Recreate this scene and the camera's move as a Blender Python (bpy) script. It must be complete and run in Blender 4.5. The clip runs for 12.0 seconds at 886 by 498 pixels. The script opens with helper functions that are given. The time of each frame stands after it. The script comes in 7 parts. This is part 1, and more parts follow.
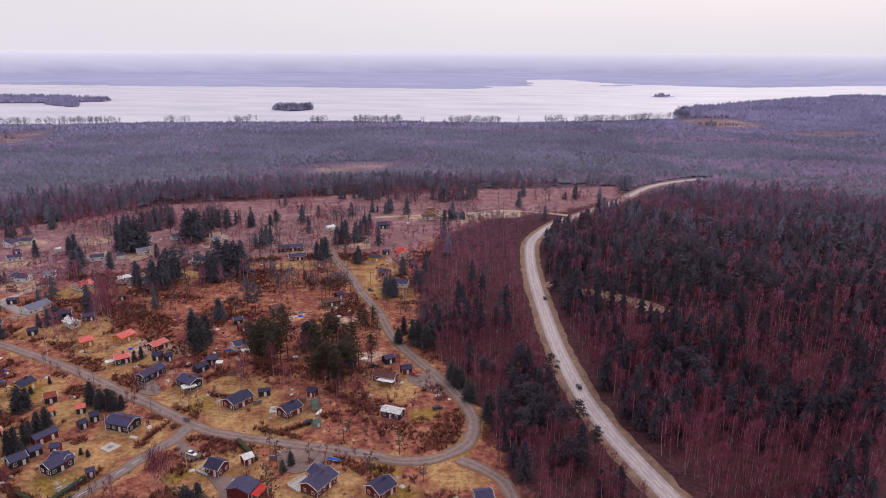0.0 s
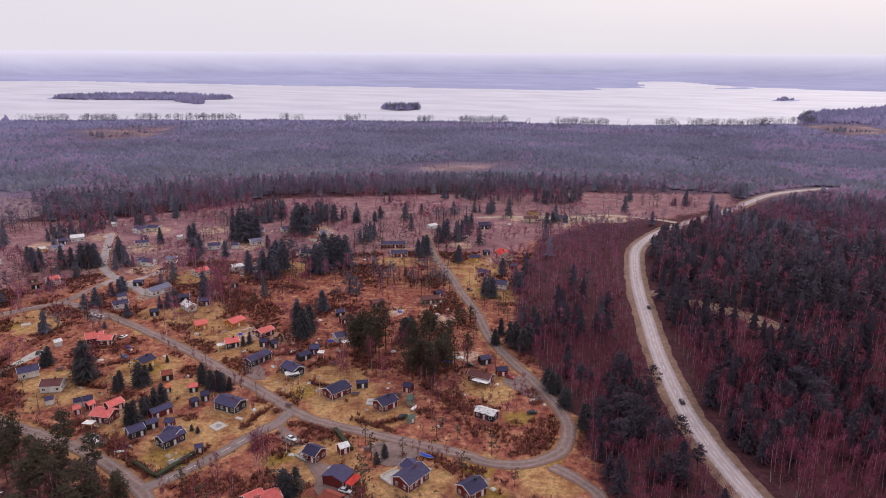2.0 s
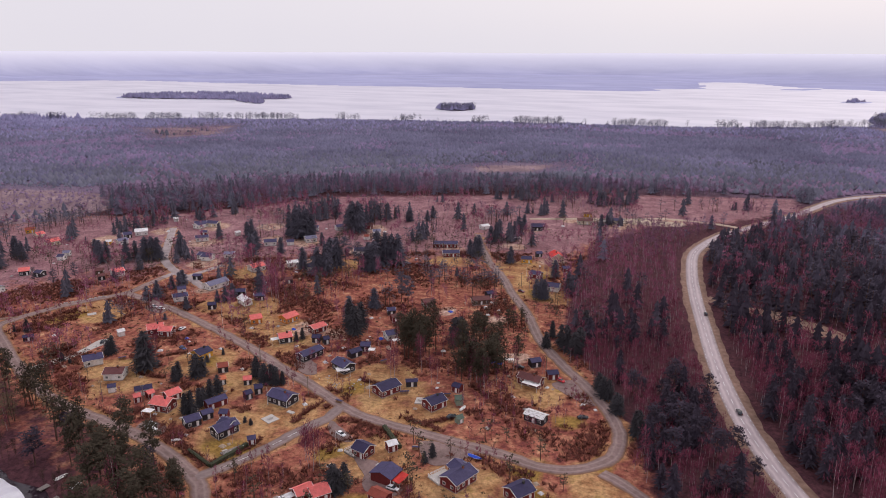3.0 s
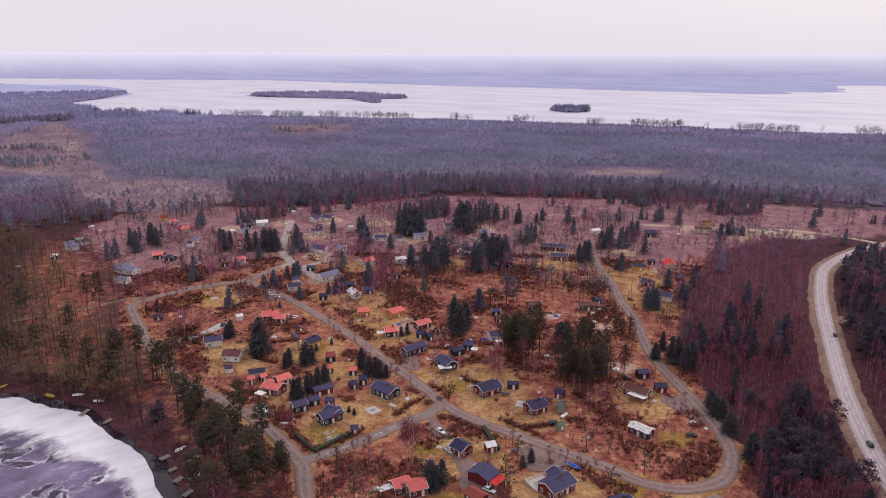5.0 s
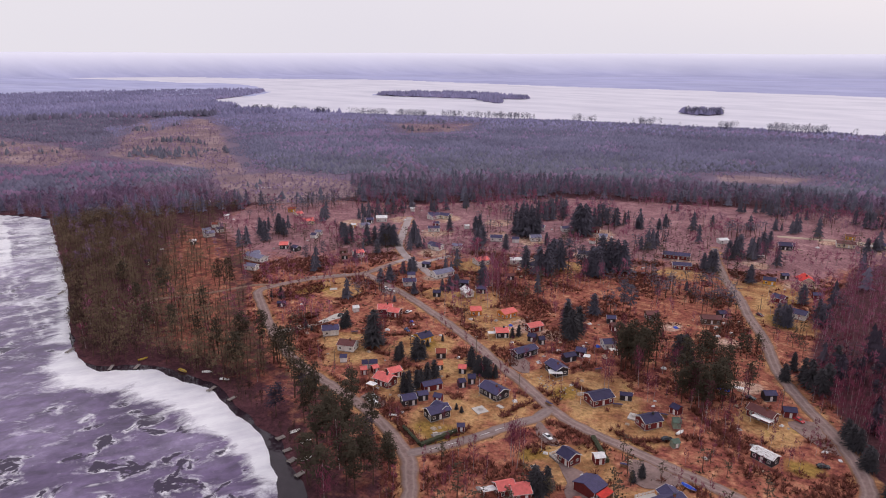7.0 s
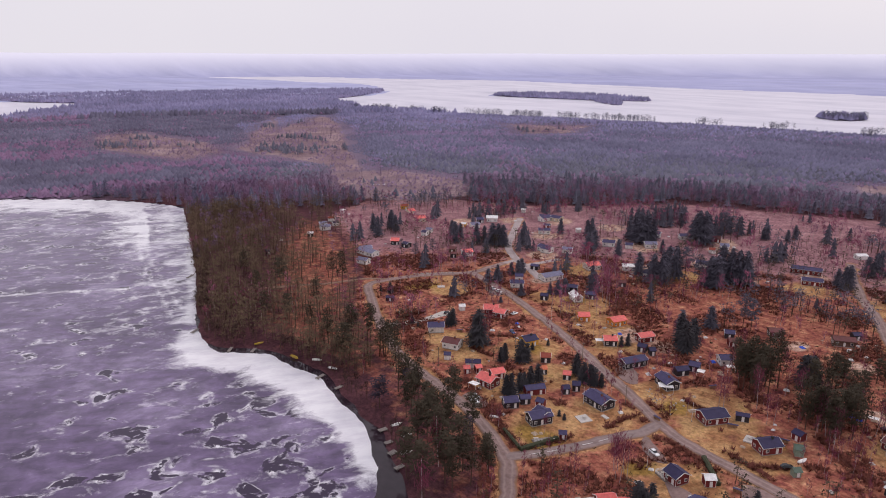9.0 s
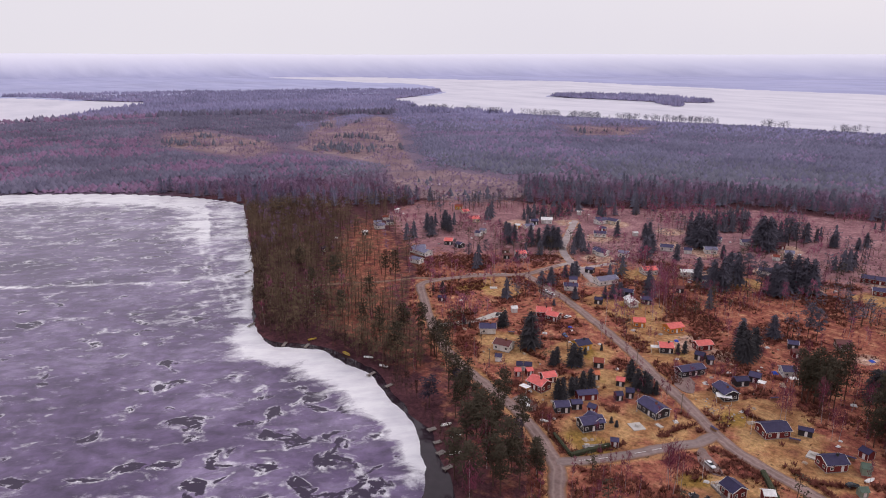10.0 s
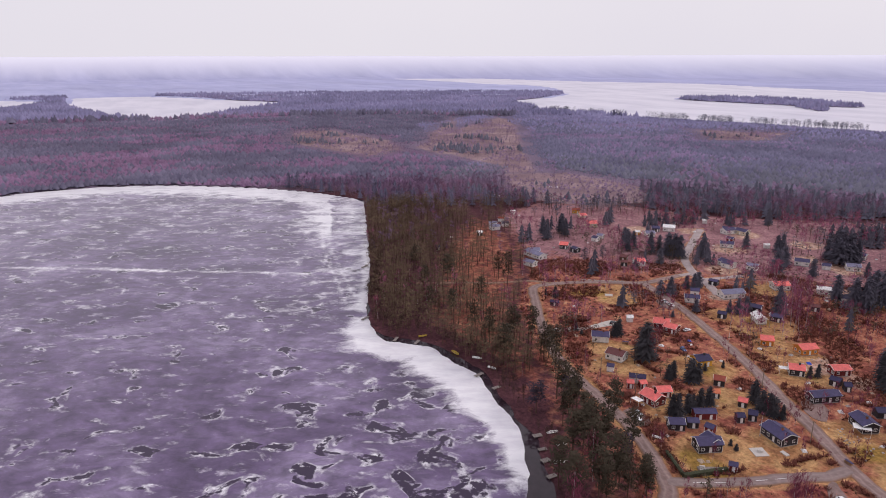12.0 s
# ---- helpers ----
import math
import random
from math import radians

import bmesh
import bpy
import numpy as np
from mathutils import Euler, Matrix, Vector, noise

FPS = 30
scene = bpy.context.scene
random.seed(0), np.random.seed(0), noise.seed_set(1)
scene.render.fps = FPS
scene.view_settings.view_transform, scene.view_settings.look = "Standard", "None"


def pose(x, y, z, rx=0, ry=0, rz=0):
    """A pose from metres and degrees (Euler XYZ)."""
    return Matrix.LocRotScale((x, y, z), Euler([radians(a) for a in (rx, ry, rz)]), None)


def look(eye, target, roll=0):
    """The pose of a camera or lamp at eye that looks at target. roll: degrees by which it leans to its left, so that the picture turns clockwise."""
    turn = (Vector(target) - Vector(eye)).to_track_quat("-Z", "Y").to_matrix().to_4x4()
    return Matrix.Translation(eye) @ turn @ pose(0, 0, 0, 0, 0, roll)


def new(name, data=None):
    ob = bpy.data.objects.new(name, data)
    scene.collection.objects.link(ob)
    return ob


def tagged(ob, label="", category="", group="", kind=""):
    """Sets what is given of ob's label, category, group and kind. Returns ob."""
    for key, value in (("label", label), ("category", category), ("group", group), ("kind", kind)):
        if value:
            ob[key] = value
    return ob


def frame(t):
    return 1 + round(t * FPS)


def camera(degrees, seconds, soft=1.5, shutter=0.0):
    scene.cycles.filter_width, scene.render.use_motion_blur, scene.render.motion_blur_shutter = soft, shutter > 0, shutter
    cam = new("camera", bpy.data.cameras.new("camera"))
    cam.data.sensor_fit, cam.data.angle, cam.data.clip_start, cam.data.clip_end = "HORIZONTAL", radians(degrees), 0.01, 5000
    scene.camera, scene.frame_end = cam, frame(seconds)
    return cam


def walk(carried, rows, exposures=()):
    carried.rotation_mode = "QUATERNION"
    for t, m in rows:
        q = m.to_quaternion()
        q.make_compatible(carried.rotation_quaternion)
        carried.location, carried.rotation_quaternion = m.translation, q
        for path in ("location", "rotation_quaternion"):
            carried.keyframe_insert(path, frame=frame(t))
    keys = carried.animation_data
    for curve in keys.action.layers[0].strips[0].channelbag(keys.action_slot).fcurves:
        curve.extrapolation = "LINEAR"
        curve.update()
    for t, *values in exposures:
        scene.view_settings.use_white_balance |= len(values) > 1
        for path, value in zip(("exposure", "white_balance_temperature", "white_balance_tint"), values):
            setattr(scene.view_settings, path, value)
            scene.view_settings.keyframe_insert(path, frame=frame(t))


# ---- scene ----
cam = camera(65.67, 12.0, soft=1.0)
PATH = [
    (0.0, pose(0.00, 0.00, 140.00, 73.945, -0.260, 0.075)),
    (0.5, pose(-0.10, 0.31, 139.86, 73.943, -0.263, 2.271)),
    (1.0, pose(-0.19, 0.63, 139.73, 73.971, -0.285, 4.440)),
    (1.5, pose(-0.29, 0.94, 139.59, 73.975, -0.305, 6.602)),
    (2.0, pose(-0.38, 1.25, 139.46, 73.985, -0.281, 8.754)),
    (2.5, pose(-0.47, 1.56, 139.33, 73.992, -0.254, 10.956)),
    (3.0, pose(-0.57, 1.87, 139.19, 73.999, -0.217, 13.234)),
    (5.0, pose(-0.99, 3.12, 138.59, 74.044, -0.180, 22.509)),
    (5.5, pose(-1.14, 3.46, 138.43, 74.040, -0.166, 24.897)),
    (6.0, pose(-1.28, 3.82, 138.26, 74.048, -0.169, 27.459)),
    (6.5, pose(-1.44, 4.18, 138.09, 74.058, -0.155, 30.069)),
    (7.0, pose(-1.60, 4.55, 137.91, 74.061, -0.143, 32.476)),
    (9.0, pose(-2.41, 6.17, 137.15, 74.105, -0.112, 41.933)),
    (9.5, pose(-2.65, 6.59, 136.97, 74.117, -0.074, 44.244)),
    (10.0, pose(-2.90, 7.01, 136.79, 74.148, -0.052, 46.559)),
    (10.5, pose(-3.14, 7.43, 136.61, 74.180, 0.006, 48.871)),
    (11.0, pose(-3.39, 7.85, 136.43, 74.207, 0.014, 51.260)),
    (11.5, pose(-3.63, 8.28, 136.25, 74.230, -0.004, 53.736)),
    (12.0, pose(-3.88, 8.70, 136.07, 74.290, 0.115, 56.449)),
]
EXPOSURES = [(0.0, 0.0, 6300, 17), (12.0, 0.0, 6300, 17)]
walk(cam, PATH, EXPOSURES)

# ---- world, sun ----
SUN_ELEVATION, SUN_AZIMUTH = 34.0, -25.0   # degrees; azimuth from +y towards -x
world = bpy.data.worlds.new("overcast_sky")
scene.world = world
world.use_nodes = True
wn = world.node_tree.nodes
wl = world.node_tree.links
wn.clear()
w_out = wn.new("ShaderNodeOutputWorld")
w_sky = wn.new("ShaderNodeTexSky")
w_sky.sky_type = "NISHITA"
w_sky.sun_disc = False
w_sky.sun_elevation = radians(SUN_ELEVATION)
w_sky.sun_rotation = radians(-SUN_AZIMUTH)
w_sky.dust_density = 6.0
w_sky.air_density = 1.2
w_clear = wn.new("ShaderNodeBackground")
w_clear.inputs["Strength"].default_value = 0.012
w_cloud = wn.new("ShaderNodeBackground")
w_cloud.inputs["Strength"].default_value = 0.80
w_noise = wn.new("ShaderNodeTexNoise")
w_noise.inputs["Scale"].default_value = 1.6
w_noise.inputs["Detail"].default_value = 4.0
w_ramp = wn.new("ShaderNodeValToRGB")
w_ramp.color_ramp.elements[0].position = 0.3
w_ramp.color_ramp.elements[0].color = (0.935, 0.91, 0.945, 1)
w_ramp.color_ramp.elements[1].position = 0.75
w_ramp.color_ramp.elements[1].color = (1.0, 0.975, 0.975, 1)
w_add = wn.new("ShaderNodeAddShader")
wl.new(w_sky.outputs["Color"], w_clear.inputs["Color"])
wl.new(w_noise.outputs["Fac"], w_ramp.inputs["Fac"])
wl.new(w_ramp.outputs["Color"], w_cloud.inputs["Color"])
wl.new(w_clear.outputs[0], w_add.inputs[0])
wl.new(w_cloud.outputs[0], w_add.inputs[1])
wl.new(w_add.outputs[0], w_out.inputs["Surface"])

sun = new("sun", bpy.data.lights.new("sun", "SUN"))
sun.data.energy = 0.8
sun.data.angle = radians(12)
sun.data.color = (1.0, 0.93, 0.85)
_a, _e = radians(SUN_AZIMUTH), radians(SUN_ELEVATION)
sun.matrix_world = look((-math.sin(_a) * math.cos(_e) * 500, math.cos(_a) * math.cos(_e) * 500, math.sin(_e) * 500), (0, 0, 0))


# ---- materials ----
def material(name, ramp, scale=1.0, rough=0.8, bump=0.0, bump_scale=None, metal=0.0, spec=0.3, detail=6.0, blotch=0.0,
             blotch_scale=0.1, vary=0.0, stretch=(1, 1, 1), glow=0.0):
    """A material of mottled colours. ramp: (position, colour) stops; blotch: a second, wider variation of brightness;
    vary: change of brightness from object to object."""
    m = bpy.data.materials.new(name)
    m.use_nodes = True
    n, l = m.node_tree.nodes, m.node_tree.links
    b = n["Principled BSDF"]
    b.inputs["Roughness"].default_value = rough
    b.inputs["Metallic"].default_value = metal
    b.inputs["Specular IOR Level"].default_value = spec
    co = n.new("ShaderNodeTexCoord")
    mp = n.new("ShaderNodeMapping")
    mp.inputs["Scale"].default_value = stretch
    l.new(co.outputs["Object"], mp.inputs["Vector"])
    t = n.new("ShaderNodeTexNoise")
    t.inputs["Scale"].default_value = scale
    t.inputs["Detail"].default_value = detail
    t.inputs["Roughness"].default_value = 0.62
    l.new(mp.outputs[0], t.inputs["Vector"])
    r = n.new("ShaderNodeValToRGB")
    els = r.color_ramp.elements
    while len(els) < len(ramp):
        els.new(0.5)
    for e, (p, c) in zip(els, ramp):
        e.position, e.color = p, (*c, 1)
    l.new(t.outputs["Fac"], r.inputs["Fac"])
    colour = r.outputs["Color"]
    if blotch:
        t2 = n.new("ShaderNodeTexNoise")
        t2.inputs["Scale"].default_value = blotch_scale
        t2.inputs["Detail"].default_value = 3.0
        l.new(mp.outputs[0], t2.inputs["Vector"])
        mr = n.new("ShaderNodeMapRange")
        mr.inputs["From Min"].default_value, mr.inputs["From Max"].default_value = 0.3, 0.7
        mr.inputs["To Min"].default_value, mr.inputs["To Max"].default_value = 1 - blotch, 1 + blotch
        l.new(t2.outputs["Fac"], mr.inputs["Value"])
        vm = n.new("ShaderNodeVectorMath")
        vm.operation = "SCALE"
        l.new(colour, vm.inputs[0])
        l.new(mr.outputs[0], vm.inputs["Scale"])
        colour = vm.outputs[0]
    if vary:
        oi = n.new("ShaderNodeObjectInfo")
        mr = n.new("ShaderNodeMapRange")
        mr.inputs["To Min"].default_value, mr.inputs["To Max"].default_value = 1 - vary, 1 + vary
        l.new(oi.outputs["Random"], mr.inputs["Value"])
        vm = n.new("ShaderNodeVectorMath")
        vm.operation = "SCALE"
        l.new(colour, vm.inputs[0])
        l.new(mr.outputs[0], vm.inputs["Scale"])
        colour = vm.outputs[0]
    l.new(colour, b.inputs["Base Color"])
    if bump:
        t3 = n.new("ShaderNodeTexNoise")
        t3.inputs["Scale"].default_value = bump_scale or scale * 3
        t3.inputs["Detail"].default_value = 4.0
        l.new(mp.outputs[0], t3.inputs["Vector"])
        bp = n.new("ShaderNodeBump")
        bp.inputs["Strength"].default_value = bump
        bp.inputs["Distance"].default_value = 0.1
        l.new(t3.outputs["Fac"], bp.inputs["Height"])
        l.new(bp.outputs[0], b.inputs["Normal"])
    if glow:
        l.new(colour, b.inputs["Emission Color"])
        b.inputs["Emission Strength"].default_value = glow
    return m


def paint(name, c, rough=0.6, vary=0.08, spread=0.18, scale=0.8, metal=0.0, spec=0.3):
    lo = tuple(v * (1 - spread) for v in c)
    hi = tuple(min(1, v * (1 + spread)) for v in c)
    return material(name, [(0.3, lo), (0.7, hi)], scale=scale, rough=rough, vary=vary, metal=metal, spec=spec, blotch=0.1, blotch_scale=0.25)


def ribbed(name, c, pitch, rough=0.75, depth=0.04, spread=0.2, axis="X"):
    """Sheet or tile roofing: courses along the slope as relief, and weathering."""
    m = paint(name, c, rough=rough, spread=spread, scale=0.7)
    n, l = m.node_tree.nodes, m.node_tree.links
    co = n.new("ShaderNodeTexCoord")
    wv = n.new("ShaderNodeTexWave")
    wv.bands_direction = axis
    wv.inputs["Scale"].default_value = 0.314 / pitch
    wv.inputs["Distortion"].default_value = 0.0
    l.new(co.outputs["Object"], wv.inputs["Vector"])
    bp = n.new("ShaderNodeBump")
    bp.inputs["Strength"].default_value = 0.7
    bp.inputs["Distance"].default_value = depth
    l.new(wv.outputs["Fac"], bp.inputs["Height"])
    l.new(bp.outputs[0], n["Principled BSDF"].inputs["Normal"])
    return m


ROOF = {
    "slate": ribbed("roof_slate_grey", (0.062, 0.052, 0.118), 0.35),
    "navy": ribbed("roof_dark_blue_grey", (0.038, 0.031, 0.080), 0.35),
    "blue": ribbed("roof_blue_grey", (0.19, 0.18, 0.27), 0.35),
    "salmon": ribbed("roof_pale_red_tile", (0.74, 0.165, 0.15), 0.3),
    "orange": ribbed("roof_orange_tile", (0.62, 0.18, 0.09), 0.3),
    "rust": ribbed("roof_rust_red", (0.27, 0.06, 0.04), 0.3),
    "brown": ribbed("roof_brown", (0.15, 0.055, 0.055), 0.3),
    "brightred": ribbed("roof_bright_red", (0.62, 0.045, 0.035), 0.3),
    "green": ribbed("roof_grey_green", (0.10, 0.14, 0.11), 0.3),
    "white": ribbed("roof_white_sheet", (0.78, 0.76, 0.76), 0.4),
    "rustwhite": material("roof_peeling_white", [(0.40, (0.16, 0.09, 0.07)), (0.47, (0.72, 0.70, 0.70)), (0.8, (0.8, 0.78, 0.78))], scale=0.9, rough=0.6, stretch=(1, 3, 1)),
}


def boarded(name, c):
    return ribbed(name, c, 0.22, rough=0.8, depth=0.02, axis="X")


WALL = {
    "red": boarded("wall_falun_red", (0.15, 0.022, 0.022)),
    "white": boarded("wall_white_boards", (0.68, 0.65, 0.63)),
    "dark": boarded("wall_black_brown_boards", (0.035, 0.028, 0.033)),
    "yellow": boarded("wall_yellow_boards", (0.62, 0.33, 0.05)),
    "orange": boarded("wall_orange_boards", (0.52, 0.19, 0.035)),
    "cream": boarded("wall_cream_boards", (0.62, 0.53, 0.38)),
    "brown": boarded("wall_brown_boards", (0.12, 0.065, 0.05)),
    "green": boarded("wall_grey_green_boards", (0.22, 0.26, 0.2)),
}
WHITE_TRIM = paint("white_trim_paint", (0.78, 0.76, 0.75), vary=0.03, spread=0.06)
CONCRETE = paint("foundation_concrete", (0.3, 0.28, 0.27), rough=0.9)
GLASS = paint("dark_window_glass", (0.03, 0.035, 0.045), rough=0.08, spec=0.6, vary=0.2)
CHIMNEY = paint("chimney_dark_sheet", (0.05, 0.045, 0.045), rough=0.7)
CHIMNEY_BRICK = paint("chimney_brick", (0.25, 0.09, 0.06), rough=0.9)
DECK = material("weathered_deck_boards", [(0.3, (0.42, 0.38, 0.35)), (0.7, (0.6, 0.56, 0.53))], scale=2, stretch=(6, 0.6, 1), rough=0.85)
WOOD_GREY = material("grey_dock_wood", [(0.3, (0.16, 0.13, 0.12)), (0.7, (0.34, 0.3, 0.28))], scale=2, stretch=(6, 0.6, 1), rough=0.9)
POLE_WOOD = paint("pole_wood", (0.2, 0.15, 0.12), rough=0.9)
RUBBER = paint("tyre_rubber", (0.02, 0.02, 0.02), rough=0.9)
RIM = paint("wheel_rim_metal", (0.5, 0.5, 0.52), rough=0.35, metal=0.8)
CAR = {
    "white": paint("car_paint_white", (0.8, 0.8, 0.82), rough=0.25, spec=0.5, spread=0.03),
    "black": paint("car_paint_black", (0.02, 0.02, 0.028), rough=0.25, spec=0.5, spread=0.03),
    "silver": paint("car_paint_silver", (0.45, 0.45, 0.48), rough=0.3, spec=0.5, spread=0.03),
    "red": paint("car_paint_red", (0.5, 0.02, 0.03), rough=0.25, spec=0.5, spread=0.03),
    "blue": paint("car_paint_blue", (0.06, 0.09, 0.25), rough=0.25, spec=0.5, spread=0.03),
    "maroon": paint("car_paint_maroon", (0.13, 0.02, 0.04), rough=0.25, spec=0.5, spread=0.03),
}
TARP_WHITE = paint("white_tarpaulin", (0.7, 0.68, 0.68), rough=0.6, spread=0.15, scale=2)
FIREWOOD = paint("split_firewood", (0.34, 0.2, 0.12), rough=0.9, spread=0.35, scale=5)
TARP_BLUE = paint("blue_tarpaulin", (0.03, 0.09, 0.55), rough=0.5, spread=0.15, scale=2)
HULL_WHITE = paint("white_boat_hull", (0.8, 0.78, 0.76), rough=0.4)
HULL_YELLOW = paint("yellow_boat_hull", (0.6, 0.42, 0.05), rough=0.4)
STONE = paint("pale_granite", (0.42, 0.38, 0.37), rough=0.9, spread=0.3, scale=2)
LAMP_GLASS = paint("headlight_glass", (0.7, 0.7, 0.72), rough=0.1)
TAIL_RED = paint("tail_lamp_red", (0.4, 0.02, 0.02), rough=0.2)

BARK_PALE = material("birch_bark", [(0.35, (0.24, 0.18, 0.18)), (0.65, (0.54, 0.45, 0.45))], scale=1.5, rough=0.9)
BARK_BROWN = material("conifer_bark", [(0.3, (0.07, 0.038, 0.032)), (0.7, (0.15, 0.08, 0.062))], scale=1.5, rough=0.95)
# bark for far trees, with distance haze mixed into its colour
HAZY_BARK = material("hazy_distant_bark", [(0.3, (0.16, 0.11, 0.13)), (0.7, (0.27, 0.19, 0.22))], scale=1.0, rough=1.0, spec=0.0)
TWIGS = material("bare_red_brown_twigs", [(0.3, (0.140, 0.036, 0.062)), (0.7, (0.260, 0.066, 0.108))], scale=0.35, rough=0.95, blotch=0.3, blotch_scale=0.03, spec=0.1)
NEEDLES = material("dark_spruce_needles", [(0.3, (0.040, 0.037, 0.044)), (0.7, (0.078, 0.069, 0.074))], scale=0.4, rough=0.9, blotch=0.25, blotch_scale=0.05, spec=0.1)
NEEDLES_PINE = material("pine_needles", [(0.3, (0.046, 0.037, 0.027)), (0.7, (0.092, 0.072, 0.049))], scale=0.4, rough=0.9, blotch=0.25, blotch_scale=0.04, spec=0.1)
ALDER = material("dark_alder_twigs", [(0.3, (0.045, 0.026, 0.024)), (0.7, (0.10, 0.058, 0.048))], scale=0.5, rough=0.95, blotch=0.3, blotch_scale=0.05, spec=0.1)
HEDGE = material("hedge_leaves", [(0.3, (0.03, 0.032, 0.02)), (0.7, (0.07, 0.075, 0.04))], scale=2.5, rough=0.9, bump=0.6)
SHRUB = material("dry_shrub_twigs", [(0.3, (0.115, 0.038, 0.032)), (0.7, (0.225, 0.084, 0.062))], scale=0.5, rough=0.95, blotch=0.3, blotch_scale=0.05, spec=0.1)


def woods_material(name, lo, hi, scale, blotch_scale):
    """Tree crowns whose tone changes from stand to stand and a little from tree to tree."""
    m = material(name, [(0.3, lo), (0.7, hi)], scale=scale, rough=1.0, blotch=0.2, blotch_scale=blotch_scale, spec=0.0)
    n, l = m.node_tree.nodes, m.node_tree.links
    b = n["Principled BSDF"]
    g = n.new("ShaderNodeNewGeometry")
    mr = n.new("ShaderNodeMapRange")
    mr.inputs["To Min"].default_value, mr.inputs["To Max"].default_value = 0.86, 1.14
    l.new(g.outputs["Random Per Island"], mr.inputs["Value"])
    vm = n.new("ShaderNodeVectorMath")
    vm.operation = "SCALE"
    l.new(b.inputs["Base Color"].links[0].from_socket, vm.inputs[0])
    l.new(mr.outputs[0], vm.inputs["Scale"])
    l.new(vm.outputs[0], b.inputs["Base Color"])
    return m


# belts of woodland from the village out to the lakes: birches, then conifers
# past the first belt, distance haze is put into the crown colours
HAZE_BELTS = [
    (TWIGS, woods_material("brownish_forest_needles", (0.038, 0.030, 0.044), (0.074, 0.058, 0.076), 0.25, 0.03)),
    (woods_material("hazy_birch_crowns_beside_village", (0.225, 0.074, 0.125), (0.350, 0.118, 0.185), 0.2, 0.03),
     woods_material("hazy_conifers_beside_village", (0.060, 0.051, 0.072), (0.110, 0.091, 0.116), 0.2, 0.03)),
    (woods_material("hazy_birch_crowns_behind_village", (0.205, 0.098, 0.160), (0.295, 0.142, 0.215), 0.1, 0.02),
     woods_material("hazy_conifers_behind_village", (0.118, 0.106, 0.152), (0.178, 0.158, 0.208), 0.1, 0.02)),
    (woods_material("hazy_birch_crowns_of_wide_woods", (0.205, 0.140, 0.218), (0.275, 0.186, 0.275), 0.03, 0.008),
     woods_material("hazy_conifers_of_wide_woods", (0.134, 0.132, 0.176), (0.184, 0.176, 0.226), 0.03, 0.008)),
    (woods_material("hazy_birch_crowns_by_the_lakes", (0.212, 0.158, 0.268), (0.272, 0.202, 0.325), 0.02, 0.006),
     woods_material("hazy_conifers_by_the_lakes", (0.150, 0.142, 0.218), (0.198, 0.184, 0.270), 0.02, 0.006)),
    (woods_material("hazy_birch_crowns_on_headlands", (0.215, 0.185, 0.310), (0.290, 0.250, 0.395), 0.02, 0.005),
     woods_material("hazy_conifers_on_headlands", (0.195, 0.180, 0.310), (0.265, 0.245, 0.390), 0.02, 0.005)),
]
# haze is put into this pair too
HAZY_WEST_WOODS = (woods_material("hazy_birch_crowns_round_lake", (0.190, 0.116, 0.198), (0.262, 0.164, 0.262), 0.03, 0.008),
              woods_material("hazy_conifers_round_lake", (0.122, 0.112, 0.170), (0.182, 0.164, 0.232), 0.03, 0.008))
SHORE_NEEDLES = woods_material("olive_brown_shore_pines", (0.090, 0.065, 0.045), (0.178, 0.124, 0.082), 0.2, 0.03)
# needles paled and blued: haze put into the colour
HAZY_NEEDLES = material("hazy_conifers_behind_gardens", [(0.3, (0.078, 0.072, 0.098)), (0.7, (0.140, 0.126, 0.154))], scale=0.3, rough=1.0, blotch=0.25, blotch_scale=0.03, spec=0.0)

GRAVEL = material("tan_gravel", [(0.3, (0.185, 0.120, 0.112)), (0.7, (0.300, 0.205, 0.190))], scale=0.6, rough=0.95, bump=0.3, bump_scale=4, blotch=0.18, blotch_scale=0.12)
ASPHALT = material("pale_worn_asphalt", [(0.3, (0.37, 0.295, 0.31)), (0.7, (0.49, 0.40, 0.41))], scale=0.5, rough=0.85, blotch=0.12, blotch_scale=0.1, stretch=(1, 0.2, 1))
ASPHALT_OLD = material("old_grey_asphalt", [(0.3, (0.19, 0.135, 0.13)), (0.7, (0.28, 0.205, 0.195))], scale=0.5, rough=0.9, blotch=0.14, blotch_scale=0.1)
VERGE = material("sandy_road_verge", [(0.3, (0.180, 0.100, 0.074)), (0.7, (0.340, 0.218, 0.165))], scale=0.4, rough=1.0, blotch=0.2, blotch_scale=0.08)
ROAD_PAINT = paint("white_road_paint", (0.8, 0.8, 0.8), rough=0.7, spread=0.1)
SAND = material("bare_sandy_ground", [(0.3, (0.36, 0.27, 0.2)), (0.7, (0.55, 0.43, 0.34))], scale=0.3, rough=1.0, blotch=0.2, blotch_scale=0.05)


# ---- plan ----
def smooth(points, step):
    """A curve through the points (Catmull-Rom), in steps of about that many metres."""
    p = [np.array(q, float) for q in points]
    p = [2 * p[0] - p[1]] + p + [2 * p[-1] - p[-2]]
    out = []
    for a, b, c, d in zip(p, p[1:], p[2:], p[3:]):
        n = max(2, int(np.linalg.norm(c - b) / step))
        for i in range(n):
            t = i / n
            out.append(0.5 * (2 * b + (c - a) * t + (2 * a - 5 * b + 4 * c - d) * t * t + (3 * b - a - 3 * c + d) * t ** 3))
    out.append(p[-2])
    return np.array(out)


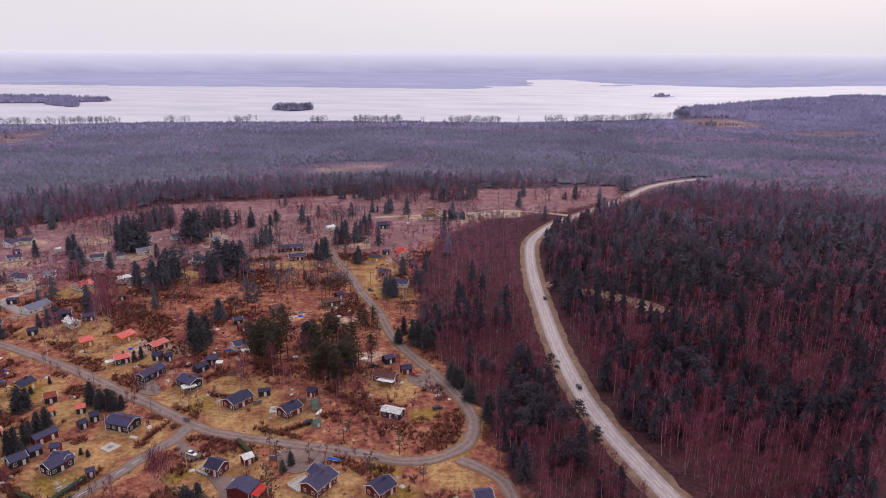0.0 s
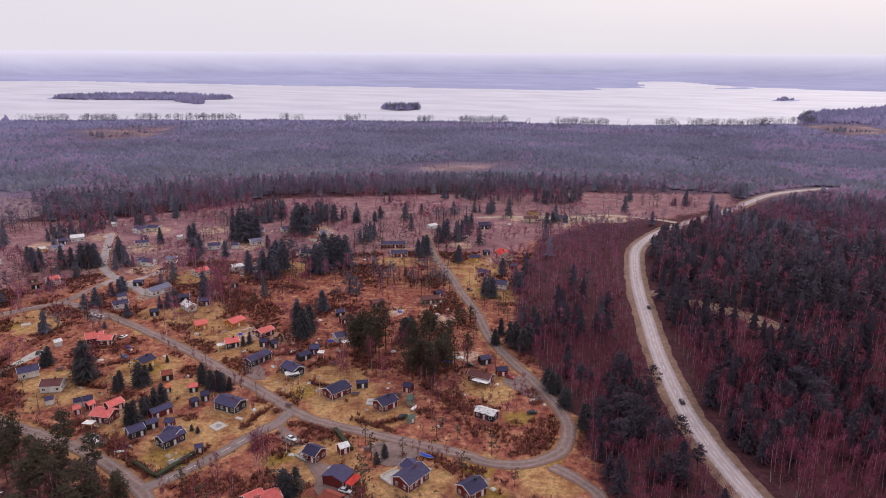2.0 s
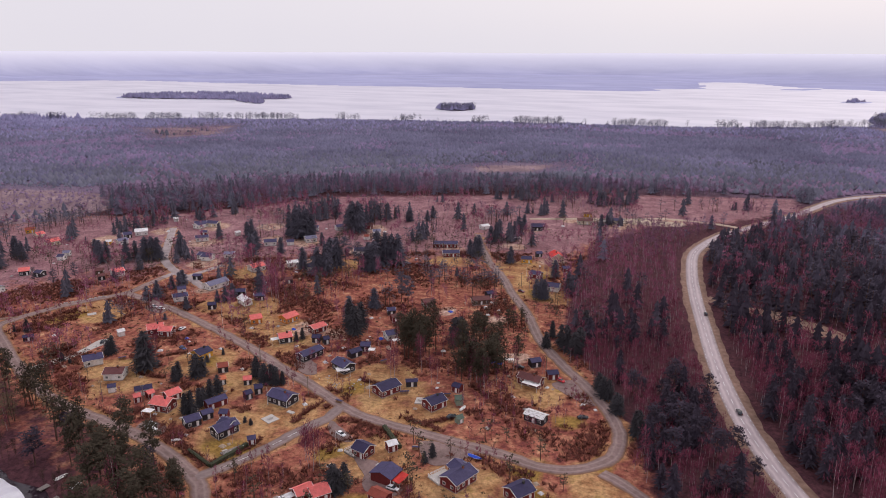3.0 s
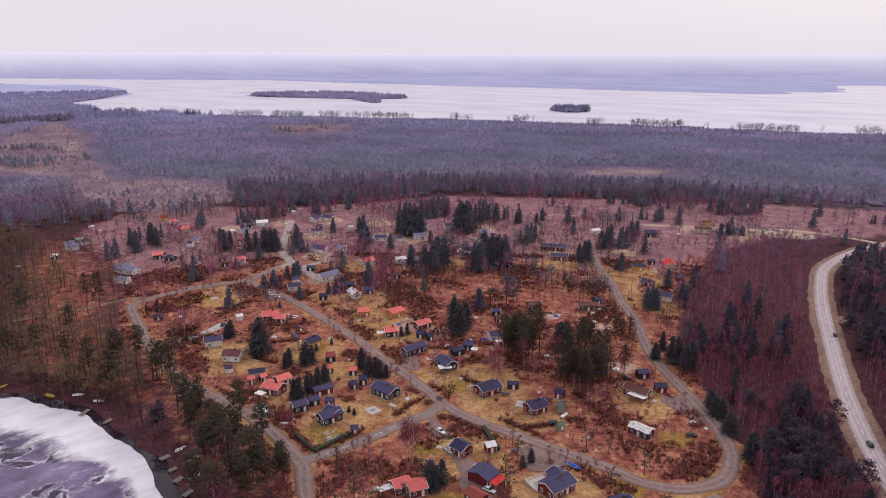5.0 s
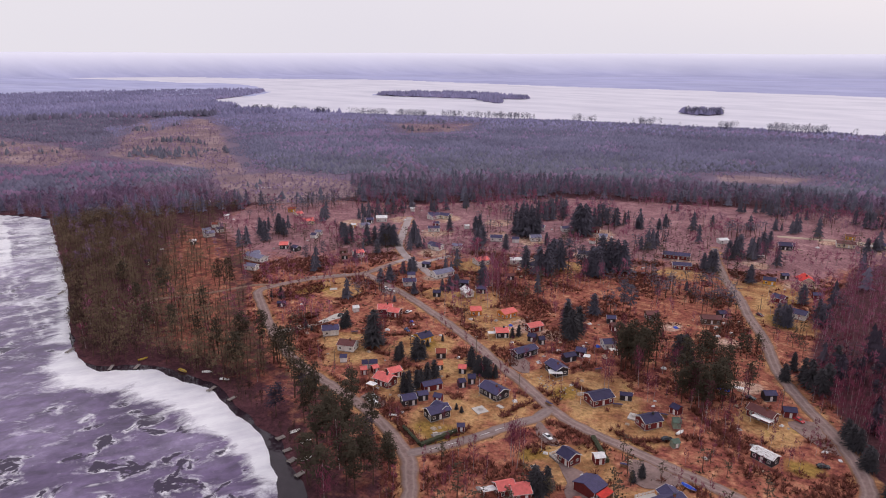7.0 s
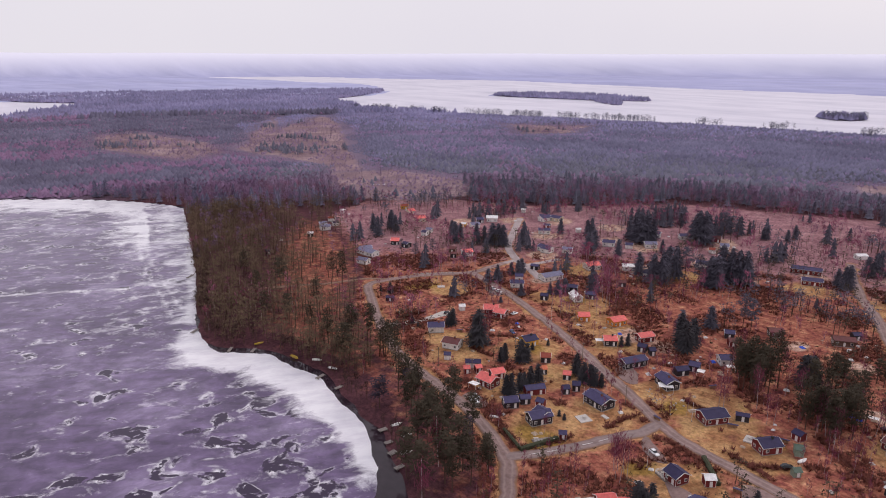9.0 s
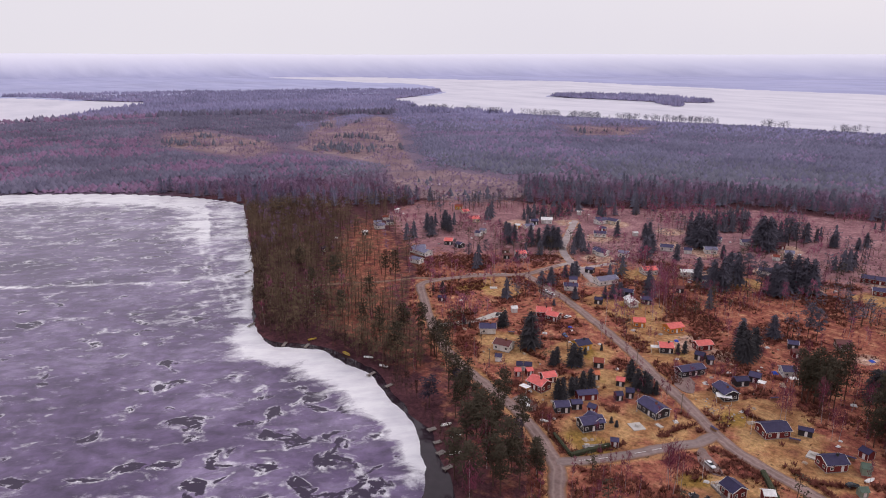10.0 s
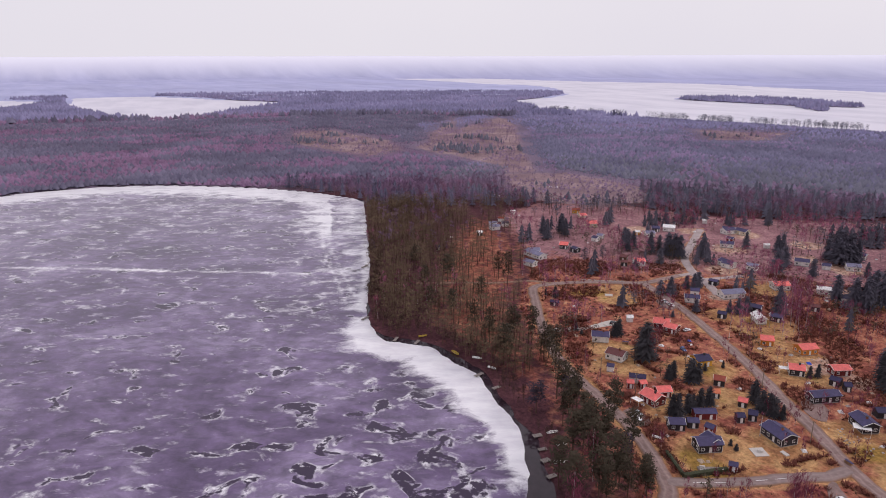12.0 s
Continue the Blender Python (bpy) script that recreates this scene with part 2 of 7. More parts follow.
LOOP = [(-94, 523), (-86, 492), (-71, 447), (-58, 418), (-49, 391), (-36, 359), (-27, 328), (-19, 310), (-10, 293), (-1, 278), (7, 261),
        (12, 246), (12, 235), (9, 225), (2, 218), (-6, 214), (-17, 214), (-28, 218), (-54, 224), (-83, 231), (-98, 238), (-109, 246),
        (-122, 255), (-137, 264), (-157, 278), (-177, 290), (-204, 305), (-229, 318), (-251, 327), (-273, 336)]
WEST = [(-270, 367), (-271, 353), (-273, 336), (-285, 320), (-295, 306), (-303, 287), (-304, 274), (-284, 258), (-255, 237), (-229, 221),
        (-209, 212), (-188, 206), (-168, 200), (-147, 191), (-135, 184), (-126, 178), (-120, 170), (-113, 160), (-104, 140)]
CROSS = [(-128, 180), (-120, 191), (-113, 203), (-106, 217), (-100, 228), (-98, 237)]
NORTH = [(-340, 482), (-314, 437), (-293, 402), (-268, 379), (-246, 365), (-232, 355)]
NORTH_LINK = [(-268, 379), (-270, 367)]
NORTH_SIDE = [(-256, 372), (-247, 400)]
TRACK = [(-304, 288), (-315, 280), (-325, 259), (-339, 239), (-351, 219)]
BRANCH = [(6, 215), (13, 210), (19, 204), (22, 199), (24, 188)]
HIGHWAY = [(84, 150), (78, 178), (75, 193), (69, 214), (63.5, 237), (59.5, 263), (57.5, 290), (56.5, 322), (57, 361), (58, 411), (61, 459), (67, 504),
           (79, 536), (96, 567), (115, 590), (142, 622), (168, 654), (195, 694), (224, 734), (257, 761), (300, 785)]
TOP = [(116, 594), (95, 605), (75, 611), (49, 613), (23, 604), (-12, 597), (-60, 585)]
SANDY = [(65, 411), (79, 399), (94, 390), (108, 379), (122, 365)]
ROADS = [(smooth(r, 6), w) for r, w in ((LOOP, 3.1), (WEST, 3.1), (CROSS, 2.4), (NORTH, 2.4), (NORTH_LINK, 2.2), (NORTH_SIDE, 2.0), (TRACK, 1.6),
                                       (BRANCH, 2.4), (HIGHWAY, 6.5), (TOP, 2.4), (SANDY, 3.0))]

NEAR_LAKE = [(-60, 60), (-100, 110), (-142, 144), (-156, 152), (-175, 163), (-190, 167), (-204, 171), (-224, 178), (-240, 180), (-252, 179), (-269, 176),
             (-279, 170), (-287, 164), (-297, 162), (-317, 168), (-370, 195), (-427, 224), (-503, 262), (-586, 303), (-601, 309), (-640, 297),
             (-687, 273), (-740, 230), (-792, 171), (-820, 118), (-829, 65), (-827, 14), (-800, -80), (-650, -200), (-400, -220), (-200, -150), (-90, -40)]
FAR_LAKE = [(1700, 2440), (1530, 2431), (1052, 2124), (803, 1931), (582, 1734), (509, 1550), (376, 1468), (132, 1412), (-98, 1427), (-324, 1397),
            (-548, 1389), (-709, 1355), (-1000, 1270), (-1327, 1207), (-1413, 1249), (-1600, 1325), (-1720, 1440), (-1854, 1737), (-2019, 1873),
            (-2242, 2046), (-2500, 2160), (-2691, 2104), (-3125, 2136), (-3580, 2125), (-3860, 2140), (-3800, 2330), (-3540, 2660), (-3380, 2728), (-2834, 2830),
            (-2279, 3052), (-1846, 2985), (-1123, 2888), (-702, 2870), (123, 2800), (155, 2978), (372, 3206), (410, 3661), (645, 3757),
            (832, 3299), (1240, 3006), (1600, 3100), (2016, 3217), (2300, 3000)]
SMALL_LAKE = [(-2660, 263), (-2716, 411), (-2595, 575), (-2281, 679), (-2029, 792), (-1880, 640), (-1680, 430), (-1700, 290), (-2150, 220)]
OUTER_LAKE = [(-2750, -60), (-2583, 167), (-2350, 150), (-2050, -20), (-2200, -200)]


def ring(points, step):
    """A closed smooth outline."""
    p = list(points)
    s = smooth(p[-2:] + p + p[:2], step)
    a = np.argmin(((s - np.array(p[0])) ** 2).sum(1)[: len(s) // 2])
    tail = ((s - np.array(p[0])) ** 2).sum(1)
    tail[: len(s) // 2] = 1e12
    return s[a: np.argmin(tail)]


def crinkle(outline, size, wave):
    """Roughen an outline a little."""
    out = outline.copy()
    for i, (x, y) in enumerate(outline):
        v = noise.noise_vector(Vector((x / wave, y / wave, 3.0))) + 0.5 * noise.noise_vector(Vector((x / wave * 2.7, y / wave * 2.7, 9.0)))
        out[i] += (v.x * size, v.y * size)
    return out


LAKES = [crinkle(ring(NEAR_LAKE, 4), 2.5, 14), crinkle(ring(FAR_LAKE, 30), 14, 90), crinkle(ring(SMALL_LAKE, 30), 14, 90), crinkle(ring(OUTER_LAKE, 30), 14, 90)]
ISLANDS = [ring(p, 20) for p in (
    [(-1490, 1929), (-1417, 2080), (-1236, 2120), (-1014, 2040), (-948, 1977), (-1084, 1907), (-1238, 1889), (-1400, 1871)],
    [(-426, 1731), (-398, 1800), (-341, 1800), (-324, 1726), (-366, 1686)],
    [(179, 2980), (195, 3100), (366, 3120), (341, 3042)],
    [(688, 3067), (760, 3120), (840, 3131), (760, 3060)],
    [(683, 2292), (710, 2330), (748, 2325), (715, 2285)],
    [(-1078, 1880), (-985, 1869), (-945, 1816), (-940, 1770), (-994, 1802)])]


def inside(pts, poly):
    x, y = pts[:, 0], pts[:, 1]
    r = np.zeros(len(pts), bool)
    a = poly
    b = np.roll(poly, -1, 0)
    for (x0, y0), (x1, y1) in zip(a, b):
        if y0 != y1:
            r ^= ((y0 > y) != (y1 > y)) & (x < (x1 - x0) * (y - y0) / (y1 - y0) + x0)
    return r


def away(pts, line, closed=False):
    """Distance of points from a line of segments."""
    best = np.full(len(pts), 1e9)
    ends = np.roll(line, -1, 0) if closed else line[1:]
    for p, q in zip(line, ends):
        d = q - p
        t = np.clip(((pts - p) @ d) / max(d @ d, 1e-9), 0, 1)
        best = np.minimum(best, np.hypot(*(pts - p - t[:, None] * d).T))
    return best


def lake_depth(pts):
    """Signed distance from the shore: above 0 on land."""
    best = np.full(len(pts), 1e9)
    for lake in LAKES:
        lo, hi = lake.min(0) - 400, lake.max(0) + 400
        near = ((pts > lo) & (pts < hi)).all(1)
        if near.any():
            sub = pts[near]
            d = away(sub, lake, True)
            d[inside(sub, lake)] *= -1
            best[near] = np.minimum(best[near], d)
    for isle in ISLANDS:
        lo, hi = isle.min(0) - 300, isle.max(0) + 300
        near = ((pts > lo) & (pts < hi)).all(1)
        if near.any():
            sub = pts[near]
            d = away(sub, isle, True)
            d[~inside(sub, isle)] *= -1
            best[near] = np.maximum(best[near], d)
    return best


def noise2(pts, scale, seed=0.0):
    return np.array([noise.noise(Vector((x / scale, y / scale, seed))) for x, y in pts])


# open land: the village, and the cut-over strip behind it
VILLAGE = np.array([(60, 150), (24, 200), (18, 240), (4, 285), (-15, 335), (-16, 420), (-4, 520), (40, 585), (110, 615), (185, 730), (30, 712), (-126, 672),
                    (-256, 630), (-330, 560), (-370, 520), (-440, 500), (-490, 440), (-470, 380), (-400, 340), (-325, 290), (-290, 250), (-225, 208),
                    (-195, 200), (-150, 188), (-128, 165), (-110, 135), (-60, 120), (20, 120)], float)
SLOPE = np.array([(-100, 130), (-128, 170), (-150, 192), (-225, 212), (-290, 252), (-325, 292), (-400, 342), (-490, 372), (-455, 318), (-405, 268), (-345, 226), (-290, 186), (-240, 188), (-180, 174), (-140, 152)], float)
CUTOVER = np.array([(-330, 556), (-256, 632), (-126, 674), (30, 714), (187, 733), (178, 673), (111, 618), (45, 622), (-42, 596), (-110, 558), (-227, 552)], float)
FIELDS = [np.array(f, float) for f in (
    [(-1032, 656), (-1336, 925), (-1062, 733), (-766, 644), (-670, 561), (-773, 555), (-880, 570)],
    [(-834, 1126), (-708, 1230), (-662, 1098), (-724, 1026)],
    [(-165, 859), (-53, 891), (-85, 832), (-146, 814)],
    [(509, 1500), (620, 1520), (640, 1383), (521, 1319)],
    [(620, 1250), (760, 1270), (740, 1230), (640, 1215)],
    [(-613, 501), (-608, 590), (-480, 575), (-450, 520), (-526, 470)],
    [(-639, 512), (-624, 562), (-558, 592), (-495, 591), (-439, 533), (-447, 475), (-502, 452), (-560, 456)],
    [(-1263, 1011), (-1144, 819), (-918, 563), (-822, 549), (-840, 641), (-647, 527), (-629, 557), (-800, 680), (-1073, 890)],
    [(-1227, 487), (-1222, 555), (-1024, 576), (-897, 532), (-866, 453), (-973, 440), (-1063, 420)])]


# ---- building helpers ----
def mesh_from(name, verts, faces, mats, index=None, smooth_shade=False):
    """A mesh from arrays of vertices and of triangles or quads of one size."""
    me = bpy.data.meshes.new(name)
    verts = np.asarray(verts, np.float32)
    faces = np.asarray(faces, np.int32)
    k = faces.shape[1]
    me.vertices.add(len(verts))
    me.vertices.foreach_set("co", verts.ravel())
    me.loops.add(faces.size)
    me.loops.foreach_set("vertex_index", faces.ravel())
    me.polygons.add(len(faces))
    me.polygons.foreach_set("loop_start", np.arange(len(faces), dtype=np.int32) * k)
    me.polygons.foreach_set("loop_total", np.full(len(faces), k, np.int32))
    for m in mats:
        me.materials.append(m)
    if index is not None:
        me.polygons.foreach_set("material_index", np.asarray(index, np.int32))
    me.polygons.foreach_set("use_smooth", np.full(len(faces), smooth_shade))
    me.update(calc_edges=True)
    me.validate()
    return me


def part(name, bm, mat, parent=None, label=""):
    """Links a bmesh as one mesh object, under a thing or a part."""
    me = bpy.data.meshes.new(name)
    bm.to_mesh(me)
    bm.free()
    me.materials.append(mat)
    ob = new(name, me)
    ob.parent = parent
    return tagged(ob, label)


def share(name, me, parent, m, label=""):
    """A part on a mesh that others use too."""
    ob = new(name, me)
    ob.parent = parent
    ob.matrix_basis = m
    return tagged(ob, label)


def box(bm, x0, x1, y0, y1, z0, z1, m=None):
    vs = [bm.verts.new(v) for v in ((x0, y0, z0), (x1, y0, z0), (x1, y1, z0), (x0, y1, z0), (x0, y0, z1), (x1, y0, z1), (x1, y1, z1), (x0, y1, z1))]
    for f in ((3, 2, 1, 0), (4, 5, 6, 7), (0, 1, 5, 4), (1, 2, 6, 5), (2, 3, 7, 6), (3, 0, 4, 7)):
        bm.faces.new([vs[i] for i in f])
    if m is not None:
        bmesh.ops.transform(bm, matrix=m, verts=vs)
    return vs


def tube(bm, a, b, r0, r1, n=6):
    a, b = Vector(a), Vector(b)
    q = (b - a).to_track_quat("Z", "Y")
    rows = []
    for c, r in ((a, r0), (b, r1)):
        rows.append([bm.verts.new(c + q @ Vector((math.cos(i * math.tau / n) * r, math.sin(i * math.tau / n) * r, 0))) for i in range(n)])
    for i in range(n):
        bm.faces.new((rows[0][i], rows[0][(i + 1) % n], rows[1][(i + 1) % n], rows[1][i]))
    bm.faces.new(rows[0][::-1])
    bm.faces.new(rows[1])


def extrude_outline(bm, outline, z0, z1):
    lo = [bm.verts.new((x, y, z0)) for x, y in outline]
    hi = [bm.verts.new((x, y, z1)) for x, y in outline]
    n = len(lo)
    for i in range(n):
        bm.faces.new((lo[i], lo[(i + 1) % n], hi[(i + 1) % n], hi[i]))
    top = bm.faces.new(hi)
    bmesh.ops.triangulate(bm, faces=[top])


# ---- ground: one sheet to the horizon ----
def ground_grid():
    radii = [0.0]
    r = 0.5
    while r < 6200:
        radii.append(r)
        r *= 1.0 + (0.35 if r < 90 else 0.011 if r < 800 else 0.02)
    fine = list(np.arange(-42, 100, 0.55))
    coarse = list(np.arange(100, 318, 6.0))
    ang = np.radians(np.array(fine + coarse))
    return np.array(radii[1:]), ang


radii, angles = ground_grid()
NR, NA = len(radii), len(angles)
gx = -np.sin(angles)[None] * radii[:, None]
gy = np.cos(angles)[None] * radii[:, None]
g_pts = np.stack([gx.ravel(), gy.ravel()], 1)
g_sd = lake_depth(g_pts)
g_r = np.hypot(*g_pts.T)
g_rough = noise2(g_pts, 11, 5.0)
gz = np.where(g_sd > 0, -0.25 * (0.5 + 0.5 * g_rough) - 0.5 * np.exp(-g_sd / 6), np.maximum(-0.7 + g_sd * 0.15, -3.0))
# the outer land is raised to meet the camera's horizon within the clip distance
rise = np.clip((g_r - 4480) / 450, 0, 1)
gz = gz + (rise * rise * (3 - 2 * rise)) * (128 + 6 * noise2(g_pts, 900, 7.0)) * np.where(g_sd > -20, 1, 0)
# a low swell under the woods behind the village
swell = np.clip((g_r - 800) / 500, 0, 1) * np.clip(g_sd / 250, 0, 1) * np.clip((2600 - g_r) / 600, 0, 1)
gz = gz + swell * (1 + 4 * noise2(g_pts, 300, 4.0))
g_verts = np.concatenate([np.stack([gx.ravel(), gy.ravel(), gz], 1), [[0, 0, -0.2]]])
i0 = (np.arange(NR - 1)[:, None] * NA + np.arange(NA)[None])
i1 = (np.arange(NR - 1)[:, None] * NA + (np.arange(NA)[None] + 1) % NA)
g_faces = np.stack([i0, i0 + NA, i1 + NA, i1], -1).reshape(-1, 4)[:, ::-1]
centre = len(g_verts) - 1


def ground_height(pts):
    """The height of the ground sheet under points of the plan."""
    r = np.hypot(pts[:, 0], pts[:, 1])
    a = np.degrees(np.arctan2(-pts[:, 0], pts[:, 1]))
    ir = np.clip(np.interp(r, radii, np.arange(NR)), 0, NR - 1.001)
    ia = np.clip((a + 42) / 0.55, 0, 257.0)
    r0, a0 = ir.astype(int), ia.astype(int)
    fr, fa = ir - r0, ia - a0
    z = gz.reshape(NR, NA)
    return (z[r0, a0] * (1 - fr) + z[r0 + 1, a0] * fr) * (1 - fa) + (z[r0, a0 + 1] * (1 - fr) + z[r0 + 1, a0 + 1] * fr) * fa


def soft(d, w):
    return np.clip(0.5 - d / w, 0, 1)


def zone(poly, w):
    d = away(g_pts, poly, True)
    d[inside(g_pts, poly)] *= -1
    return soft(d, w)


g_village = np.maximum(zone(VILLAGE, 14), 0.62 * zone(SLOPE, 40))
# cut-over land, plus village ground tinted with distance to paint in haze
g_cut_haze = np.maximum(zone(CUTOVER, 30), zone(VILLAGE, 30) * np.clip((g_r - 400) / 140, 0, 1))
g_field = np.zeros(len(g_pts))
for f in FIELDS:
    g_field = np.maximum(g_field, zone(f, 25))
# mown grass round the cottages
LAWNS = [(-128, 208, 22), (-118, 228, 20), (-84, 252, 20), (-70, 240, 16), (-60, 240, 14), (-62, 232, 12), (-75, 205, 18), (-40, 196, 20), (-18, 192, 16),
         (-22, 270, 16), (-160, 222, 16), (-200, 236, 18), (-215, 245, 15), (-175, 262, 20), (-150, 245, 18), (-145, 295, 18), (-165, 312, 20),
         (-190, 332, 22), (-210, 330, 14), (-262, 300, 16), (-275, 312, 12), (-45, 440, 24), (-40, 412, 18), (-32, 395, 16), (-24, 385, 12),
         (-222, 388, 16), (-100, 445, 18), (-165, 420, 16), (-90, 268, 18), (-108, 262, 14), (4, 205, 12)]
g_lawn = np.zeros(len(g_pts))
for x, y, r in LAWNS:
    near = np.abs(g_pts - (x, y)).max(1) < r * 2
    d = np.hypot(*(g_pts[near] - (x, y)).T) + g_rough[near] * 6
    g_lawn[near] = np.maximum(g_lawn[near], soft(d - r * 0.8, r * 0.9))

# worn grass along the village roads
near = (g_r < 620) & (g_pts[:, 0] < 40)
for line, half in ROADS[:6]:
    g_lawn[near] = np.maximum(g_lawn[near], 0.62 * soft(away(g_pts[near], line) + g_rough[near] * 3 - 5.5, 6))

# sandy plots and bare gardens at the back of the village
PLOTS = [(-166, 454, 14), (-150, 440, 10), (-203, 408, 13), (-190, 420, 10), (-216, 466, 13), (-180, 520, 14), (-172, 500, 12), (-231, 355, 10), (-262, 402, 13), (-290, 450, 16),
         (-310, 495, 16), (-134, 440, 9), (-60, 494, 11), (-30, 462, 12), (-80, 352, 8), (-52, 345, 8), (-145, 310, 11), (-130, 306, 8), (-35, 300, 8), (17, 580, 18),
         (-20, 590, 14), (60, 604, 16), (-55, 548, 12), (-106, 476, 10), (-244, 470, 12), (-265, 505, 14), (-340, 470, 12), (-372, 440, 12)]
g_plot = np.zeros(len(g_pts))
for x, y, r in PLOTS:
    near = np.abs(g_pts - (x, y)).max(1) < r * 2.2
    d = np.hypot(*(g_pts[near] - (x, y)).T) + g_rough[near] * 6
    g_plot[near] = np.maximum(g_plot[near], 0.95 * soft(d - r * 0.8, r))

# share of the haze tint, by distance from the camera
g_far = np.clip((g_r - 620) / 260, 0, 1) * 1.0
# mossy green lawns
g_moss = np.zeros(len(g_pts))
for x, y, r in ((-282, 290, 9), (-275, 299, 9), (-33, 396, 9), (-30, 386, 8), (-124, 197, 9), (-134, 199, 8), (-70, 176, 11), (-16, 196, 9), (-176, 262, 8), (-20, 209, 9), (-34, 424, 10), (-196, 336, 9), (-62, 250, 8), (-8, 246, 8), (6, 220, 7), (-90, 205, 7), (-97, 254, 10)):
    near = np.abs(g_pts - (x, y)).max(1) < r * 2.2
    d = np.hypot(*(g_pts[near] - (x, y)).T) + g_rough[near] * 4
    g_moss[near] = np.maximum(g_moss[near], 0.8 * soft(d - r * 0.8, r))


def ground_material():
    m = bpy.data.materials.new("spring_ground")
    m.use_nodes = True
    n, l = m.node_tree.nodes, m.node_tree.links
    b = n["Principled BSDF"]
    b.inputs["Roughness"].default_value = 1.0
    b.inputs["Specular IOR Level"].default_value = 0.05
    co = n.new("ShaderNodeTexCoord")

    def tex(scale, detail=6.0, rough=0.65):
        t = n.new("ShaderNodeTexNoise")
        t.inputs["Scale"].default_value, t.inputs["Detail"].default_value, t.inputs["Roughness"].default_value = scale, detail, rough
        l.new(co.outputs["Object"], t.inputs["Vector"])
        return t.outputs["Fac"]

    def ramp(fac, *stops):
        r = n.new("ShaderNodeValToRGB")
        els = r.color_ramp.elements
        while len(els) < len(stops):
            els.new(0.5)
        for e, (p, c) in zip(els, stops):
            e.position, e.color = p, (*c, 1)
        l.new(fac, r.inputs["Fac"])
        return r.outputs["Color"]

    def mix(fac, a, c):
        x = n.new("ShaderNodeMix")
        x.data_type = "RGBA"
        l.new(fac, x.inputs["Factor"])
        l.new(a, x.inputs[6])
        l.new(c, x.inputs[7])
        return x.outputs[2]

    def mask(name, amount=0.55):
        """A zone with a broken edge."""
        a = n.new("ShaderNodeAttribute")
        a.attribute_name = name
        t = n.new("ShaderNodeMath")
        t.operation = "MULTIPLY_ADD"
        l.new(tex(0.14, 5.0), t.inputs[0])
        t.inputs[1].default_value = amount * 2
        t.inputs[2].default_value = -amount
        s = n.new("ShaderNodeMath")
        s.operation = "ADD"
        l.new(a.outputs["Fac"], s.inputs[0])
        l.new(t.outputs[0], s.inputs[1])
        r = n.new("ShaderNodeMapRange")
        r.inputs["From Min"].default_value, r.inputs["From Max"].default_value = 0.35, 0.65
        l.new(s.outputs[0], r.inputs["Value"])
        return r.outputs[0]

    floor_c = ramp(tex(0.12), (0.3, (0.056, 0.024, 0.032)), (0.7, (0.125, 0.052, 0.060)))
    rough_c = ramp(tex(0.16, 8.0, 0.7), (0.33, (0.112, 0.031, 0.036)), (0.45, (0.262, 0.084, 0.063)), (0.56, (0.372, 0.148, 0.096)), (0.69, (0.560, 0.320, 0.185)))
    lawn_c = ramp(tex(0.10, 7.0, 0.6), (0.3, (0.205, 0.087, 0.055)), (0.45, (0.350, 0.176, 0.083)), (0.58, (0.475, 0.280, 0.136)), (0.70, (0.335, 0.216, 0.072)))
    cut_haze_c = ramp(tex(0.09, 8.0, 0.7), (0.3, (0.185, 0.088, 0.105)), (0.5, (0.285, 0.145, 0.160)), (0.70, (0.440, 0.262, 0.262)))
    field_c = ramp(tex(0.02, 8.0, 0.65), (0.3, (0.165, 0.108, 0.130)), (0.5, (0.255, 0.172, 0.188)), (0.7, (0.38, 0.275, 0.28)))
    # far forest floor with distance haze put into its colour
    hazy_floor_c = ramp(tex(0.012, 8.0, 0.6), (0.3, (0.14, 0.105, 0.16)), (0.7, (0.22, 0.165, 0.225)))
    c = mix(mask("far", 0.2), floor_c, hazy_floor_c)
    c = mix(mask("village"), c, rough_c)
    c = mix(mask("cut"), c, cut_haze_c)
    c = mix(mask("lawn", 0.55), c, lawn_c)
    c = mix(mask("field"), c, field_c)
    moss_c = ramp(tex(0.12, 6.0), (0.35, (0.241, 0.138, 0.040)), (0.65, (0.345, 0.215, 0.066)))
    c = mix(mask("moss", 0.3), c, moss_c)
    plot_c = ramp(tex(0.2, 6.0), (0.35, (0.30, 0.16, 0.12)), (0.5, (0.46, 0.29, 0.22)), (0.65, (0.60, 0.44, 0.36)))
    c = mix(mask("plot", 0.45), c, plot_c)
    grain = n.new("ShaderNodeMapRange")
    grain.inputs["From Min"].default_value, grain.inputs["From Max"].default_value = 0.32, 0.68
    grain.inputs["To Min"].default_value, grain.inputs["To Max"].default_value = 0.52, 1.5
    l.new(tex(0.55, 5.0, 0.75), grain.inputs["Value"])
    speck = n.new("ShaderNodeVectorMath")
    speck.operation = "SCALE"
    l.new(c, speck.inputs[0])
    l.new(grain.outputs[0], speck.inputs["Scale"])
    c = speck.outputs[0]
    l.new(c, b.inputs["Base Color"])
    bp = n.new("ShaderNodeBump")
    bp.inputs["Strength"].default_value, bp.inputs["Distance"].default_value = 0.6, 0.4
    l.new(tex(0.8, 6.0), bp.inputs["Height"])
    l.new(bp.outputs[0], b.inputs["Normal"])
    return m


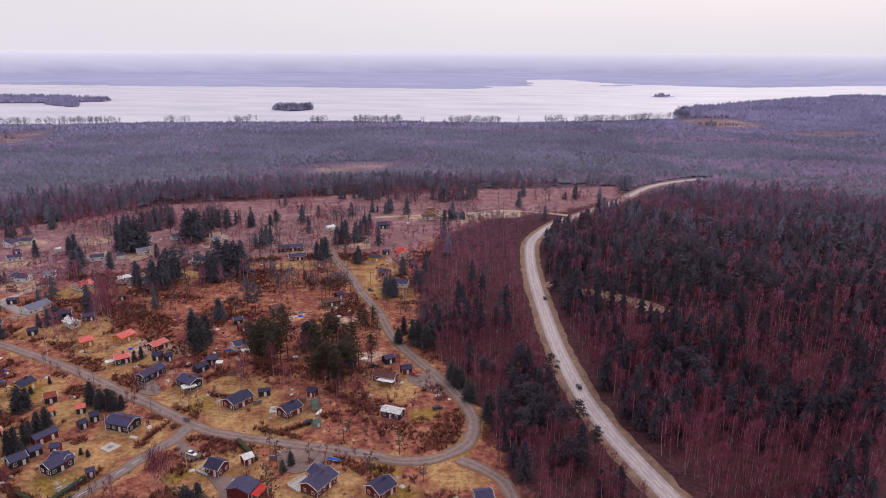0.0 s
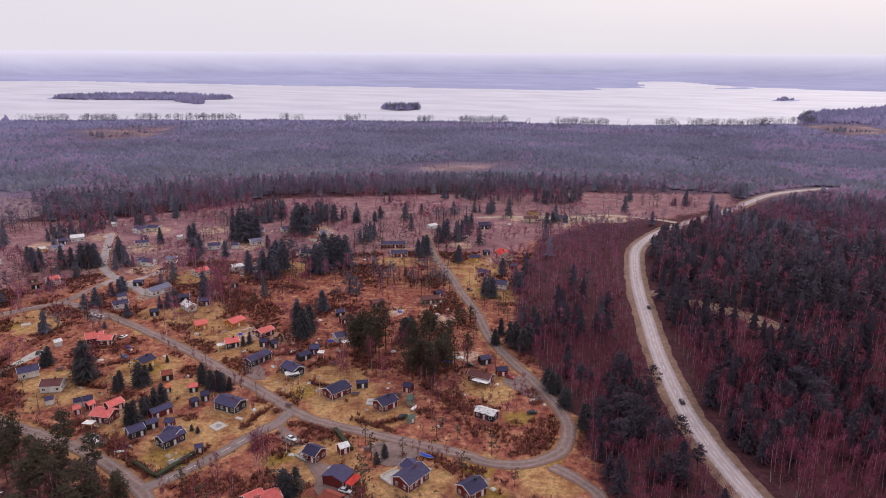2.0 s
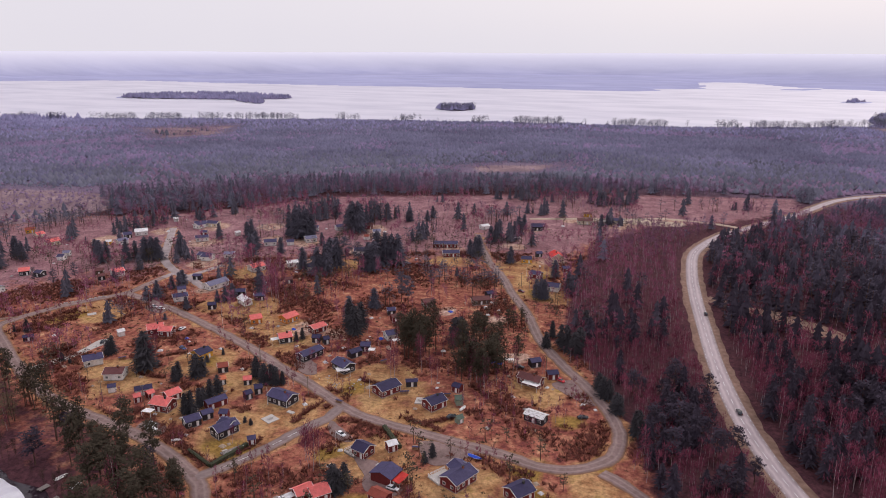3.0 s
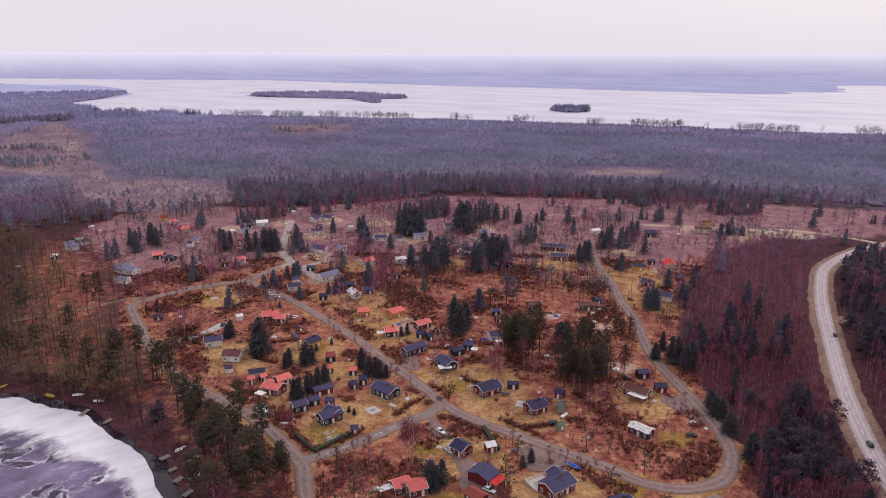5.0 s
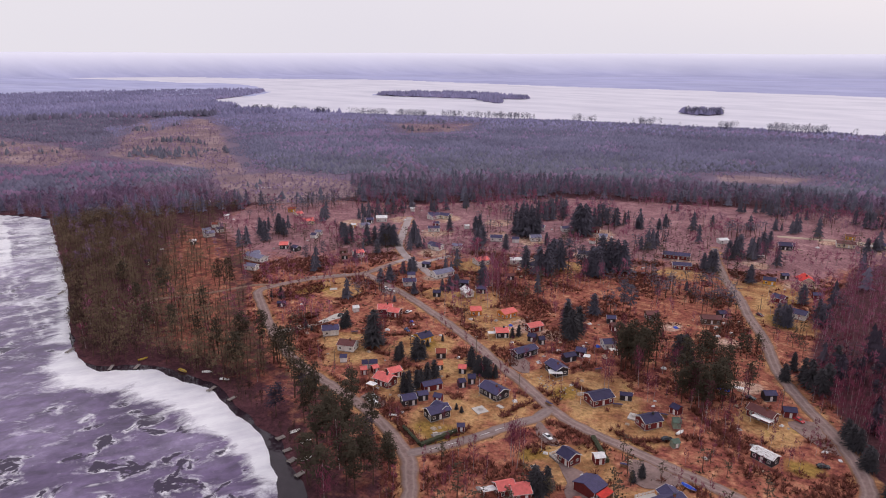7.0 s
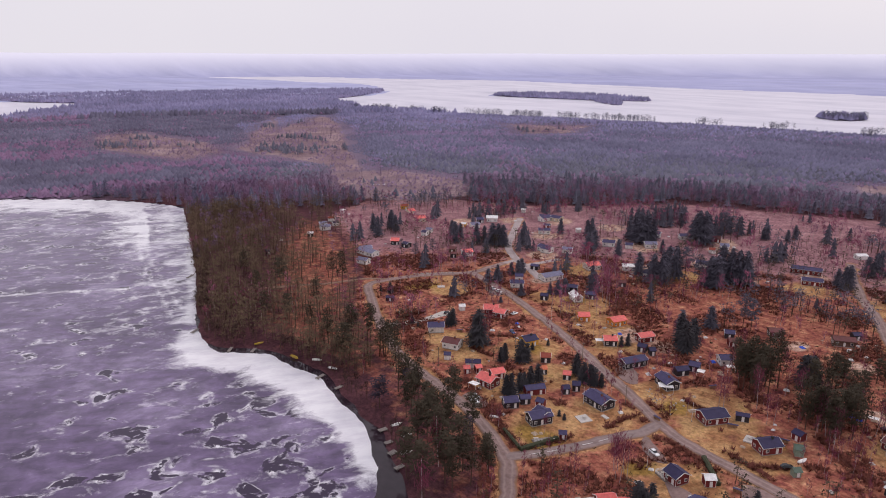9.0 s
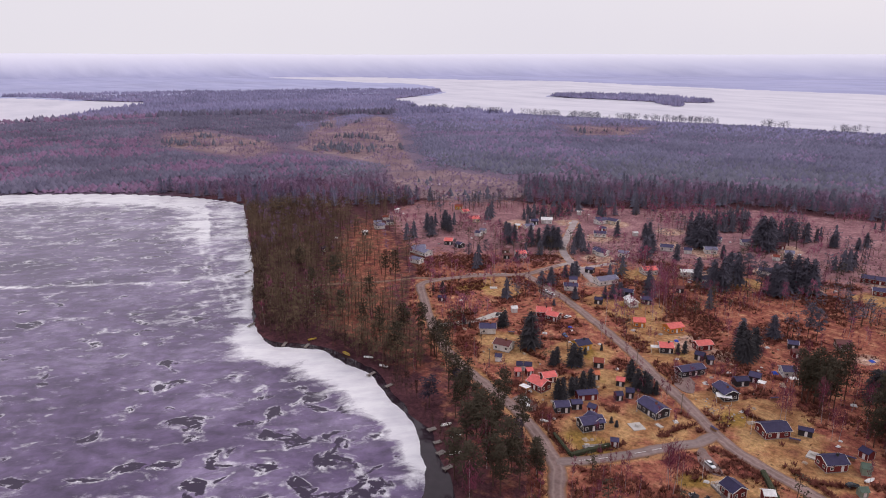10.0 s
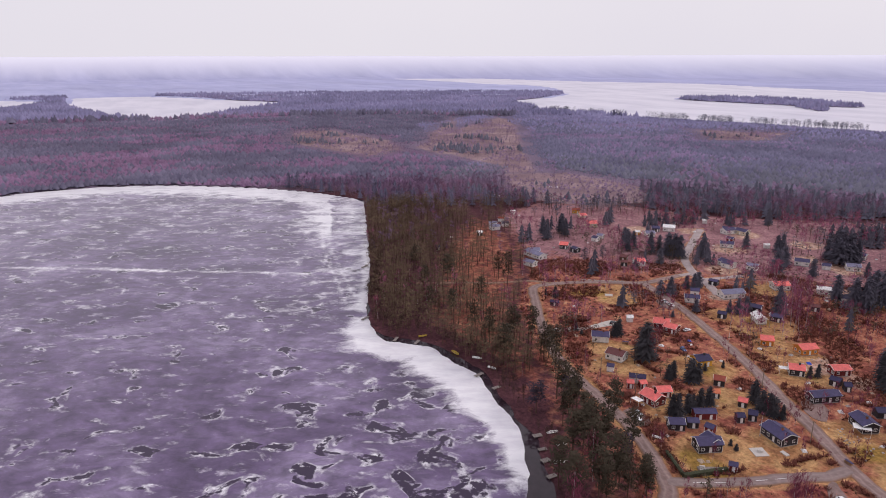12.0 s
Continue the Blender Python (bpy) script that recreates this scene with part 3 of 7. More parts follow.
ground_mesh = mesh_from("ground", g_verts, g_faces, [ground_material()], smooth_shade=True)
for key, values in (("village", g_village), ("cut", g_cut_haze), ("lawn", g_lawn), ("field", g_field), ("moss", g_moss), ("plot", g_plot), ("far", g_far)):
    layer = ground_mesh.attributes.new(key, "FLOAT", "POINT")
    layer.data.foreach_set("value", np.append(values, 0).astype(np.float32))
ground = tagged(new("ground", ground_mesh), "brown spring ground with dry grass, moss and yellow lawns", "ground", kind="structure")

# the far country beyond the lakes, a backdrop raised to the camera's skyline; haze and a faint glow are put into its
# colour
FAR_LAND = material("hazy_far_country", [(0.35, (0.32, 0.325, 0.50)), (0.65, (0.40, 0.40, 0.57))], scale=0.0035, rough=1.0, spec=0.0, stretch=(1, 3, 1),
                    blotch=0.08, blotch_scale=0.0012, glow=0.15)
# colour pales with height, as painted haze towards the skyline
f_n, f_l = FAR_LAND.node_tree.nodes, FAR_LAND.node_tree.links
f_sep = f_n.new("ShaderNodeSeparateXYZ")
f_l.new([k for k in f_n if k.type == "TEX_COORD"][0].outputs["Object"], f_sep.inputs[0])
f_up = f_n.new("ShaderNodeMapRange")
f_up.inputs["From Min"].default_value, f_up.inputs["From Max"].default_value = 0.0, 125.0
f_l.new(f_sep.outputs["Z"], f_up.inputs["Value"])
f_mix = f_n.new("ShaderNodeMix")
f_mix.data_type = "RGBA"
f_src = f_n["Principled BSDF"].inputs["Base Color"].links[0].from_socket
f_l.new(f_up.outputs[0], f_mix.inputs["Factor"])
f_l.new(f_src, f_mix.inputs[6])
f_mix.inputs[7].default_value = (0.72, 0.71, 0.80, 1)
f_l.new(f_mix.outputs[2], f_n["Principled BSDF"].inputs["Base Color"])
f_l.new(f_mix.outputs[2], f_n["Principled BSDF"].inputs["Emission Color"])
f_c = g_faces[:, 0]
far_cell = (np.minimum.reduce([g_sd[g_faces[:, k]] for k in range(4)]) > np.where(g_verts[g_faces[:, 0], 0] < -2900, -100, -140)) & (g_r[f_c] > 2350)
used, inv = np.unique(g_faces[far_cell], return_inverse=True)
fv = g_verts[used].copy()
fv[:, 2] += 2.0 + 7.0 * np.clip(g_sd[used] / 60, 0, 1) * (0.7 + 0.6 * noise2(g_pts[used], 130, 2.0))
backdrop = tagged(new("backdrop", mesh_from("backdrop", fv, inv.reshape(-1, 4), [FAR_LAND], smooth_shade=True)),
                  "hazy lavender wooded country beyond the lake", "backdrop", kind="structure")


# ---- lakes ----
def ice_material(name, near):
    m = bpy.data.materials.new(name)
    m.use_nodes = True
    n, l = m.node_tree.nodes, m.node_tree.links
    b = n["Principled BSDF"]
    b.inputs["Roughness"].default_value = 0.5
    b.inputs["Specular IOR Level"].default_value = 0.3
    co = n.new("ShaderNodeTexCoord")

    def tex(scale, detail=5.0, rough=0.6, turn=0.0, stretch=(1, 1, 1), distort=0.0):
        mp = n.new("ShaderNodeMapping")
        mp.inputs["Scale"].default_value = stretch
        spin = n.new("ShaderNodeMapping")
        spin.inputs["Rotation"].default_value = (0, 0, radians(turn))
        l.new(co.outputs["Object"], spin.inputs["Vector"])
        l.new(spin.outputs[0], mp.inputs["Vector"])
        t = n.new("ShaderNodeTexNoise")
        t.inputs["Scale"].default_value, t.inputs["Detail"].default_value, t.inputs["Roughness"].default_value = scale, detail, rough
        t.inputs["Distortion"].default_value = distort
        l.new(mp.outputs[0], t.inputs["Vector"])
        return t.outputs["Fac"]

    def steps(fac, *stops):
        r = n.new("ShaderNodeValToRGB")
        els = r.color_ramp.elements
        while len(els) < len(stops):
            els.new(0.5)
        for e, (p, c) in zip(els, stops):
            e.position, e.color = p, (*(c if isinstance(c, tuple) else (c, c, c)), 1)
        l.new(fac, r.inputs["Fac"])
        return r.outputs["Color"]

    def mix(fac, a, c):
        x = n.new("ShaderNodeMix")
        x.data_type = "RGBA"
        l.new(fac, x.inputs["Factor"])
        for v, s in ((a, x.inputs[6]), (c, x.inputs[7])):
            if isinstance(v, tuple):
                s.default_value = (*v, 1)
            else:
                l.new(v, s)
        return x.outputs[2]

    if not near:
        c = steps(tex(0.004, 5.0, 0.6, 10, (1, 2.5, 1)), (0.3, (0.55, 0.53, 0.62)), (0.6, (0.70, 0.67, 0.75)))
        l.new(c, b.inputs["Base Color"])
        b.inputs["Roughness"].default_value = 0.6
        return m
    # grey wet ice, wind-blown snow streaks, thawed patches with pale rims, and old snow along the shore
    b.inputs["Roughness"].default_value = 0.3
    b.inputs["Specular IOR Level"].default_value = 0.34
    base = steps(tex(0.018, 10.0, 0.68, -56, (0.95, 1.05, 1), 0.5), (0.33, (0.062, 0.037, 0.090)), (0.5, (0.125, 0.084, 0.170)), (0.67, (0.268, 0.212, 0.335)))
    flecks = steps(tex(0.10, 9.0, 0.72, -56, (0.65, 1.35, 1), 0.3), (0.575, 0.0), (0.70, 0.8))
    c = mix(flecks, base, (0.66, 0.62, 0.70))
    # fine wind ripples in the wet surface
    ripple = n.new("ShaderNodeMapRange")
    ripple.inputs["From Min"].default_value, ripple.inputs["From Max"].default_value = 0.3, 0.7
    ripple.inputs["To Min"].default_value, ripple.inputs["To Max"].default_value = 0.55, 1.5
    l.new(tex(0.16, 8.0, 0.66, -50, (0.75, 1.2, 1), 0.4), ripple.inputs["Value"])
    rippled = n.new("ShaderNodeVectorMath")
    rippled.operation = "SCALE"
    l.new(c, rippled.inputs[0])
    l.new(ripple.outputs[0], rippled.inputs["Scale"])
    c = rippled.outputs[0]
    melt = n.new("ShaderNodeAttribute")
    melt.attribute_name = "melt"
    wet = n.new("ShaderNodeMath")
    wet.operation = "MULTIPLY_ADD"
    l.new(melt.outputs["Fac"], wet.inputs[0])
    wet.inputs[1].default_value = 0.10
    l.new(tex(0.072, 6.0, 0.52, -56, (0.92, 1.08, 1), 0.6), wet.inputs[2])
    hole = wet.outputs[0]
    broken = steps(tex(0.17, 7.0, 0.7), (0.44, 0.0), (0.60, 1.0))
    rim = steps(hole, (0.580, 0.0), (0.636, 1.0))
    both = n.new("ShaderNodeMath")
    both.operation = "MULTIPLY"
    l.new(rim, both.inputs[0])
    l.new(broken, both.inputs[1])
    c = mix(both.outputs[0], c, (0.80, 0.78, 0.82))
    dark = steps(hole, (0.628, 0.0), (0.645, 1.0))
    spots = steps(tex(0.20, 6.0, 0.62, -56, (0.85, 1.2, 1), 0.3), (0.555, 0.0), (0.60, 1.0))
    gap = n.new("ShaderNodeMath")
    gap.operation = "SUBTRACT"
    l.new(dark, gap.inputs[0])
    l.new(spots, gap.inputs[1])
    gap.use_clamp = True
    c = mix(gap.outputs[0], c, (0.026, 0.010, 0.040))
    a = n.new("ShaderNodeAttribute")
    a.attribute_name = "snow"
    s = n.new("ShaderNodeMath")
    s.operation = "MULTIPLY_ADD"
    l.new(tex(0.065, 10.0, 0.74, -56, (0.8, 1.2, 1), 0.45), s.inputs[0])
    s.inputs[1].default_value = 2.2
    l.new(a.outputs["Fac"], s.inputs[2])
    r = n.new("ShaderNodeMapRange")
    r.inputs["From Min"].default_value, r.inputs["From Max"].default_value = 1.42, 1.80
    l.new(s.outputs[0], r.inputs["Value"])
    white = steps(tex(0.09, 8.0, 0.65, -56, (0.6, 1.4, 1)), (0.35, (0.66, 0.63, 0.69)), (0.6, (0.84, 0.82, 0.85)))
    c = mix(r.outputs[0], c, white)
    l.new(c, b.inputs["Base Color"])
    return m


def flat_sheet(name, outline, z0, z1, mat, label, category):
    bm = bmesh.new()
    extrude_outline(bm, outline, z0, z1)
    me = bpy.data.meshes.new(name)
    bm.to_mesh(me)
    bm.free()
    me.materials.append(mat)
    return tagged(new(name, me), label, category, kind="structure")


OPEN_WATER = material("dark_open_water", [(0.3, (0.024, 0.014, 0.020)), (0.7, (0.040, 0.024, 0.034))], scale=0.2, rough=0.03, spec=0.28, bump=0.01, bump_scale=1.5)
flat_sheet("water", LAKES[0], -1.6, -0.62, OPEN_WATER, "dark open water along the thawing shore", "water")
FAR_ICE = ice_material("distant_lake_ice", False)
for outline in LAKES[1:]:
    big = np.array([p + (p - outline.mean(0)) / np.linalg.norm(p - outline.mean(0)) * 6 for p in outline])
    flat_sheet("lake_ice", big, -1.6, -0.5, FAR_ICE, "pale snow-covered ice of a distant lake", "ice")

# the near ice keeps off the eastern shore; built as a grid of the same polar form, so that snow can lie along its edge
EDGE = smooth([(-60, 40), (-110, 95), (-148, 135), (-158, 144), (-178, 158), (-190, 163), (-208, 168), (-228, 175), (-244, 173), (-265, 174), (-279, 163), (-292, 159),
               (-318, 167), (-340, 178), (-371, 195.5), (-428, 226), (-504, 264), (-586, 303), (-603, 306)], 3)
EDGE = crinkle(EDGE, 1.6, 9)
rest = [p for p in ring(NEAR_LAKE, 12) if p[0] < -610 or p[1] < 30]
rest.sort(key=lambda p: -math.atan2(p[1] - 20, p[0] + 420) % math.tau)
west_side = sorted([p for p in rest], key=lambda p: (math.atan2(p[1] - 40, p[0] + 400) - math.radians(125)) % math.tau)
ICE_OUTLINE = np.array(list(EDGE) + list(west_side))
ice_ang = np.radians(np.arange(20, 128, 0.26))
ice_rad = 70 * 1.009 ** np.arange(0, 287)
ix = (-np.sin(ice_ang)[None] * ice_rad[:, None]).ravel()
iy = (np.cos(ice_ang)[None] * ice_rad[:, None]).ravel()
i_pts = np.stack([ix, iy], 1)
i_sd = away(i_pts, ICE_OUTLINE, True)
i_in = inside(i_pts, ICE_OUTLINE)
i_sd = np.where(i_in, i_sd, -i_sd)
na, nr = len(ice_ang), len(ice_rad)
q0 = (np.arange(nr - 1)[:, None] * na + np.arange(na - 1)[None]).ravel()
quads = np.stack([q0, q0 + 1, q0 + 1 + na, q0 + na], 1)
keep = (i_sd[quads] > -2.5).all(1)
quads = quads[keep]
used, inv = np.unique(quads, return_inverse=True)
# draw the outermost row in to the edge line
iv = np.stack([ix, iy, np.full(len(ix), -0.5)], 1)[used]
sd_u = i_sd[used]
iv[:, 2] = np.where(sd_u < 0, -0.5 + sd_u * 0.2, -0.5)
ice_mesh = mesh_from("lake_ice", iv, inv.reshape(-1, 4), [ice_material("thawing_lake_ice", True)], smooth_shade=True)
ice_plan = iv[:, :2].astype(float)
east = away(ice_plan, EDGE)
bay = np.clip((ice_plan[:, 0] + 335) / 40, 0, 1)
# a firm white band round the bay, breaking up outwards; a narrower one along the straight shore
snow = bay * (0.92 * np.clip(1.25 - east / 22, 0, 1) + 0.42 * np.clip(1 - east / 80, 0, 1))
snow = np.maximum(snow, (1 - bay) * (0.62 * np.clip(1.4 - east / 7, 0, 1) + 0.34 * np.clip(1 - np.abs(east - 34) / 30, 0, 1)))
far_edge = away(ice_plan, ring(NEAR_LAKE, 12), True)
snow = np.maximum(snow, np.clip(1.5 - far_edge / 55, 0, 1) * 0.85 * np.clip((np.hypot(*ice_plan.T) - 480) / 90, 0, 1) * (east > 30))
# old snowmobile tracks
RUN = smooth([(-588, 293), (-574, 269), (-531, 241), (-473, 213), (-416, 193), (-380, 182), (-349, 172)], 6)
for trail, reach, amount in ((RUN + (2.5, -4.0), 2.4, 0.5), (RUN - (2.5, -4.0), 2.4, 0.5), (smooth([(-575, -50), (-505, 48), (-465, 97), (-431, 143), (-405, 175)], 6), 4.2, 0.55)):
    snow = np.maximum(snow, np.clip(1.2 - away(ice_plan, trail) / reach, 0, 1) * amount)
# extra snow by distance from the camera, standing in for the grazing sky reflection
out = np.clip((np.hypot(*ice_plan.T) - 260) / 420, 0, 1)
snow = np.maximum(snow, 0.30 * out + 0.30 * np.clip(1 - east / 70, 0, 1) * (1 - bay))
melt = np.clip(1.15 - np.hypot(ice_plan[:, 0] + 168, ice_plan[:, 1] - 108) / 95, 0, 1)
snow *= 1 - 0.7 * melt * np.clip((east - 4) / 8, 0, 1)
snow *= np.clip((ice_plan[:, 1] - 124) / 34, 0.25, 1) ** bay
layer = ice_mesh.attributes.new("melt", "FLOAT", "POINT")
layer.data.foreach_set("value", melt.astype(np.float32))
layer = ice_mesh.attributes.new("snow", "FLOAT", "POINT")
layer.data.foreach_set("value", snow.astype(np.float32))
tagged(new("lake_ice", ice_mesh), "grey thawing lake ice with snow streaks and dark holes", "ice", kind="structure")


# ---- roads ----
def ribbon(name, line, half, mat, label, z=0.06, uneven=0.25, kind="structure", category="road"):
    t = np.gradient(line, axis=0)
    t /= np.linalg.norm(t, axis=1)[:, None]
    side = np.stack([t[:, 1], -t[:, 0]], 1)
    wob = np.array([[noise.noise(Vector((p[0] / 5, p[1] / 5, k))) for p in line] for k in (0.0, 20.0)])
    hl = half + wob[0] * uneven
    hr = half + wob[1] * uneven
    offs = [(-hl - 0.5, -0.5), (-hl, 0.0), (-hl * 0.4, 0.05), (hr * 0.4, 0.05), (hr, 0.0), (hr + 0.5, -0.5)]
    verts = [np.concatenate([line + side * o[:, None], np.full((len(line), 1), z + dz)], 1) for o, dz in offs]
    verts = np.stack(verts, 1).reshape(-1, 3)
    k = len(offs)
    f = []
    for i in range(len(line) - 1):
        for j in range(k - 1):
            f.append((i * k + j, i * k + j + 1, (i + 1) * k + j + 1, (i + 1) * k + j))
    me = mesh_from(name, verts, f, [mat], smooth_shade=True)
    across = me.attributes.new("across", "FLOAT", "POINT")
    across.data.foreach_set("value", np.tile([1.3, 1.0, 0.4, -0.4, -1.0, -1.3], len(line)).astype(np.float32))
    return tagged(new(name, me), label, category, kind=kind)


def wheel_tracks(mat, at, track, edge, keep=0.55):
    """Pale wheel tracks and overgrown edges on a road's material."""
    n, l = mat.node_tree.nodes, mat.node_tree.links
    b = n["Principled BSDF"]
    src = b.inputs["Base Color"].links[0].from_socket
    a = n.new("ShaderNodeAttribute")
    a.attribute_name = "across"
    ab = n.new("ShaderNodeMath")
    ab.operation = "ABSOLUTE"
    l.new(a.outputs["Fac"], ab.inputs[0])
    co = n.new("ShaderNodeTexCoord")
    t = n.new("ShaderNodeTexNoise")
    t.inputs["Scale"].default_value, t.inputs["Detail"].default_value = 0.25, 5.0
    l.new(co.outputs["Object"], t.inputs["Vector"])
    j = n.new("ShaderNodeMath")
    j.operation = "MULTIPLY_ADD"
    l.new(t.outputs["Fac"], j.inputs[0])
    j.inputs[1].default_value = 0.5
    l.new(ab.outputs[0], j.inputs[2])
    r = n.new("ShaderNodeValToRGB")
    els = r.color_ramp.elements
    while len(els) < 5:
        els.new(0.5)
    for e, (p, v) in zip(els, ((0.0, 0.0), ((at - 0.22 + 0.25) / 1.6, 0.0), ((at + 0.25) / 1.6, 1.0), ((at + 0.22 + 0.25) / 1.6, 0.0), (1.0, 0.0))):
        e.position, e.color = p, (v, v, v, 1)
    d = n.new("ShaderNodeMath")
    d.operation = "DIVIDE"
    l.new(j.outputs[0], d.inputs[0])
    d.inputs[1].default_value = 1.6
    l.new(d.outputs[0], r.inputs["Fac"])
    k = n.new("ShaderNodeMath")
    k.operation = "MULTIPLY"
    l.new(r.outputs["Color"], k.inputs[0])
    k.inputs[1].default_value = keep
    m1 = n.new("ShaderNodeMix")
    m1.data_type = "RGBA"
    l.new(k.outputs[0], m1.inputs["Factor"])
    l.new(src, m1.inputs[6])
    m1.inputs[7].default_value = (*track, 1)
    e1 = n.new("ShaderNodeMapRange")
    e1.inputs["From Min"].default_value, e1.inputs["From Max"].default_value = 0.98, 1.28
    l.new(j.outputs[0], e1.inputs["Value"])
    m2 = n.new("ShaderNodeMix")
    m2.data_type = "RGBA"
    l.new(e1.outputs[0], m2.inputs["Factor"])
    l.new(m1.outputs[2], m2.inputs[6])
    m2.inputs[7].default_value = (*edge, 1)
    l.new(m2.outputs[2], b.inputs["Base Color"])


PALE_GRAVEL = material("pale_trodden_gravel", [(0.3, (0.32, 0.25, 0.25)), (0.7, (0.48, 0.40, 0.39))], scale=0.6, rough=0.95, bump=0.3, bump_scale=4, blotch=0.18, blotch_scale=0.12)
YARD_GRAVEL = GRAVEL.copy()
YARD_GRAVEL.name = "yard_gravel"
wheel_tracks(GRAVEL, 0.42, (0.43, 0.33, 0.30), (0.24, 0.125, 0.075), 0.38)
wheel_tracks(ASPHALT_OLD, 0.42, (0.33, 0.26, 0.25), (0.24, 0.125, 0.075), 0.35)
wheel_tracks(ASPHALT, 0.45, (0.60, 0.50, 0.51), (0.30, 0.23, 0.22), 0.7)
ribbon("road_verge", smooth(HIGHWAY, 5), 6.9, VERGE, "sandy grass verge beside the country road", z=0.02, uneven=1.2, category="verge")
highway = ribbon("road", smooth(HIGHWAY, 4), 3.8, ASPHALT, "pale asphalt country road with white dashed lines", z=0.12, uneven=0.05)
for pts, half, mat, label in ((LOOP, 2.9, GRAVEL, "grey gravel village road"), (WEST, 2.9, GRAVEL, "grey gravel road by the lake shore"), (CROSS, 2.7, ASPHALT_OLD, "short grey asphalt road with worn markings"),
                              (NORTH, 2.7, PALE_GRAVEL, "pale gravel lane among cottages"), (NORTH_SIDE, 1.9, PALE_GRAVEL, "narrow gravel lane"), (TRACK, 1.3, VERGE, "narrow sandy forest track"),
                              (BRANCH, 2.6, GRAVEL, "gravel turning by the loop road"), (TOP, 2.3, SAND, "sandy road along the cut-over land"), (SANDY, 2.6, VERGE, "sandy forest clearing track")):
    z = 0.05 + 0.012 * [LOOP, WEST, CROSS, NORTH, NORTH_SIDE, TRACK, BRANCH, TOP, SANDY].index(pts)
    ribbon("road", smooth(pts, 3), half, mat, label, z=z, uneven=0.75)
ribbon("road", smooth(NORTH_LINK, 3), 2.2, PALE_GRAVEL, "short gravel link between two lanes", z=0.045)


def along(line, spacing):
    seg = np.hypot(*np.diff(line, axis=0).T)
    s = np.concatenate([[0], np.cumsum(seg)])
    for d in np.arange(spacing / 2, s[-1], spacing):
        p = np.array([np.interp(d, s, line[:, 0]), np.interp(d, s, line[:, 1])])
        q = np.array([np.interp(d + 1, s, line[:, 0]), np.interp(d + 1, s, line[:, 1])])
        yield p, math.atan2(*(q - p)[::-1])


bm = bmesh.new()
box(bm, -2.2, 2.2, -0.09, 0.09, 0, 0.006)
dash_mesh = bpy.data.meshes.new("lane_dash")
bm.to_mesh(dash_mesh)
bm.free()
dash_mesh.materials.append(ROAD_PAINT)
bm = bmesh.new()
box(bm, -0.6, 0.6, -0.06, 0.06, 0, 0.006)
edge_mesh = bpy.data.meshes.new("edge_dash")
bm.to_mesh(edge_mesh)
bm.free()
edge_mesh.materials.append(ROAD_PAINT)
hw = smooth(HIGHWAY, 2)
for p, a in along(hw[: len(hw) * 6 // 10], 8.0):
    share("lane_dash", dash_mesh, highway, pose(p[0], p[1], 0.175, 0, 0, math.degrees(a)))
cross_road = [o for o in scene.objects if o.get("label", "").startswith("short grey asphalt")][0]
for k, (p, a) in enumerate(along(smooth(CROSS, 2), 7.0)):
    if k in (1, 2, 4, 5):
        share("lane_dash", dash_mesh, cross_road, pose(p[0], p[1], 0.13, 0, 0, math.degrees(a)))
for p, a in along(hw[: len(hw) * 4 // 10], 3.6):
    for off in (-3.25, 3.25):
        share("edge_dash", edge_mesh, highway, pose(p[0] - math.sin(a) * off, p[1] + math.cos(a) * off, 0.135, 0, 0, math.degrees(a)))


# ---- trees: shapes of height 1 ----
def trunk_into(v, f, mi, path, r0, r1, sides=4):
    base = len(v)
    n = len(path)
    for i, p in enumerate(path):
        r = r0 + (r1 - r0) * i / (n - 1)
        for k in range(sides):
            a = k * math.tau / sides
            v.append((p[0] + r * math.cos(a), p[1] + r * math.sin(a), p[2]))
    for i in range(n - 1):
        for k in range(sides):
            a, b = base + i * sides + k, base + i * sides + (k + 1) % sides
            f.append((a, b, b + sides))
            f.append((a, b + sides, a + sides))
            mi += [0, 0]


def leaf_into(v, f, mi, p, d, length, width):
    """A spray of needles or twigs: one slim triangle."""
    d = d / (np.linalg.norm(d) + 1e-9)
    s = np.cross(d, np.array([0.3, 0.2, 1.0]))
    s = s / (np.linalg.norm(s) + 1e-9)
    c = len(v)
    v += [tuple(p - s * width / 2), tuple(p + s * width / 2), tuple(p + d * length)]
    f.append((c, c + 1, c + 2))
    mi.append(1)


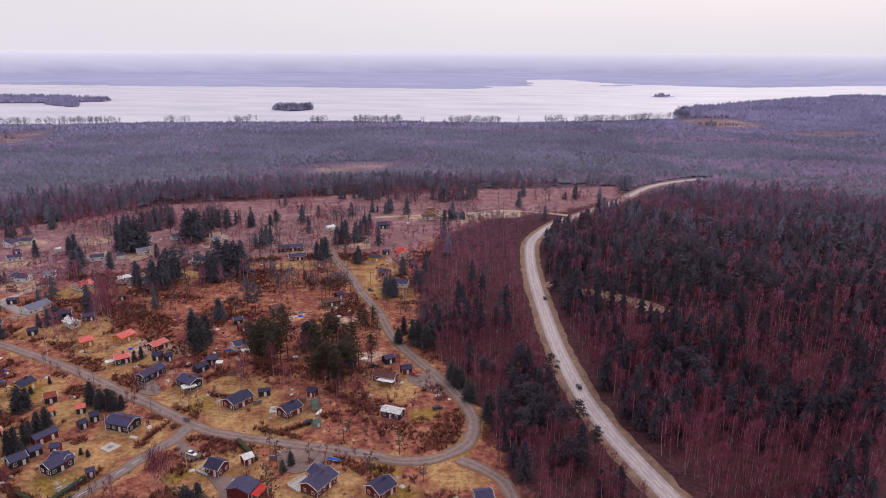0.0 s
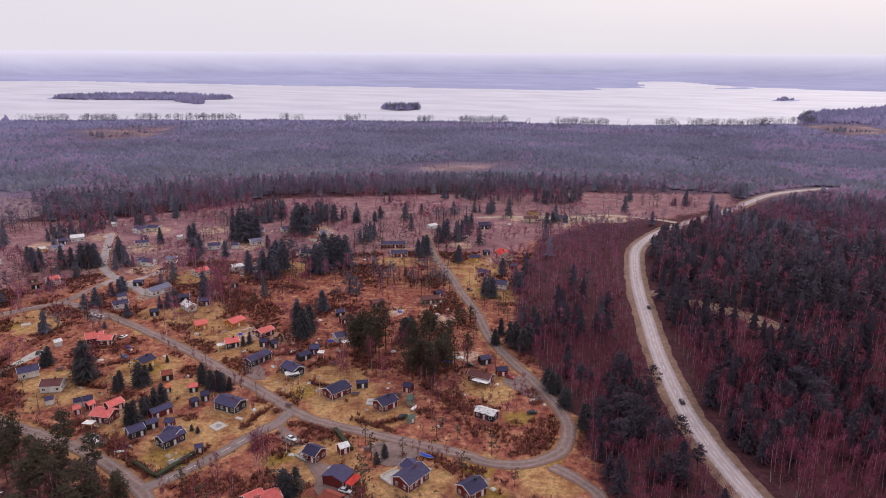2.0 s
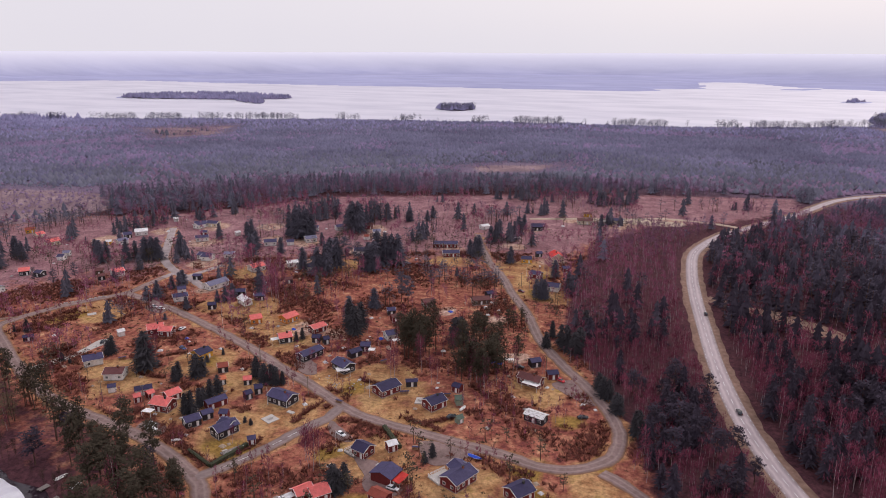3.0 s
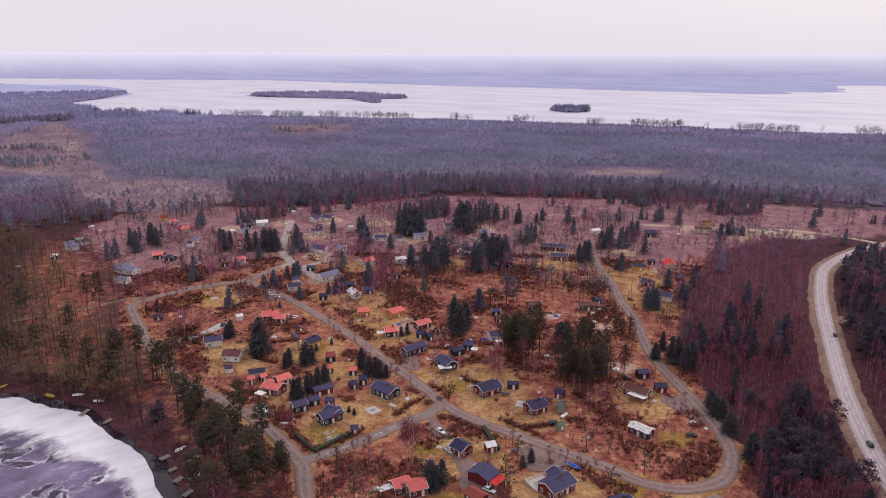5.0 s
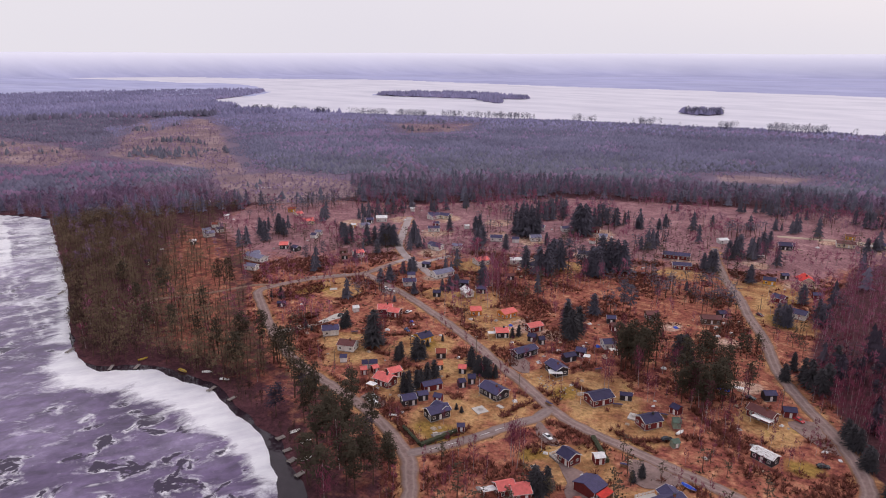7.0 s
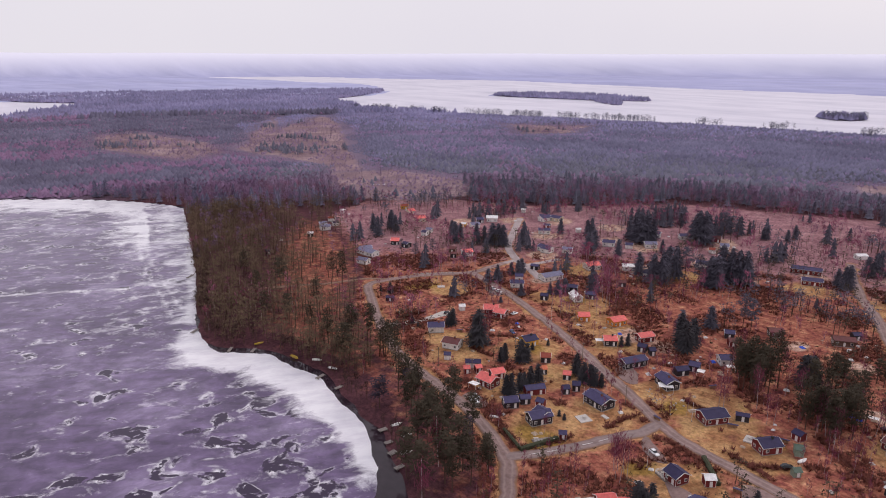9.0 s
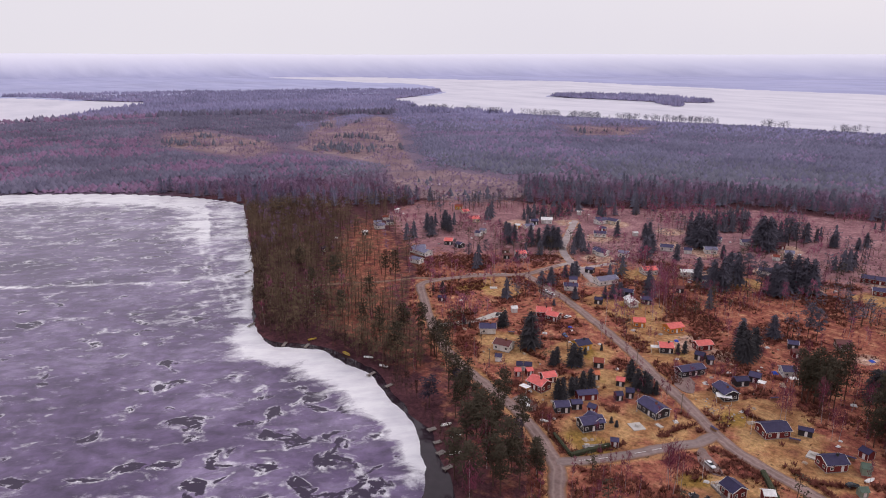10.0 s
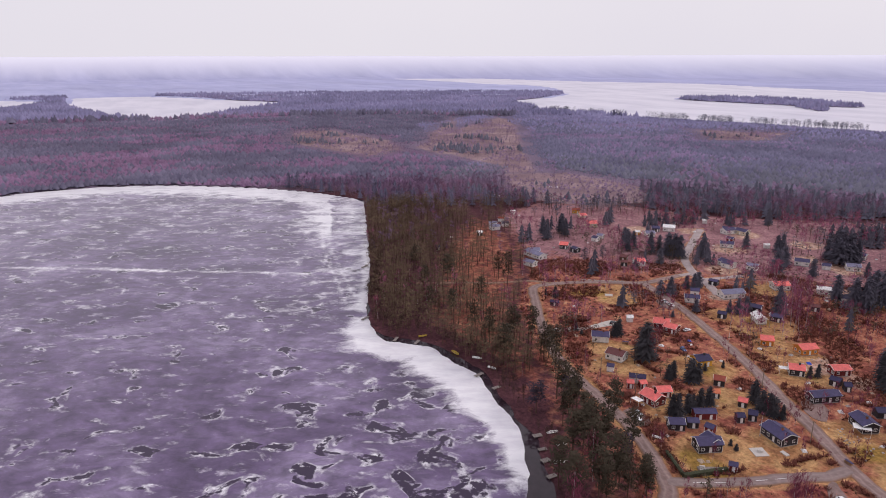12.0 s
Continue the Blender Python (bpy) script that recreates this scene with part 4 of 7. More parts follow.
def spruce_shape(rng, layers, n, radius=0.2):
    v, f, mi = [], [], []
    for k in range(4):
        a = k * math.tau / 4
        v.append((0.012 * math.cos(a), 0.012 * math.sin(a), 0.0))
    v.append((0, 0, 0.5))
    for k in range(4):
        f.append((k, (k + 1) % 4, 4))
        mi.append(0)
    for i in range(layers):
        t = i / layers
        z = 0.10 + 0.86 * t
        r = radius * (1 - t) ** 0.7 * rng.uniform(0.75, 1.25) + 0.012
        top = z + 1.35 * 0.86 / layers
        c = len(v)
        v.append((rng.normal(0, 0.006), rng.normal(0, 0.006), min(top, 1.0)))
        off = rng.uniform(0, math.tau)
        for k in range(2 * n):
            a = off + k * math.pi / n
            rr = r * (rng.uniform(0.8, 1.25) if k % 2 == 0 else rng.uniform(0.4, 0.6))
            v.append((rr * math.cos(a), rr * math.sin(a), z - (0.035 if k % 2 == 0 else -0.015) * (1 - t) + rng.normal(0, 0.006)))
        for k in range(2 * n):
            f.append((c, c + 1 + k, c + 1 + (k + 1) % (2 * n)))
            mi.append(1)
        if n > 5:
            # hanging sprays that break the outline
            for _ in range(n):
                a = rng.uniform(0, math.tau)
                q = r * rng.uniform(0.5, 1.0)
                leaf_into(v, f, mi, np.array([q * math.cos(a), q * math.sin(a), z + rng.uniform(-0.01, 0.05)]), np.array([math.cos(a), math.sin(a), rng.uniform(-0.9, 0.1)]), rng.uniform(0.05, 0.1), rng.uniform(0.03, 0.06))
    return np.array(v), np.array(f), np.array(mi)


def pine_shape(rng, clumps, leaves, trunk_from=0.45, fine=1.0, reach_by=1.0):
    v, f, mi = [], [], []
    bend = rng.normal(0, 0.015, 2)
    trunk_into(v, f, mi, [(0, 0, 0), (bend[0], bend[1], 0.5), (bend[0] * 1.5, bend[1] * 1.5, 0.93)], 0.014, 0.005)
    for i in range(clumps):
        t = (i + rng.uniform(0, 0.8)) / clumps
        z = trunk_from + (0.96 - trunk_from) * t
        a = i * 2.4 + rng.uniform(-0.5, 0.5)
        reach = reach_by * 0.16 * math.sin(math.pi * (0.22 + 0.72 * t)) * rng.uniform(0.35, 1.35)
        c = np.array([reach * math.cos(a), reach * math.sin(a), z])
        if leaves > 8:
            d = np.array([math.cos(a), math.sin(a), 0.25])
            leaf_into(v, f, mi, np.array([bend[0], bend[1], z - 0.04]), c - np.array([bend[0], bend[1], z - 0.04]), reach, 0.008)
            mi[-1] = 0
        for _ in range(leaves):
            p = c + rng.normal(0, 1, 3) * (0.046 * min(1, reach_by + 0.06), 0.046 * min(1, reach_by + 0.06), 0.02)
            d = rng.normal(0, 1, 3) * (1, 1, 0.6)
            k = 0.8 * fine if leaves > 8 else 1.0
            leaf_into(v, f, mi, p, d, rng.uniform(0.05, 0.09) * k, rng.uniform(0.04, 0.07) * k)
    return np.array(v), np.array(f), np.array(mi)


def birch_shape(rng, twigs, limbs, width=0.006, spread=0.13):
    v, f, mi = [], [], []
    b = rng.normal(0, 0.02, 2)
    trunk_into(v, f, mi, [(0, 0, 0), (b[0], b[1], 0.45), (b[0] * 1.4, b[1] * 1.4, 0.95)], 0.0075, 0.0022, 3)
    tips = []
    for i in range(limbs):
        z = rng.uniform(0.28, 0.85)
        a = rng.uniform(0, math.tau)
        d = np.array([math.cos(a), math.sin(a), rng.uniform(1.0, 2.4)])
        p = np.array([b[0], b[1], z])
        ln = spread * rng.uniform(0.7, 1.3) * (1.15 - z * 0.6)
        leaf_into(v, f, mi, p, d, ln * 1.6, 0.005)
        tips.append(p + d / np.linalg.norm(d) * ln * rng.uniform(0.5, 1.3))
    for i in range(twigs):
        c = tips[i % len(tips)] if tips else np.array([b[0], b[1], rng.uniform(0.35, 0.9)])
        p = c + rng.normal(0, 1, 3) * (0.042, 0.042, 0.05)
        a = rng.uniform(0, math.tau)
        d = np.array([math.cos(a), math.sin(a), rng.uniform(0.7, 3.2)])
        leaf_into(v, f, mi, p, d, rng.uniform(0.07, 0.15), rng.uniform(0.7, 1.4) * width)
    return np.array(v), np.array(f), np.array(mi)


def tuft_shape(rng, n, top):
    """A far crown: a ragged pointed tuft. top: how slim it tapers."""
    v, f, mi = [(rng.normal(0, 0.02), rng.normal(0, 0.02), 1.0)], [], []
    for k in range(n):
        a = k * math.tau / n + rng.uniform(-0.3, 0.3)
        r = 0.2 * rng.uniform(0.7, 1.3)
        v.append((r * math.cos(a), r * math.sin(a), top * rng.uniform(0.3, 1.2)))
    for k in range(n):
        f.append((0, 1 + k, 1 + (k + 1) % n))
        mi.append(1)
    return np.array(v), np.array(f), np.array(mi)


_rng = np.random.default_rng(11)
SHAPES = {
    ("spruce", 0): [spruce_shape(_rng, 9, 7) for _ in range(5)], ("spruce", 1): [spruce_shape(_rng, 5, 5) for _ in range(5)], ("spruce", 2): [tuft_shape(_rng, 5, 0.3) for _ in range(6)],
    ("pine", 0): [pine_shape(_rng, 16, 24, 0.4) for _ in range(5)], ("pine", 1): [pine_shape(_rng, 8, 7) for _ in range(5)], ("pine", 5): [pine_shape(_rng, 13, 11, 0.36, 0.75, 1.25) for _ in range(5)], ("pine", 2): [tuft_shape(_rng, 5, 0.25) for _ in range(6)],
    ("birch", 0): [birch_shape(_rng, 130, 14, 0.011) for _ in range(6)], ("birch", 1): [birch_shape(_rng, 56, 8, 0.020) for _ in range(6)], ("birch", 2): [tuft_shape(_rng, 5, 0.3) for _ in range(6)],
    ("pine", 9): [pine_shape(_rng, 22, 38, 0.36, 0.7, 0.8) for _ in range(5)], ("spruce", 9): [spruce_shape(_rng, 16, 10, 0.2) for _ in range(5)],
    ("birch", 9): [birch_shape(_rng, 220, 22, 0.007, 0.15) for _ in range(5)],
}
SKIN = {"spruce": [BARK_BROWN, NEEDLES], "pine": [BARK_BROWN, NEEDLES_PINE], "birch": [BARK_PALE, TWIGS]}


def thicket(name, kind, level, pts, height, label, rng, mats=None, widen=1.0, category="woods", smooth_shade=False):
    """Many trees as one object."""
    shapes = SHAPES[kind, level]
    pick = rng.integers(0, len(shapes), len(pts))
    z = ground_height(pts)
    V, Fc, M = [], [], []
    at = 0
    for s, (v, f, mi) in enumerate(shapes):
        idx = np.where(pick == s)[0]
        if not len(idx):
            continue
        a = rng.uniform(0, math.tau, len(idx))
        h = height[idx]
        w = h * rng.uniform(0.85, 1.15, len(idx)) * widen
        c, sn = np.cos(a), np.sin(a)
        x = (v[None, :, 0] * c[:, None] - v[None, :, 1] * sn[:, None]) * w[:, None] + pts[idx, 0, None]
        y = (v[None, :, 0] * sn[:, None] + v[None, :, 1] * c[:, None]) * w[:, None] + pts[idx, 1, None]
        zz = v[None, :, 2] * h[:, None] + z[idx, None] - 0.15
        V.append(np.stack([x, y, zz], -1).reshape(-1, 3))
        Fc.append((f[None] + (np.arange(len(idx)) * len(v))[:, None, None] + at).reshape(-1, 3))
        M.append(np.tile(mi, len(idx)))
        at += len(idx) * len(v)
    if not V:
        return None
    me = mesh_from(name, np.concatenate(V), np.concatenate(Fc), mats or SKIN[kind], np.concatenate(M), smooth_shade=smooth_shade)
    return tagged(new(name, me), label, category, kind="stuff")


# ---- woods ----
def candidates(spacing, r0, r1, a0, a1, rng):
    """Jittered points over a ring sector of the plan."""
    x = np.arange(-r1, r1, spacing)
    X, Y = np.meshgrid(x, x)
    p = np.stack([X.ravel(), Y.ravel()], 1)
    r = np.hypot(*p.T)
    a = np.degrees(np.arctan2(-p[:, 0], p[:, 1]))
    p = p[(r > r0 - spacing) & (r < r1 + spacing) & (a > a0) & (a < a1)]
    p = p + rng.uniform(-0.48, 0.48, p.shape) * spacing
    r = np.hypot(*p.T)
    return p[(r >= r0) & (r < r1)]


CLEARINGS = [(112, 368, 13), (96, 381, 9), (80, 394, 7), (124, 358, 11), (110, 357, 8), (60, 600, 22), (100, 606, 16)]
FAR_BEND = smooth([(172, 650), (205, 690), (240, 722), (275, 745)], 10)


def wooded(p, clear=4.0):
    ok = lake_depth(p) > 2.0
    bent = p + np.stack([noise2(p, 22, 1.5), noise2(p, 22, 9.5)], 1) * 9
    far = p + np.stack([noise2(p, 60, 2.5), noise2(p, 60, 7.5)], 1) * 30
    ok &= ~inside(bent, VILLAGE) & ~inside(far, CUTOVER)
    for f in FIELDS:
        ok &= ~inside(far, f)
    for line, half in ROADS:
        ok &= away(p, line) > half + clear
    ok &= away(p, FAR_BEND) > 16
    for x, y, r in CLEARINGS:
        ok &= np.hypot(p[:, 0] - x, p[:, 1] - y) > r
    return p[ok]


HIGH = smooth(HIGHWAY, 10)


def east_of_highway(p):
    return p[:, 0] > np.interp(p[:, 1], HIGH[:, 1], HIGH[:, 0])


CONIFER_STANDS = [np.array(c, float) for c in (
    [(-740, 600), (-587, 614), (-404, 692), (-226, 764), (-49, 838), (60, 800), (190, 740), (270, 800), (300, 1000), (323, 1200), (-176, 1270), (-537, 1120), (-729, 900), (-900, 760)],
    [(-812, 416), (-712, 560), (-600, 500), (-480, 410), (-441, 353), (-499, 290), (-600, 330)],
    [(-1768, 672), (-1512, 1037), (-1019, 701), (-1157, 502)],
    [(-1419, 1008), (-1100, 1290), (-734, 1270), (-587, 1310), (-560, 1225), (-800, 1170), (-1100, 1170), (-1300, 950)])]
HAZE_EDGES = (380, 505, 660, 900, 1400)


def stock(level, spacing, r0, r1, seed, tag):
    """Fills a ring of the plan with birch, spruce and pine woods, belt by belt."""
    rng = np.random.default_rng(seed)
    p = wooded(candidates(spacing, r0, r1, -36, 96, rng))
    n1 = noise2(p, 70, 3.0) + 0.5 * noise2(p, 25, 8.0)
    n2 = noise2(p, 240, 6.0)
    x, y = p.T
    r = np.hypot(x, y)
    east = east_of_highway(p) & (y < 790)
    strip = ~east & (x > -40) & (y < 600)
    shore = (x < -190) & (y < 420) & (r < 640)
    pines = (x < -100) & (x > -215) & (y < 215)
    # share of birch, then of spruce; the rest is pine
    birch = np.full(len(p), 0.62) + 0.5 * n1 + 0.6 * n2
    spruce = np.full(len(p), 0.18) + 0.2 * n1
    if level == 2:
        bent = p + np.stack([noise2(p, 90, 2.5), noise2(p, 90, 7.5)], 1) * 45
        stand = np.logical_or.reduce([inside(bent, c) for c in CONIFER_STANDS])
        # strips laid in arcs round the camera, to read as level bands
        turn = np.degrees(np.arctan2(-x, y))
        patch = noise2(np.stack([turn * 5.0, r], 1), 80, 12.0) + 0.35 * noise2(p, 60, 2.0)
        birch = np.where(stand, np.where(patch > 0.16, 0.75, 0.06), np.where(patch > 0.12, 0.12, 0.9))
        birch = np.where((r > 1250) & (patch > -0.1), 0.3, birch)
        spruce = np.full(len(p), 0.14)
    birch = np.where(east, np.clip(0.95 - (y - 270) / 260, 0.34, 0.75) + 0.7 * n1 + np.clip((y - 470) / 400, 0, 0.4), birch)
    spruce = np.where(east, 0.35, spruce)
    birch = np.where(strip, 0.92 + 0.3 * n1, birch)
    spruce = np.where(strip, 0.07, spruce)
    birch = np.where(shore, 0.16 + 0.4 * n1, birch)
    spruce = np.where(shore, 0.05, spruce)
    birch = np.where(pines, 0.18, birch)
    spruce = np.where(pines, 0.12, spruce)
    # open pine slope by the landing stages
    keep = ~(pines | (shore & (r < 560))) | (rng.uniform(0, 1, len(p)) < np.where(pines, 0.03, np.where(r < 350, 0.75, 1.0)) + 0.5 * n1 * ~pines)
    # the shore pines stand thinner towards the road
    inland = lake_depth(p)
    keep &= ~shore | (rng.uniform(0, 1, len(p)) < np.clip(1.45 - inland / 75, 0.22, 1))
    p, x, y, r, birch, spruce, pines, strip, east, shore = (k[keep] for k in (p, x, y, r, birch, spruce, pines, strip, east, shore))
    # the woods round the western lake take a darker haze-tinted pair
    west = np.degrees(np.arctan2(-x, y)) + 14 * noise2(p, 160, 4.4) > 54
    # haze-tinted materials chosen by distance from the camera
    belt = np.searchsorted(HAZE_EDGES, r * np.where(east, 0.86, 1.0) * rng.uniform(0.88, 1.12, len(p)))
    belt[west & (belt > 1) & (r < 1700)] = len(HAZE_BELTS)
    u = rng.uniform(0, 1, len(p))
    is_birch = u < birch
    is_spruce = ~is_birch & (rng.uniform(0, 1, len(p)) < spruce / np.maximum(1 - birch, 0.05))
    is_pine = ~is_birch & ~is_spruce
    h = rng.uniform(9, 16, len(p)) * (2.2 if r0 >= 1600 else 1.0) * np.where(pines, 1.4, 1.0) * (0.45 if level == 2 else 1.0) * np.where((level == 2) & is_birch, 0.75, 1.0) * np.where(strip & is_birch, 0.8, 1.0)
    far = level == 2
    if far:
        # trees shrunk towards field edges, so that the camera sees no dark rim
        h = h * np.clip(np.min([away(p, f, True) for f in FIELDS], 0) / 45, 0.35, 1)
    for name, kind, sel, hs, words in (("birch_woods", "birch", is_birch, 0.95, "bare red-brown birch woods "), ("spruce_woods", "spruce", is_spruce, 1.1, "dark green spruce woods "),
                                       ("pine_woods", "pine", is_pine, 1.05, "dull green pine woods ")):
        if kind != "birch" and (sel & shore).any():
            thicket(name, "pine", 5, p[sel & shore], h[sel & shore] * hs, words + "along the lake shore", rng, [BARK_BROWN, SHORE_NEEDLES], 1.3)
            sel = sel & ~shore
        for k, skins in enumerate(HAZE_BELTS + [HAZY_WEST_WOODS]):
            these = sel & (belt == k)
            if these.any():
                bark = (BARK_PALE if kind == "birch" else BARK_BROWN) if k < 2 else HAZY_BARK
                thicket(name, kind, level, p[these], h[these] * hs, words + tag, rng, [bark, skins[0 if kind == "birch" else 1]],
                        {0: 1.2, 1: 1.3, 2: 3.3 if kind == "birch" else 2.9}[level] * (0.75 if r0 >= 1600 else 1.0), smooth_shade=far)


stock(0, 4.1, 120, 335, 21, "close by the houses and roads")
stock(1, 5.1, 335, 760, 22, "behind the village")
stock(2, 4.7, 760, 1200, 23, "between village and lake")
stock(2, 5.6, 1200, 1650, 25, "reaching to the lake shore")
stock(2, 8.5, 1650, 2700, 24, "on islands and headlands")

# tall pines standing along the far shore, in broken rows
_r = np.random.default_rng(30)
p = candidates(6.0, 1150, 1800, -36, 60, _r)
d = lake_depth(p)
p = p[(d > 2) & (d < 34)]
p = p[noise2(p, 45, 5.5) + 0.5 * noise2(p, 12, 1.1) > 0.0]
thicket("shore_pines", "pine", 1, p, _r.uniform(10, 20, len(p)), "slender pines in broken rows along the frozen lake", _r, [HAZE_BELTS[3][1], HAZE_BELTS[3][1]], 1.3)

# slender birches left standing on the cut-over land, and brushwood
_r = np.random.default_rng(31)
p = candidates(7, 300, 760, -30, 60, _r)
p = p[inside(p, CUTOVER) & (noise2(p, 55, 2.2) + _r.uniform(-0.2, 0.2, len(p)) > 0.24)]
thicket("standing_birches", "birch", 1, p, _r.uniform(8, 15, len(p)), "thin bare birches standing on cut-over land", _r, [BARK_PALE, HAZE_BELTS[2][0]])
p = candidates(13, 500, 1500, -36, 96, _r)
p = p[np.logical_or.reduce([inside(p, f) for f in FIELDS])]
p = p[noise2(p, 60, 4.2) > -0.35]
thicket("field_birches", "birch", 1, p, _r.uniform(4, 10, len(p)), "sparse bare birches on abandoned fields", _r, [HAZY_BARK, HAZE_BELTS[3][0]])
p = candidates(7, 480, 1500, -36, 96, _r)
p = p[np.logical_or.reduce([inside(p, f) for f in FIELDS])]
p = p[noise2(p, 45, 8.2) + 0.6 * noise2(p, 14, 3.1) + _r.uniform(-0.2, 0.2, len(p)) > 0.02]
thicket("field_brush", "birch", 2, p, _r.uniform(1.2, 3.4, len(p)), "low bare brushwood spreading over abandoned fields", _r, [HAZY_BARK, HAZE_BELTS[3][0]], 3.0, "brushwood", smooth_shade=True)
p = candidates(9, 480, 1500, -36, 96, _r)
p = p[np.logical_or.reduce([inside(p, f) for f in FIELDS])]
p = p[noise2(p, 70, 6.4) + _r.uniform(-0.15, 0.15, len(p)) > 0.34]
thicket("field_pines", "spruce", 2, p, _r.uniform(4, 11, len(p)), "young dark conifers scattered over abandoned fields", _r, [HAZY_BARK, HAZE_BELTS[3][1]], 1.6)


# ---- cottages ----
def shared(name, build, mat):
    bm = bmesh.new()
    build(bm)
    me = bpy.data.meshes.new(name)
    bm.to_mesh(me)
    bm.free()
    me.materials.append(mat)
    return me


def frame_shape(bm):
    box(bm, -0.62, 0.62, -0.05, 0.05, 0.0, 0.12)
    box(bm, -0.62, 0.62, -0.05, 0.05, 1.13, 1.25)
    box(bm, -0.62, -0.5, -0.05, 0.05, 0.12, 1.13)
    box(bm, 0.5, 0.62, -0.05, 0.05, 0.12, 1.13)
    box(bm, -0.04, 0.04, -0.03, 0.03, 0.12, 1.13)


def pane_shape(bm):
    box(bm, -0.5, -0.04, -0.015, 0.015, 0.12, 1.13)
    box(bm, 0.04, 0.5, -0.015, 0.015, 0.12, 1.13)


def door_shape(bm):
    box(bm, -0.5, 0.5, -0.05, 0.05, 0.0, 2.05)
    box(bm, -0.38, 0.38, -0.065, 0.065, 1.1, 1.8)
    box(bm, -0.38, 0.38, -0.065, 0.065, 0.2, 0.95)


FRAME_MESH = shared("window_frame", frame_shape, WHITE_TRIM)
PANE_MESH = shared("pane", pane_shape, GLASS)
DOOR_MESH = shared("door", door_shape, WHITE_TRIM)
HANDLE_MESH = shared("door_handle", lambda bm: box(bm, 0.34, 0.44, -0.12, 0.12, 0.98, 1.04), RIM)
ROOF_WORDS = {"slate": "slate-grey", "navy": "dark blue-grey", "blue": "blue-grey", "salmon": "pale red tiled", "orange": "orange tiled", "rust": "rust-red", "brown": "brown",
              "brightred": "bright red", "green": "grey-green", "white": "white sheet", "rustwhite": "peeling white"}
WALL_WORDS = {"red": "falun-red boarded", "white": "white boarded", "dark": "black-brown boarded", "yellow": "yellow boarded", "orange": "orange boarded", "cream": "cream boarded",
              "brown": "brown boarded", "green": "grey-green boarded"}
KIND_WORDS = {"house": ("cottage", "house"), "cabin": ("cabin", "cabin"), "shed": ("garden_shed", "shed"), "garage": ("garage", "garage"), "gazebo": ("gazebo", "gazebo")}
last_house = None


def house(x, y, turn, length, width, wall_h, rise, roof, wall, kind, extra=""):
    """A gabled building; its ridge lies along turn degrees. extra: c chimney, p a wing of the building before, w a glazed porch."""
    global last_house
    name, category = KIND_WORDS[kind]
    if "p" in extra:
        root = last_house
        local = root.matrix_basis.inverted() @ pose(x, y, 0, 0, 0, turn)
    else:
        root = new(name)
        root.matrix_basis = pose(x, y, 0, 0, 0, turn)
        tagged(root, "%s %s with %s gabled roof, grassy plot" % (WALL_WORDS[wall], category, ROOF_WORDS[roof]), category, "village buildings")
        local = Matrix.Identity(4)
        last_house = root
    big = kind in ("house",)
    over = 0.45 if big else 0.3
    hl, hw = length / 2 - over, width / 2 - over * 0.8
    base = 0.25 if big else 0.08
    wall_h += 0.6 if big else 0.4
    rise *= 0.86
    trim = WHITE_TRIM if wall in ("red", "white", "cream", "dark") else WALL[wall]
    # walls with gables
    bm = bmesh.new()
    vs = []
    for sx in (-hl, hl):
        for py, pz in ((-hw, base), (hw, base), (hw, wall_h), (0, wall_h + rise * hw / (width / 2)), (-hw, wall_h)):
            vs.append(bm.verts.new((sx, py, pz)))
    bm.faces.new(vs[:5])
    bm.faces.new(vs[5:][::-1])
    for i in range(5):
        j = (i + 1) % 5
        bm.faces.new((vs[j], vs[i], vs[5 + i], vs[5 + j]))
    bmesh.ops.recalc_face_normals(bm, faces=bm.faces)
    part("wall_shell", bm, WALL[wall], root).matrix_basis = local
    bm = bmesh.new()
    box(bm, -hl + 0.04, hl - 0.04, -hw + 0.04, hw - 0.04, -0.4, base + 0.004)
    part("foundation", bm, CONCRETE, root).matrix_basis = local
    # roof slopes
    slope = math.atan2(rise, width / 2)
    run = math.hypot(rise, width / 2) + 0.12
    for s in (-1, 1):
        bm = bmesh.new()
        box(bm, -length / 2, length / 2, 0.0, run, 0.03, 0.19)
        ob = part("roof_slope", bm, ROOF[roof], root)
        turned = Matrix.Rotation(0 if s > 0 else math.pi, 4, "Z") @ Matrix.Rotation(-slope, 4, "X")
        ob.matrix_basis = local @ Matrix.Translation((0, 0, wall_h + rise)) @ turned
        if big or kind == "cabin":
            for e in (-1, 1):
                bm = bmesh.new()
                box(bm, e * length / 2 - 0.05, e * length / 2 + 0.05, 0.02, run, -0.02, 0.2)
                part("bargeboard", bm, trim, root).matrix_basis = ob.matrix_basis.copy()
            bm = bmesh.new()
            tube(bm, (-length / 2, run + 0.05, -0.02), (length / 2, run + 0.05, -0.02), 0.07, 0.07, 6)
            part("gutter", bm, trim if wall != "dark" else CHIMNEY, root).matrix_basis = ob.matrix_basis.copy()
    bm = bmesh.new()
    tube(bm, (-length / 2, 0, wall_h + rise + 0.15), (length / 2, 0, wall_h + rise + 0.15), 0.13, 0.13, 6)
    part("ridge_cap", bm, ROOF[roof], root).matrix_basis = local
    if big or wall in ("red", "yellow", "orange"):
        for cx in (-hl, hl):
            for cy in (-hw, hw):
                bm = bmesh.new()
                box(bm, cx - 0.06, cx + 0.06, cy - 0.06, cy + 0.06, base, wall_h - 0.02)
                part("corner_board", bm, trim, root).matrix_basis = local

    def window(px, py, rz):
        f = share("window", FRAME_MESH, root, local @ pose(px, py, 1.0 if big else 0.85, 0, 0, rz))
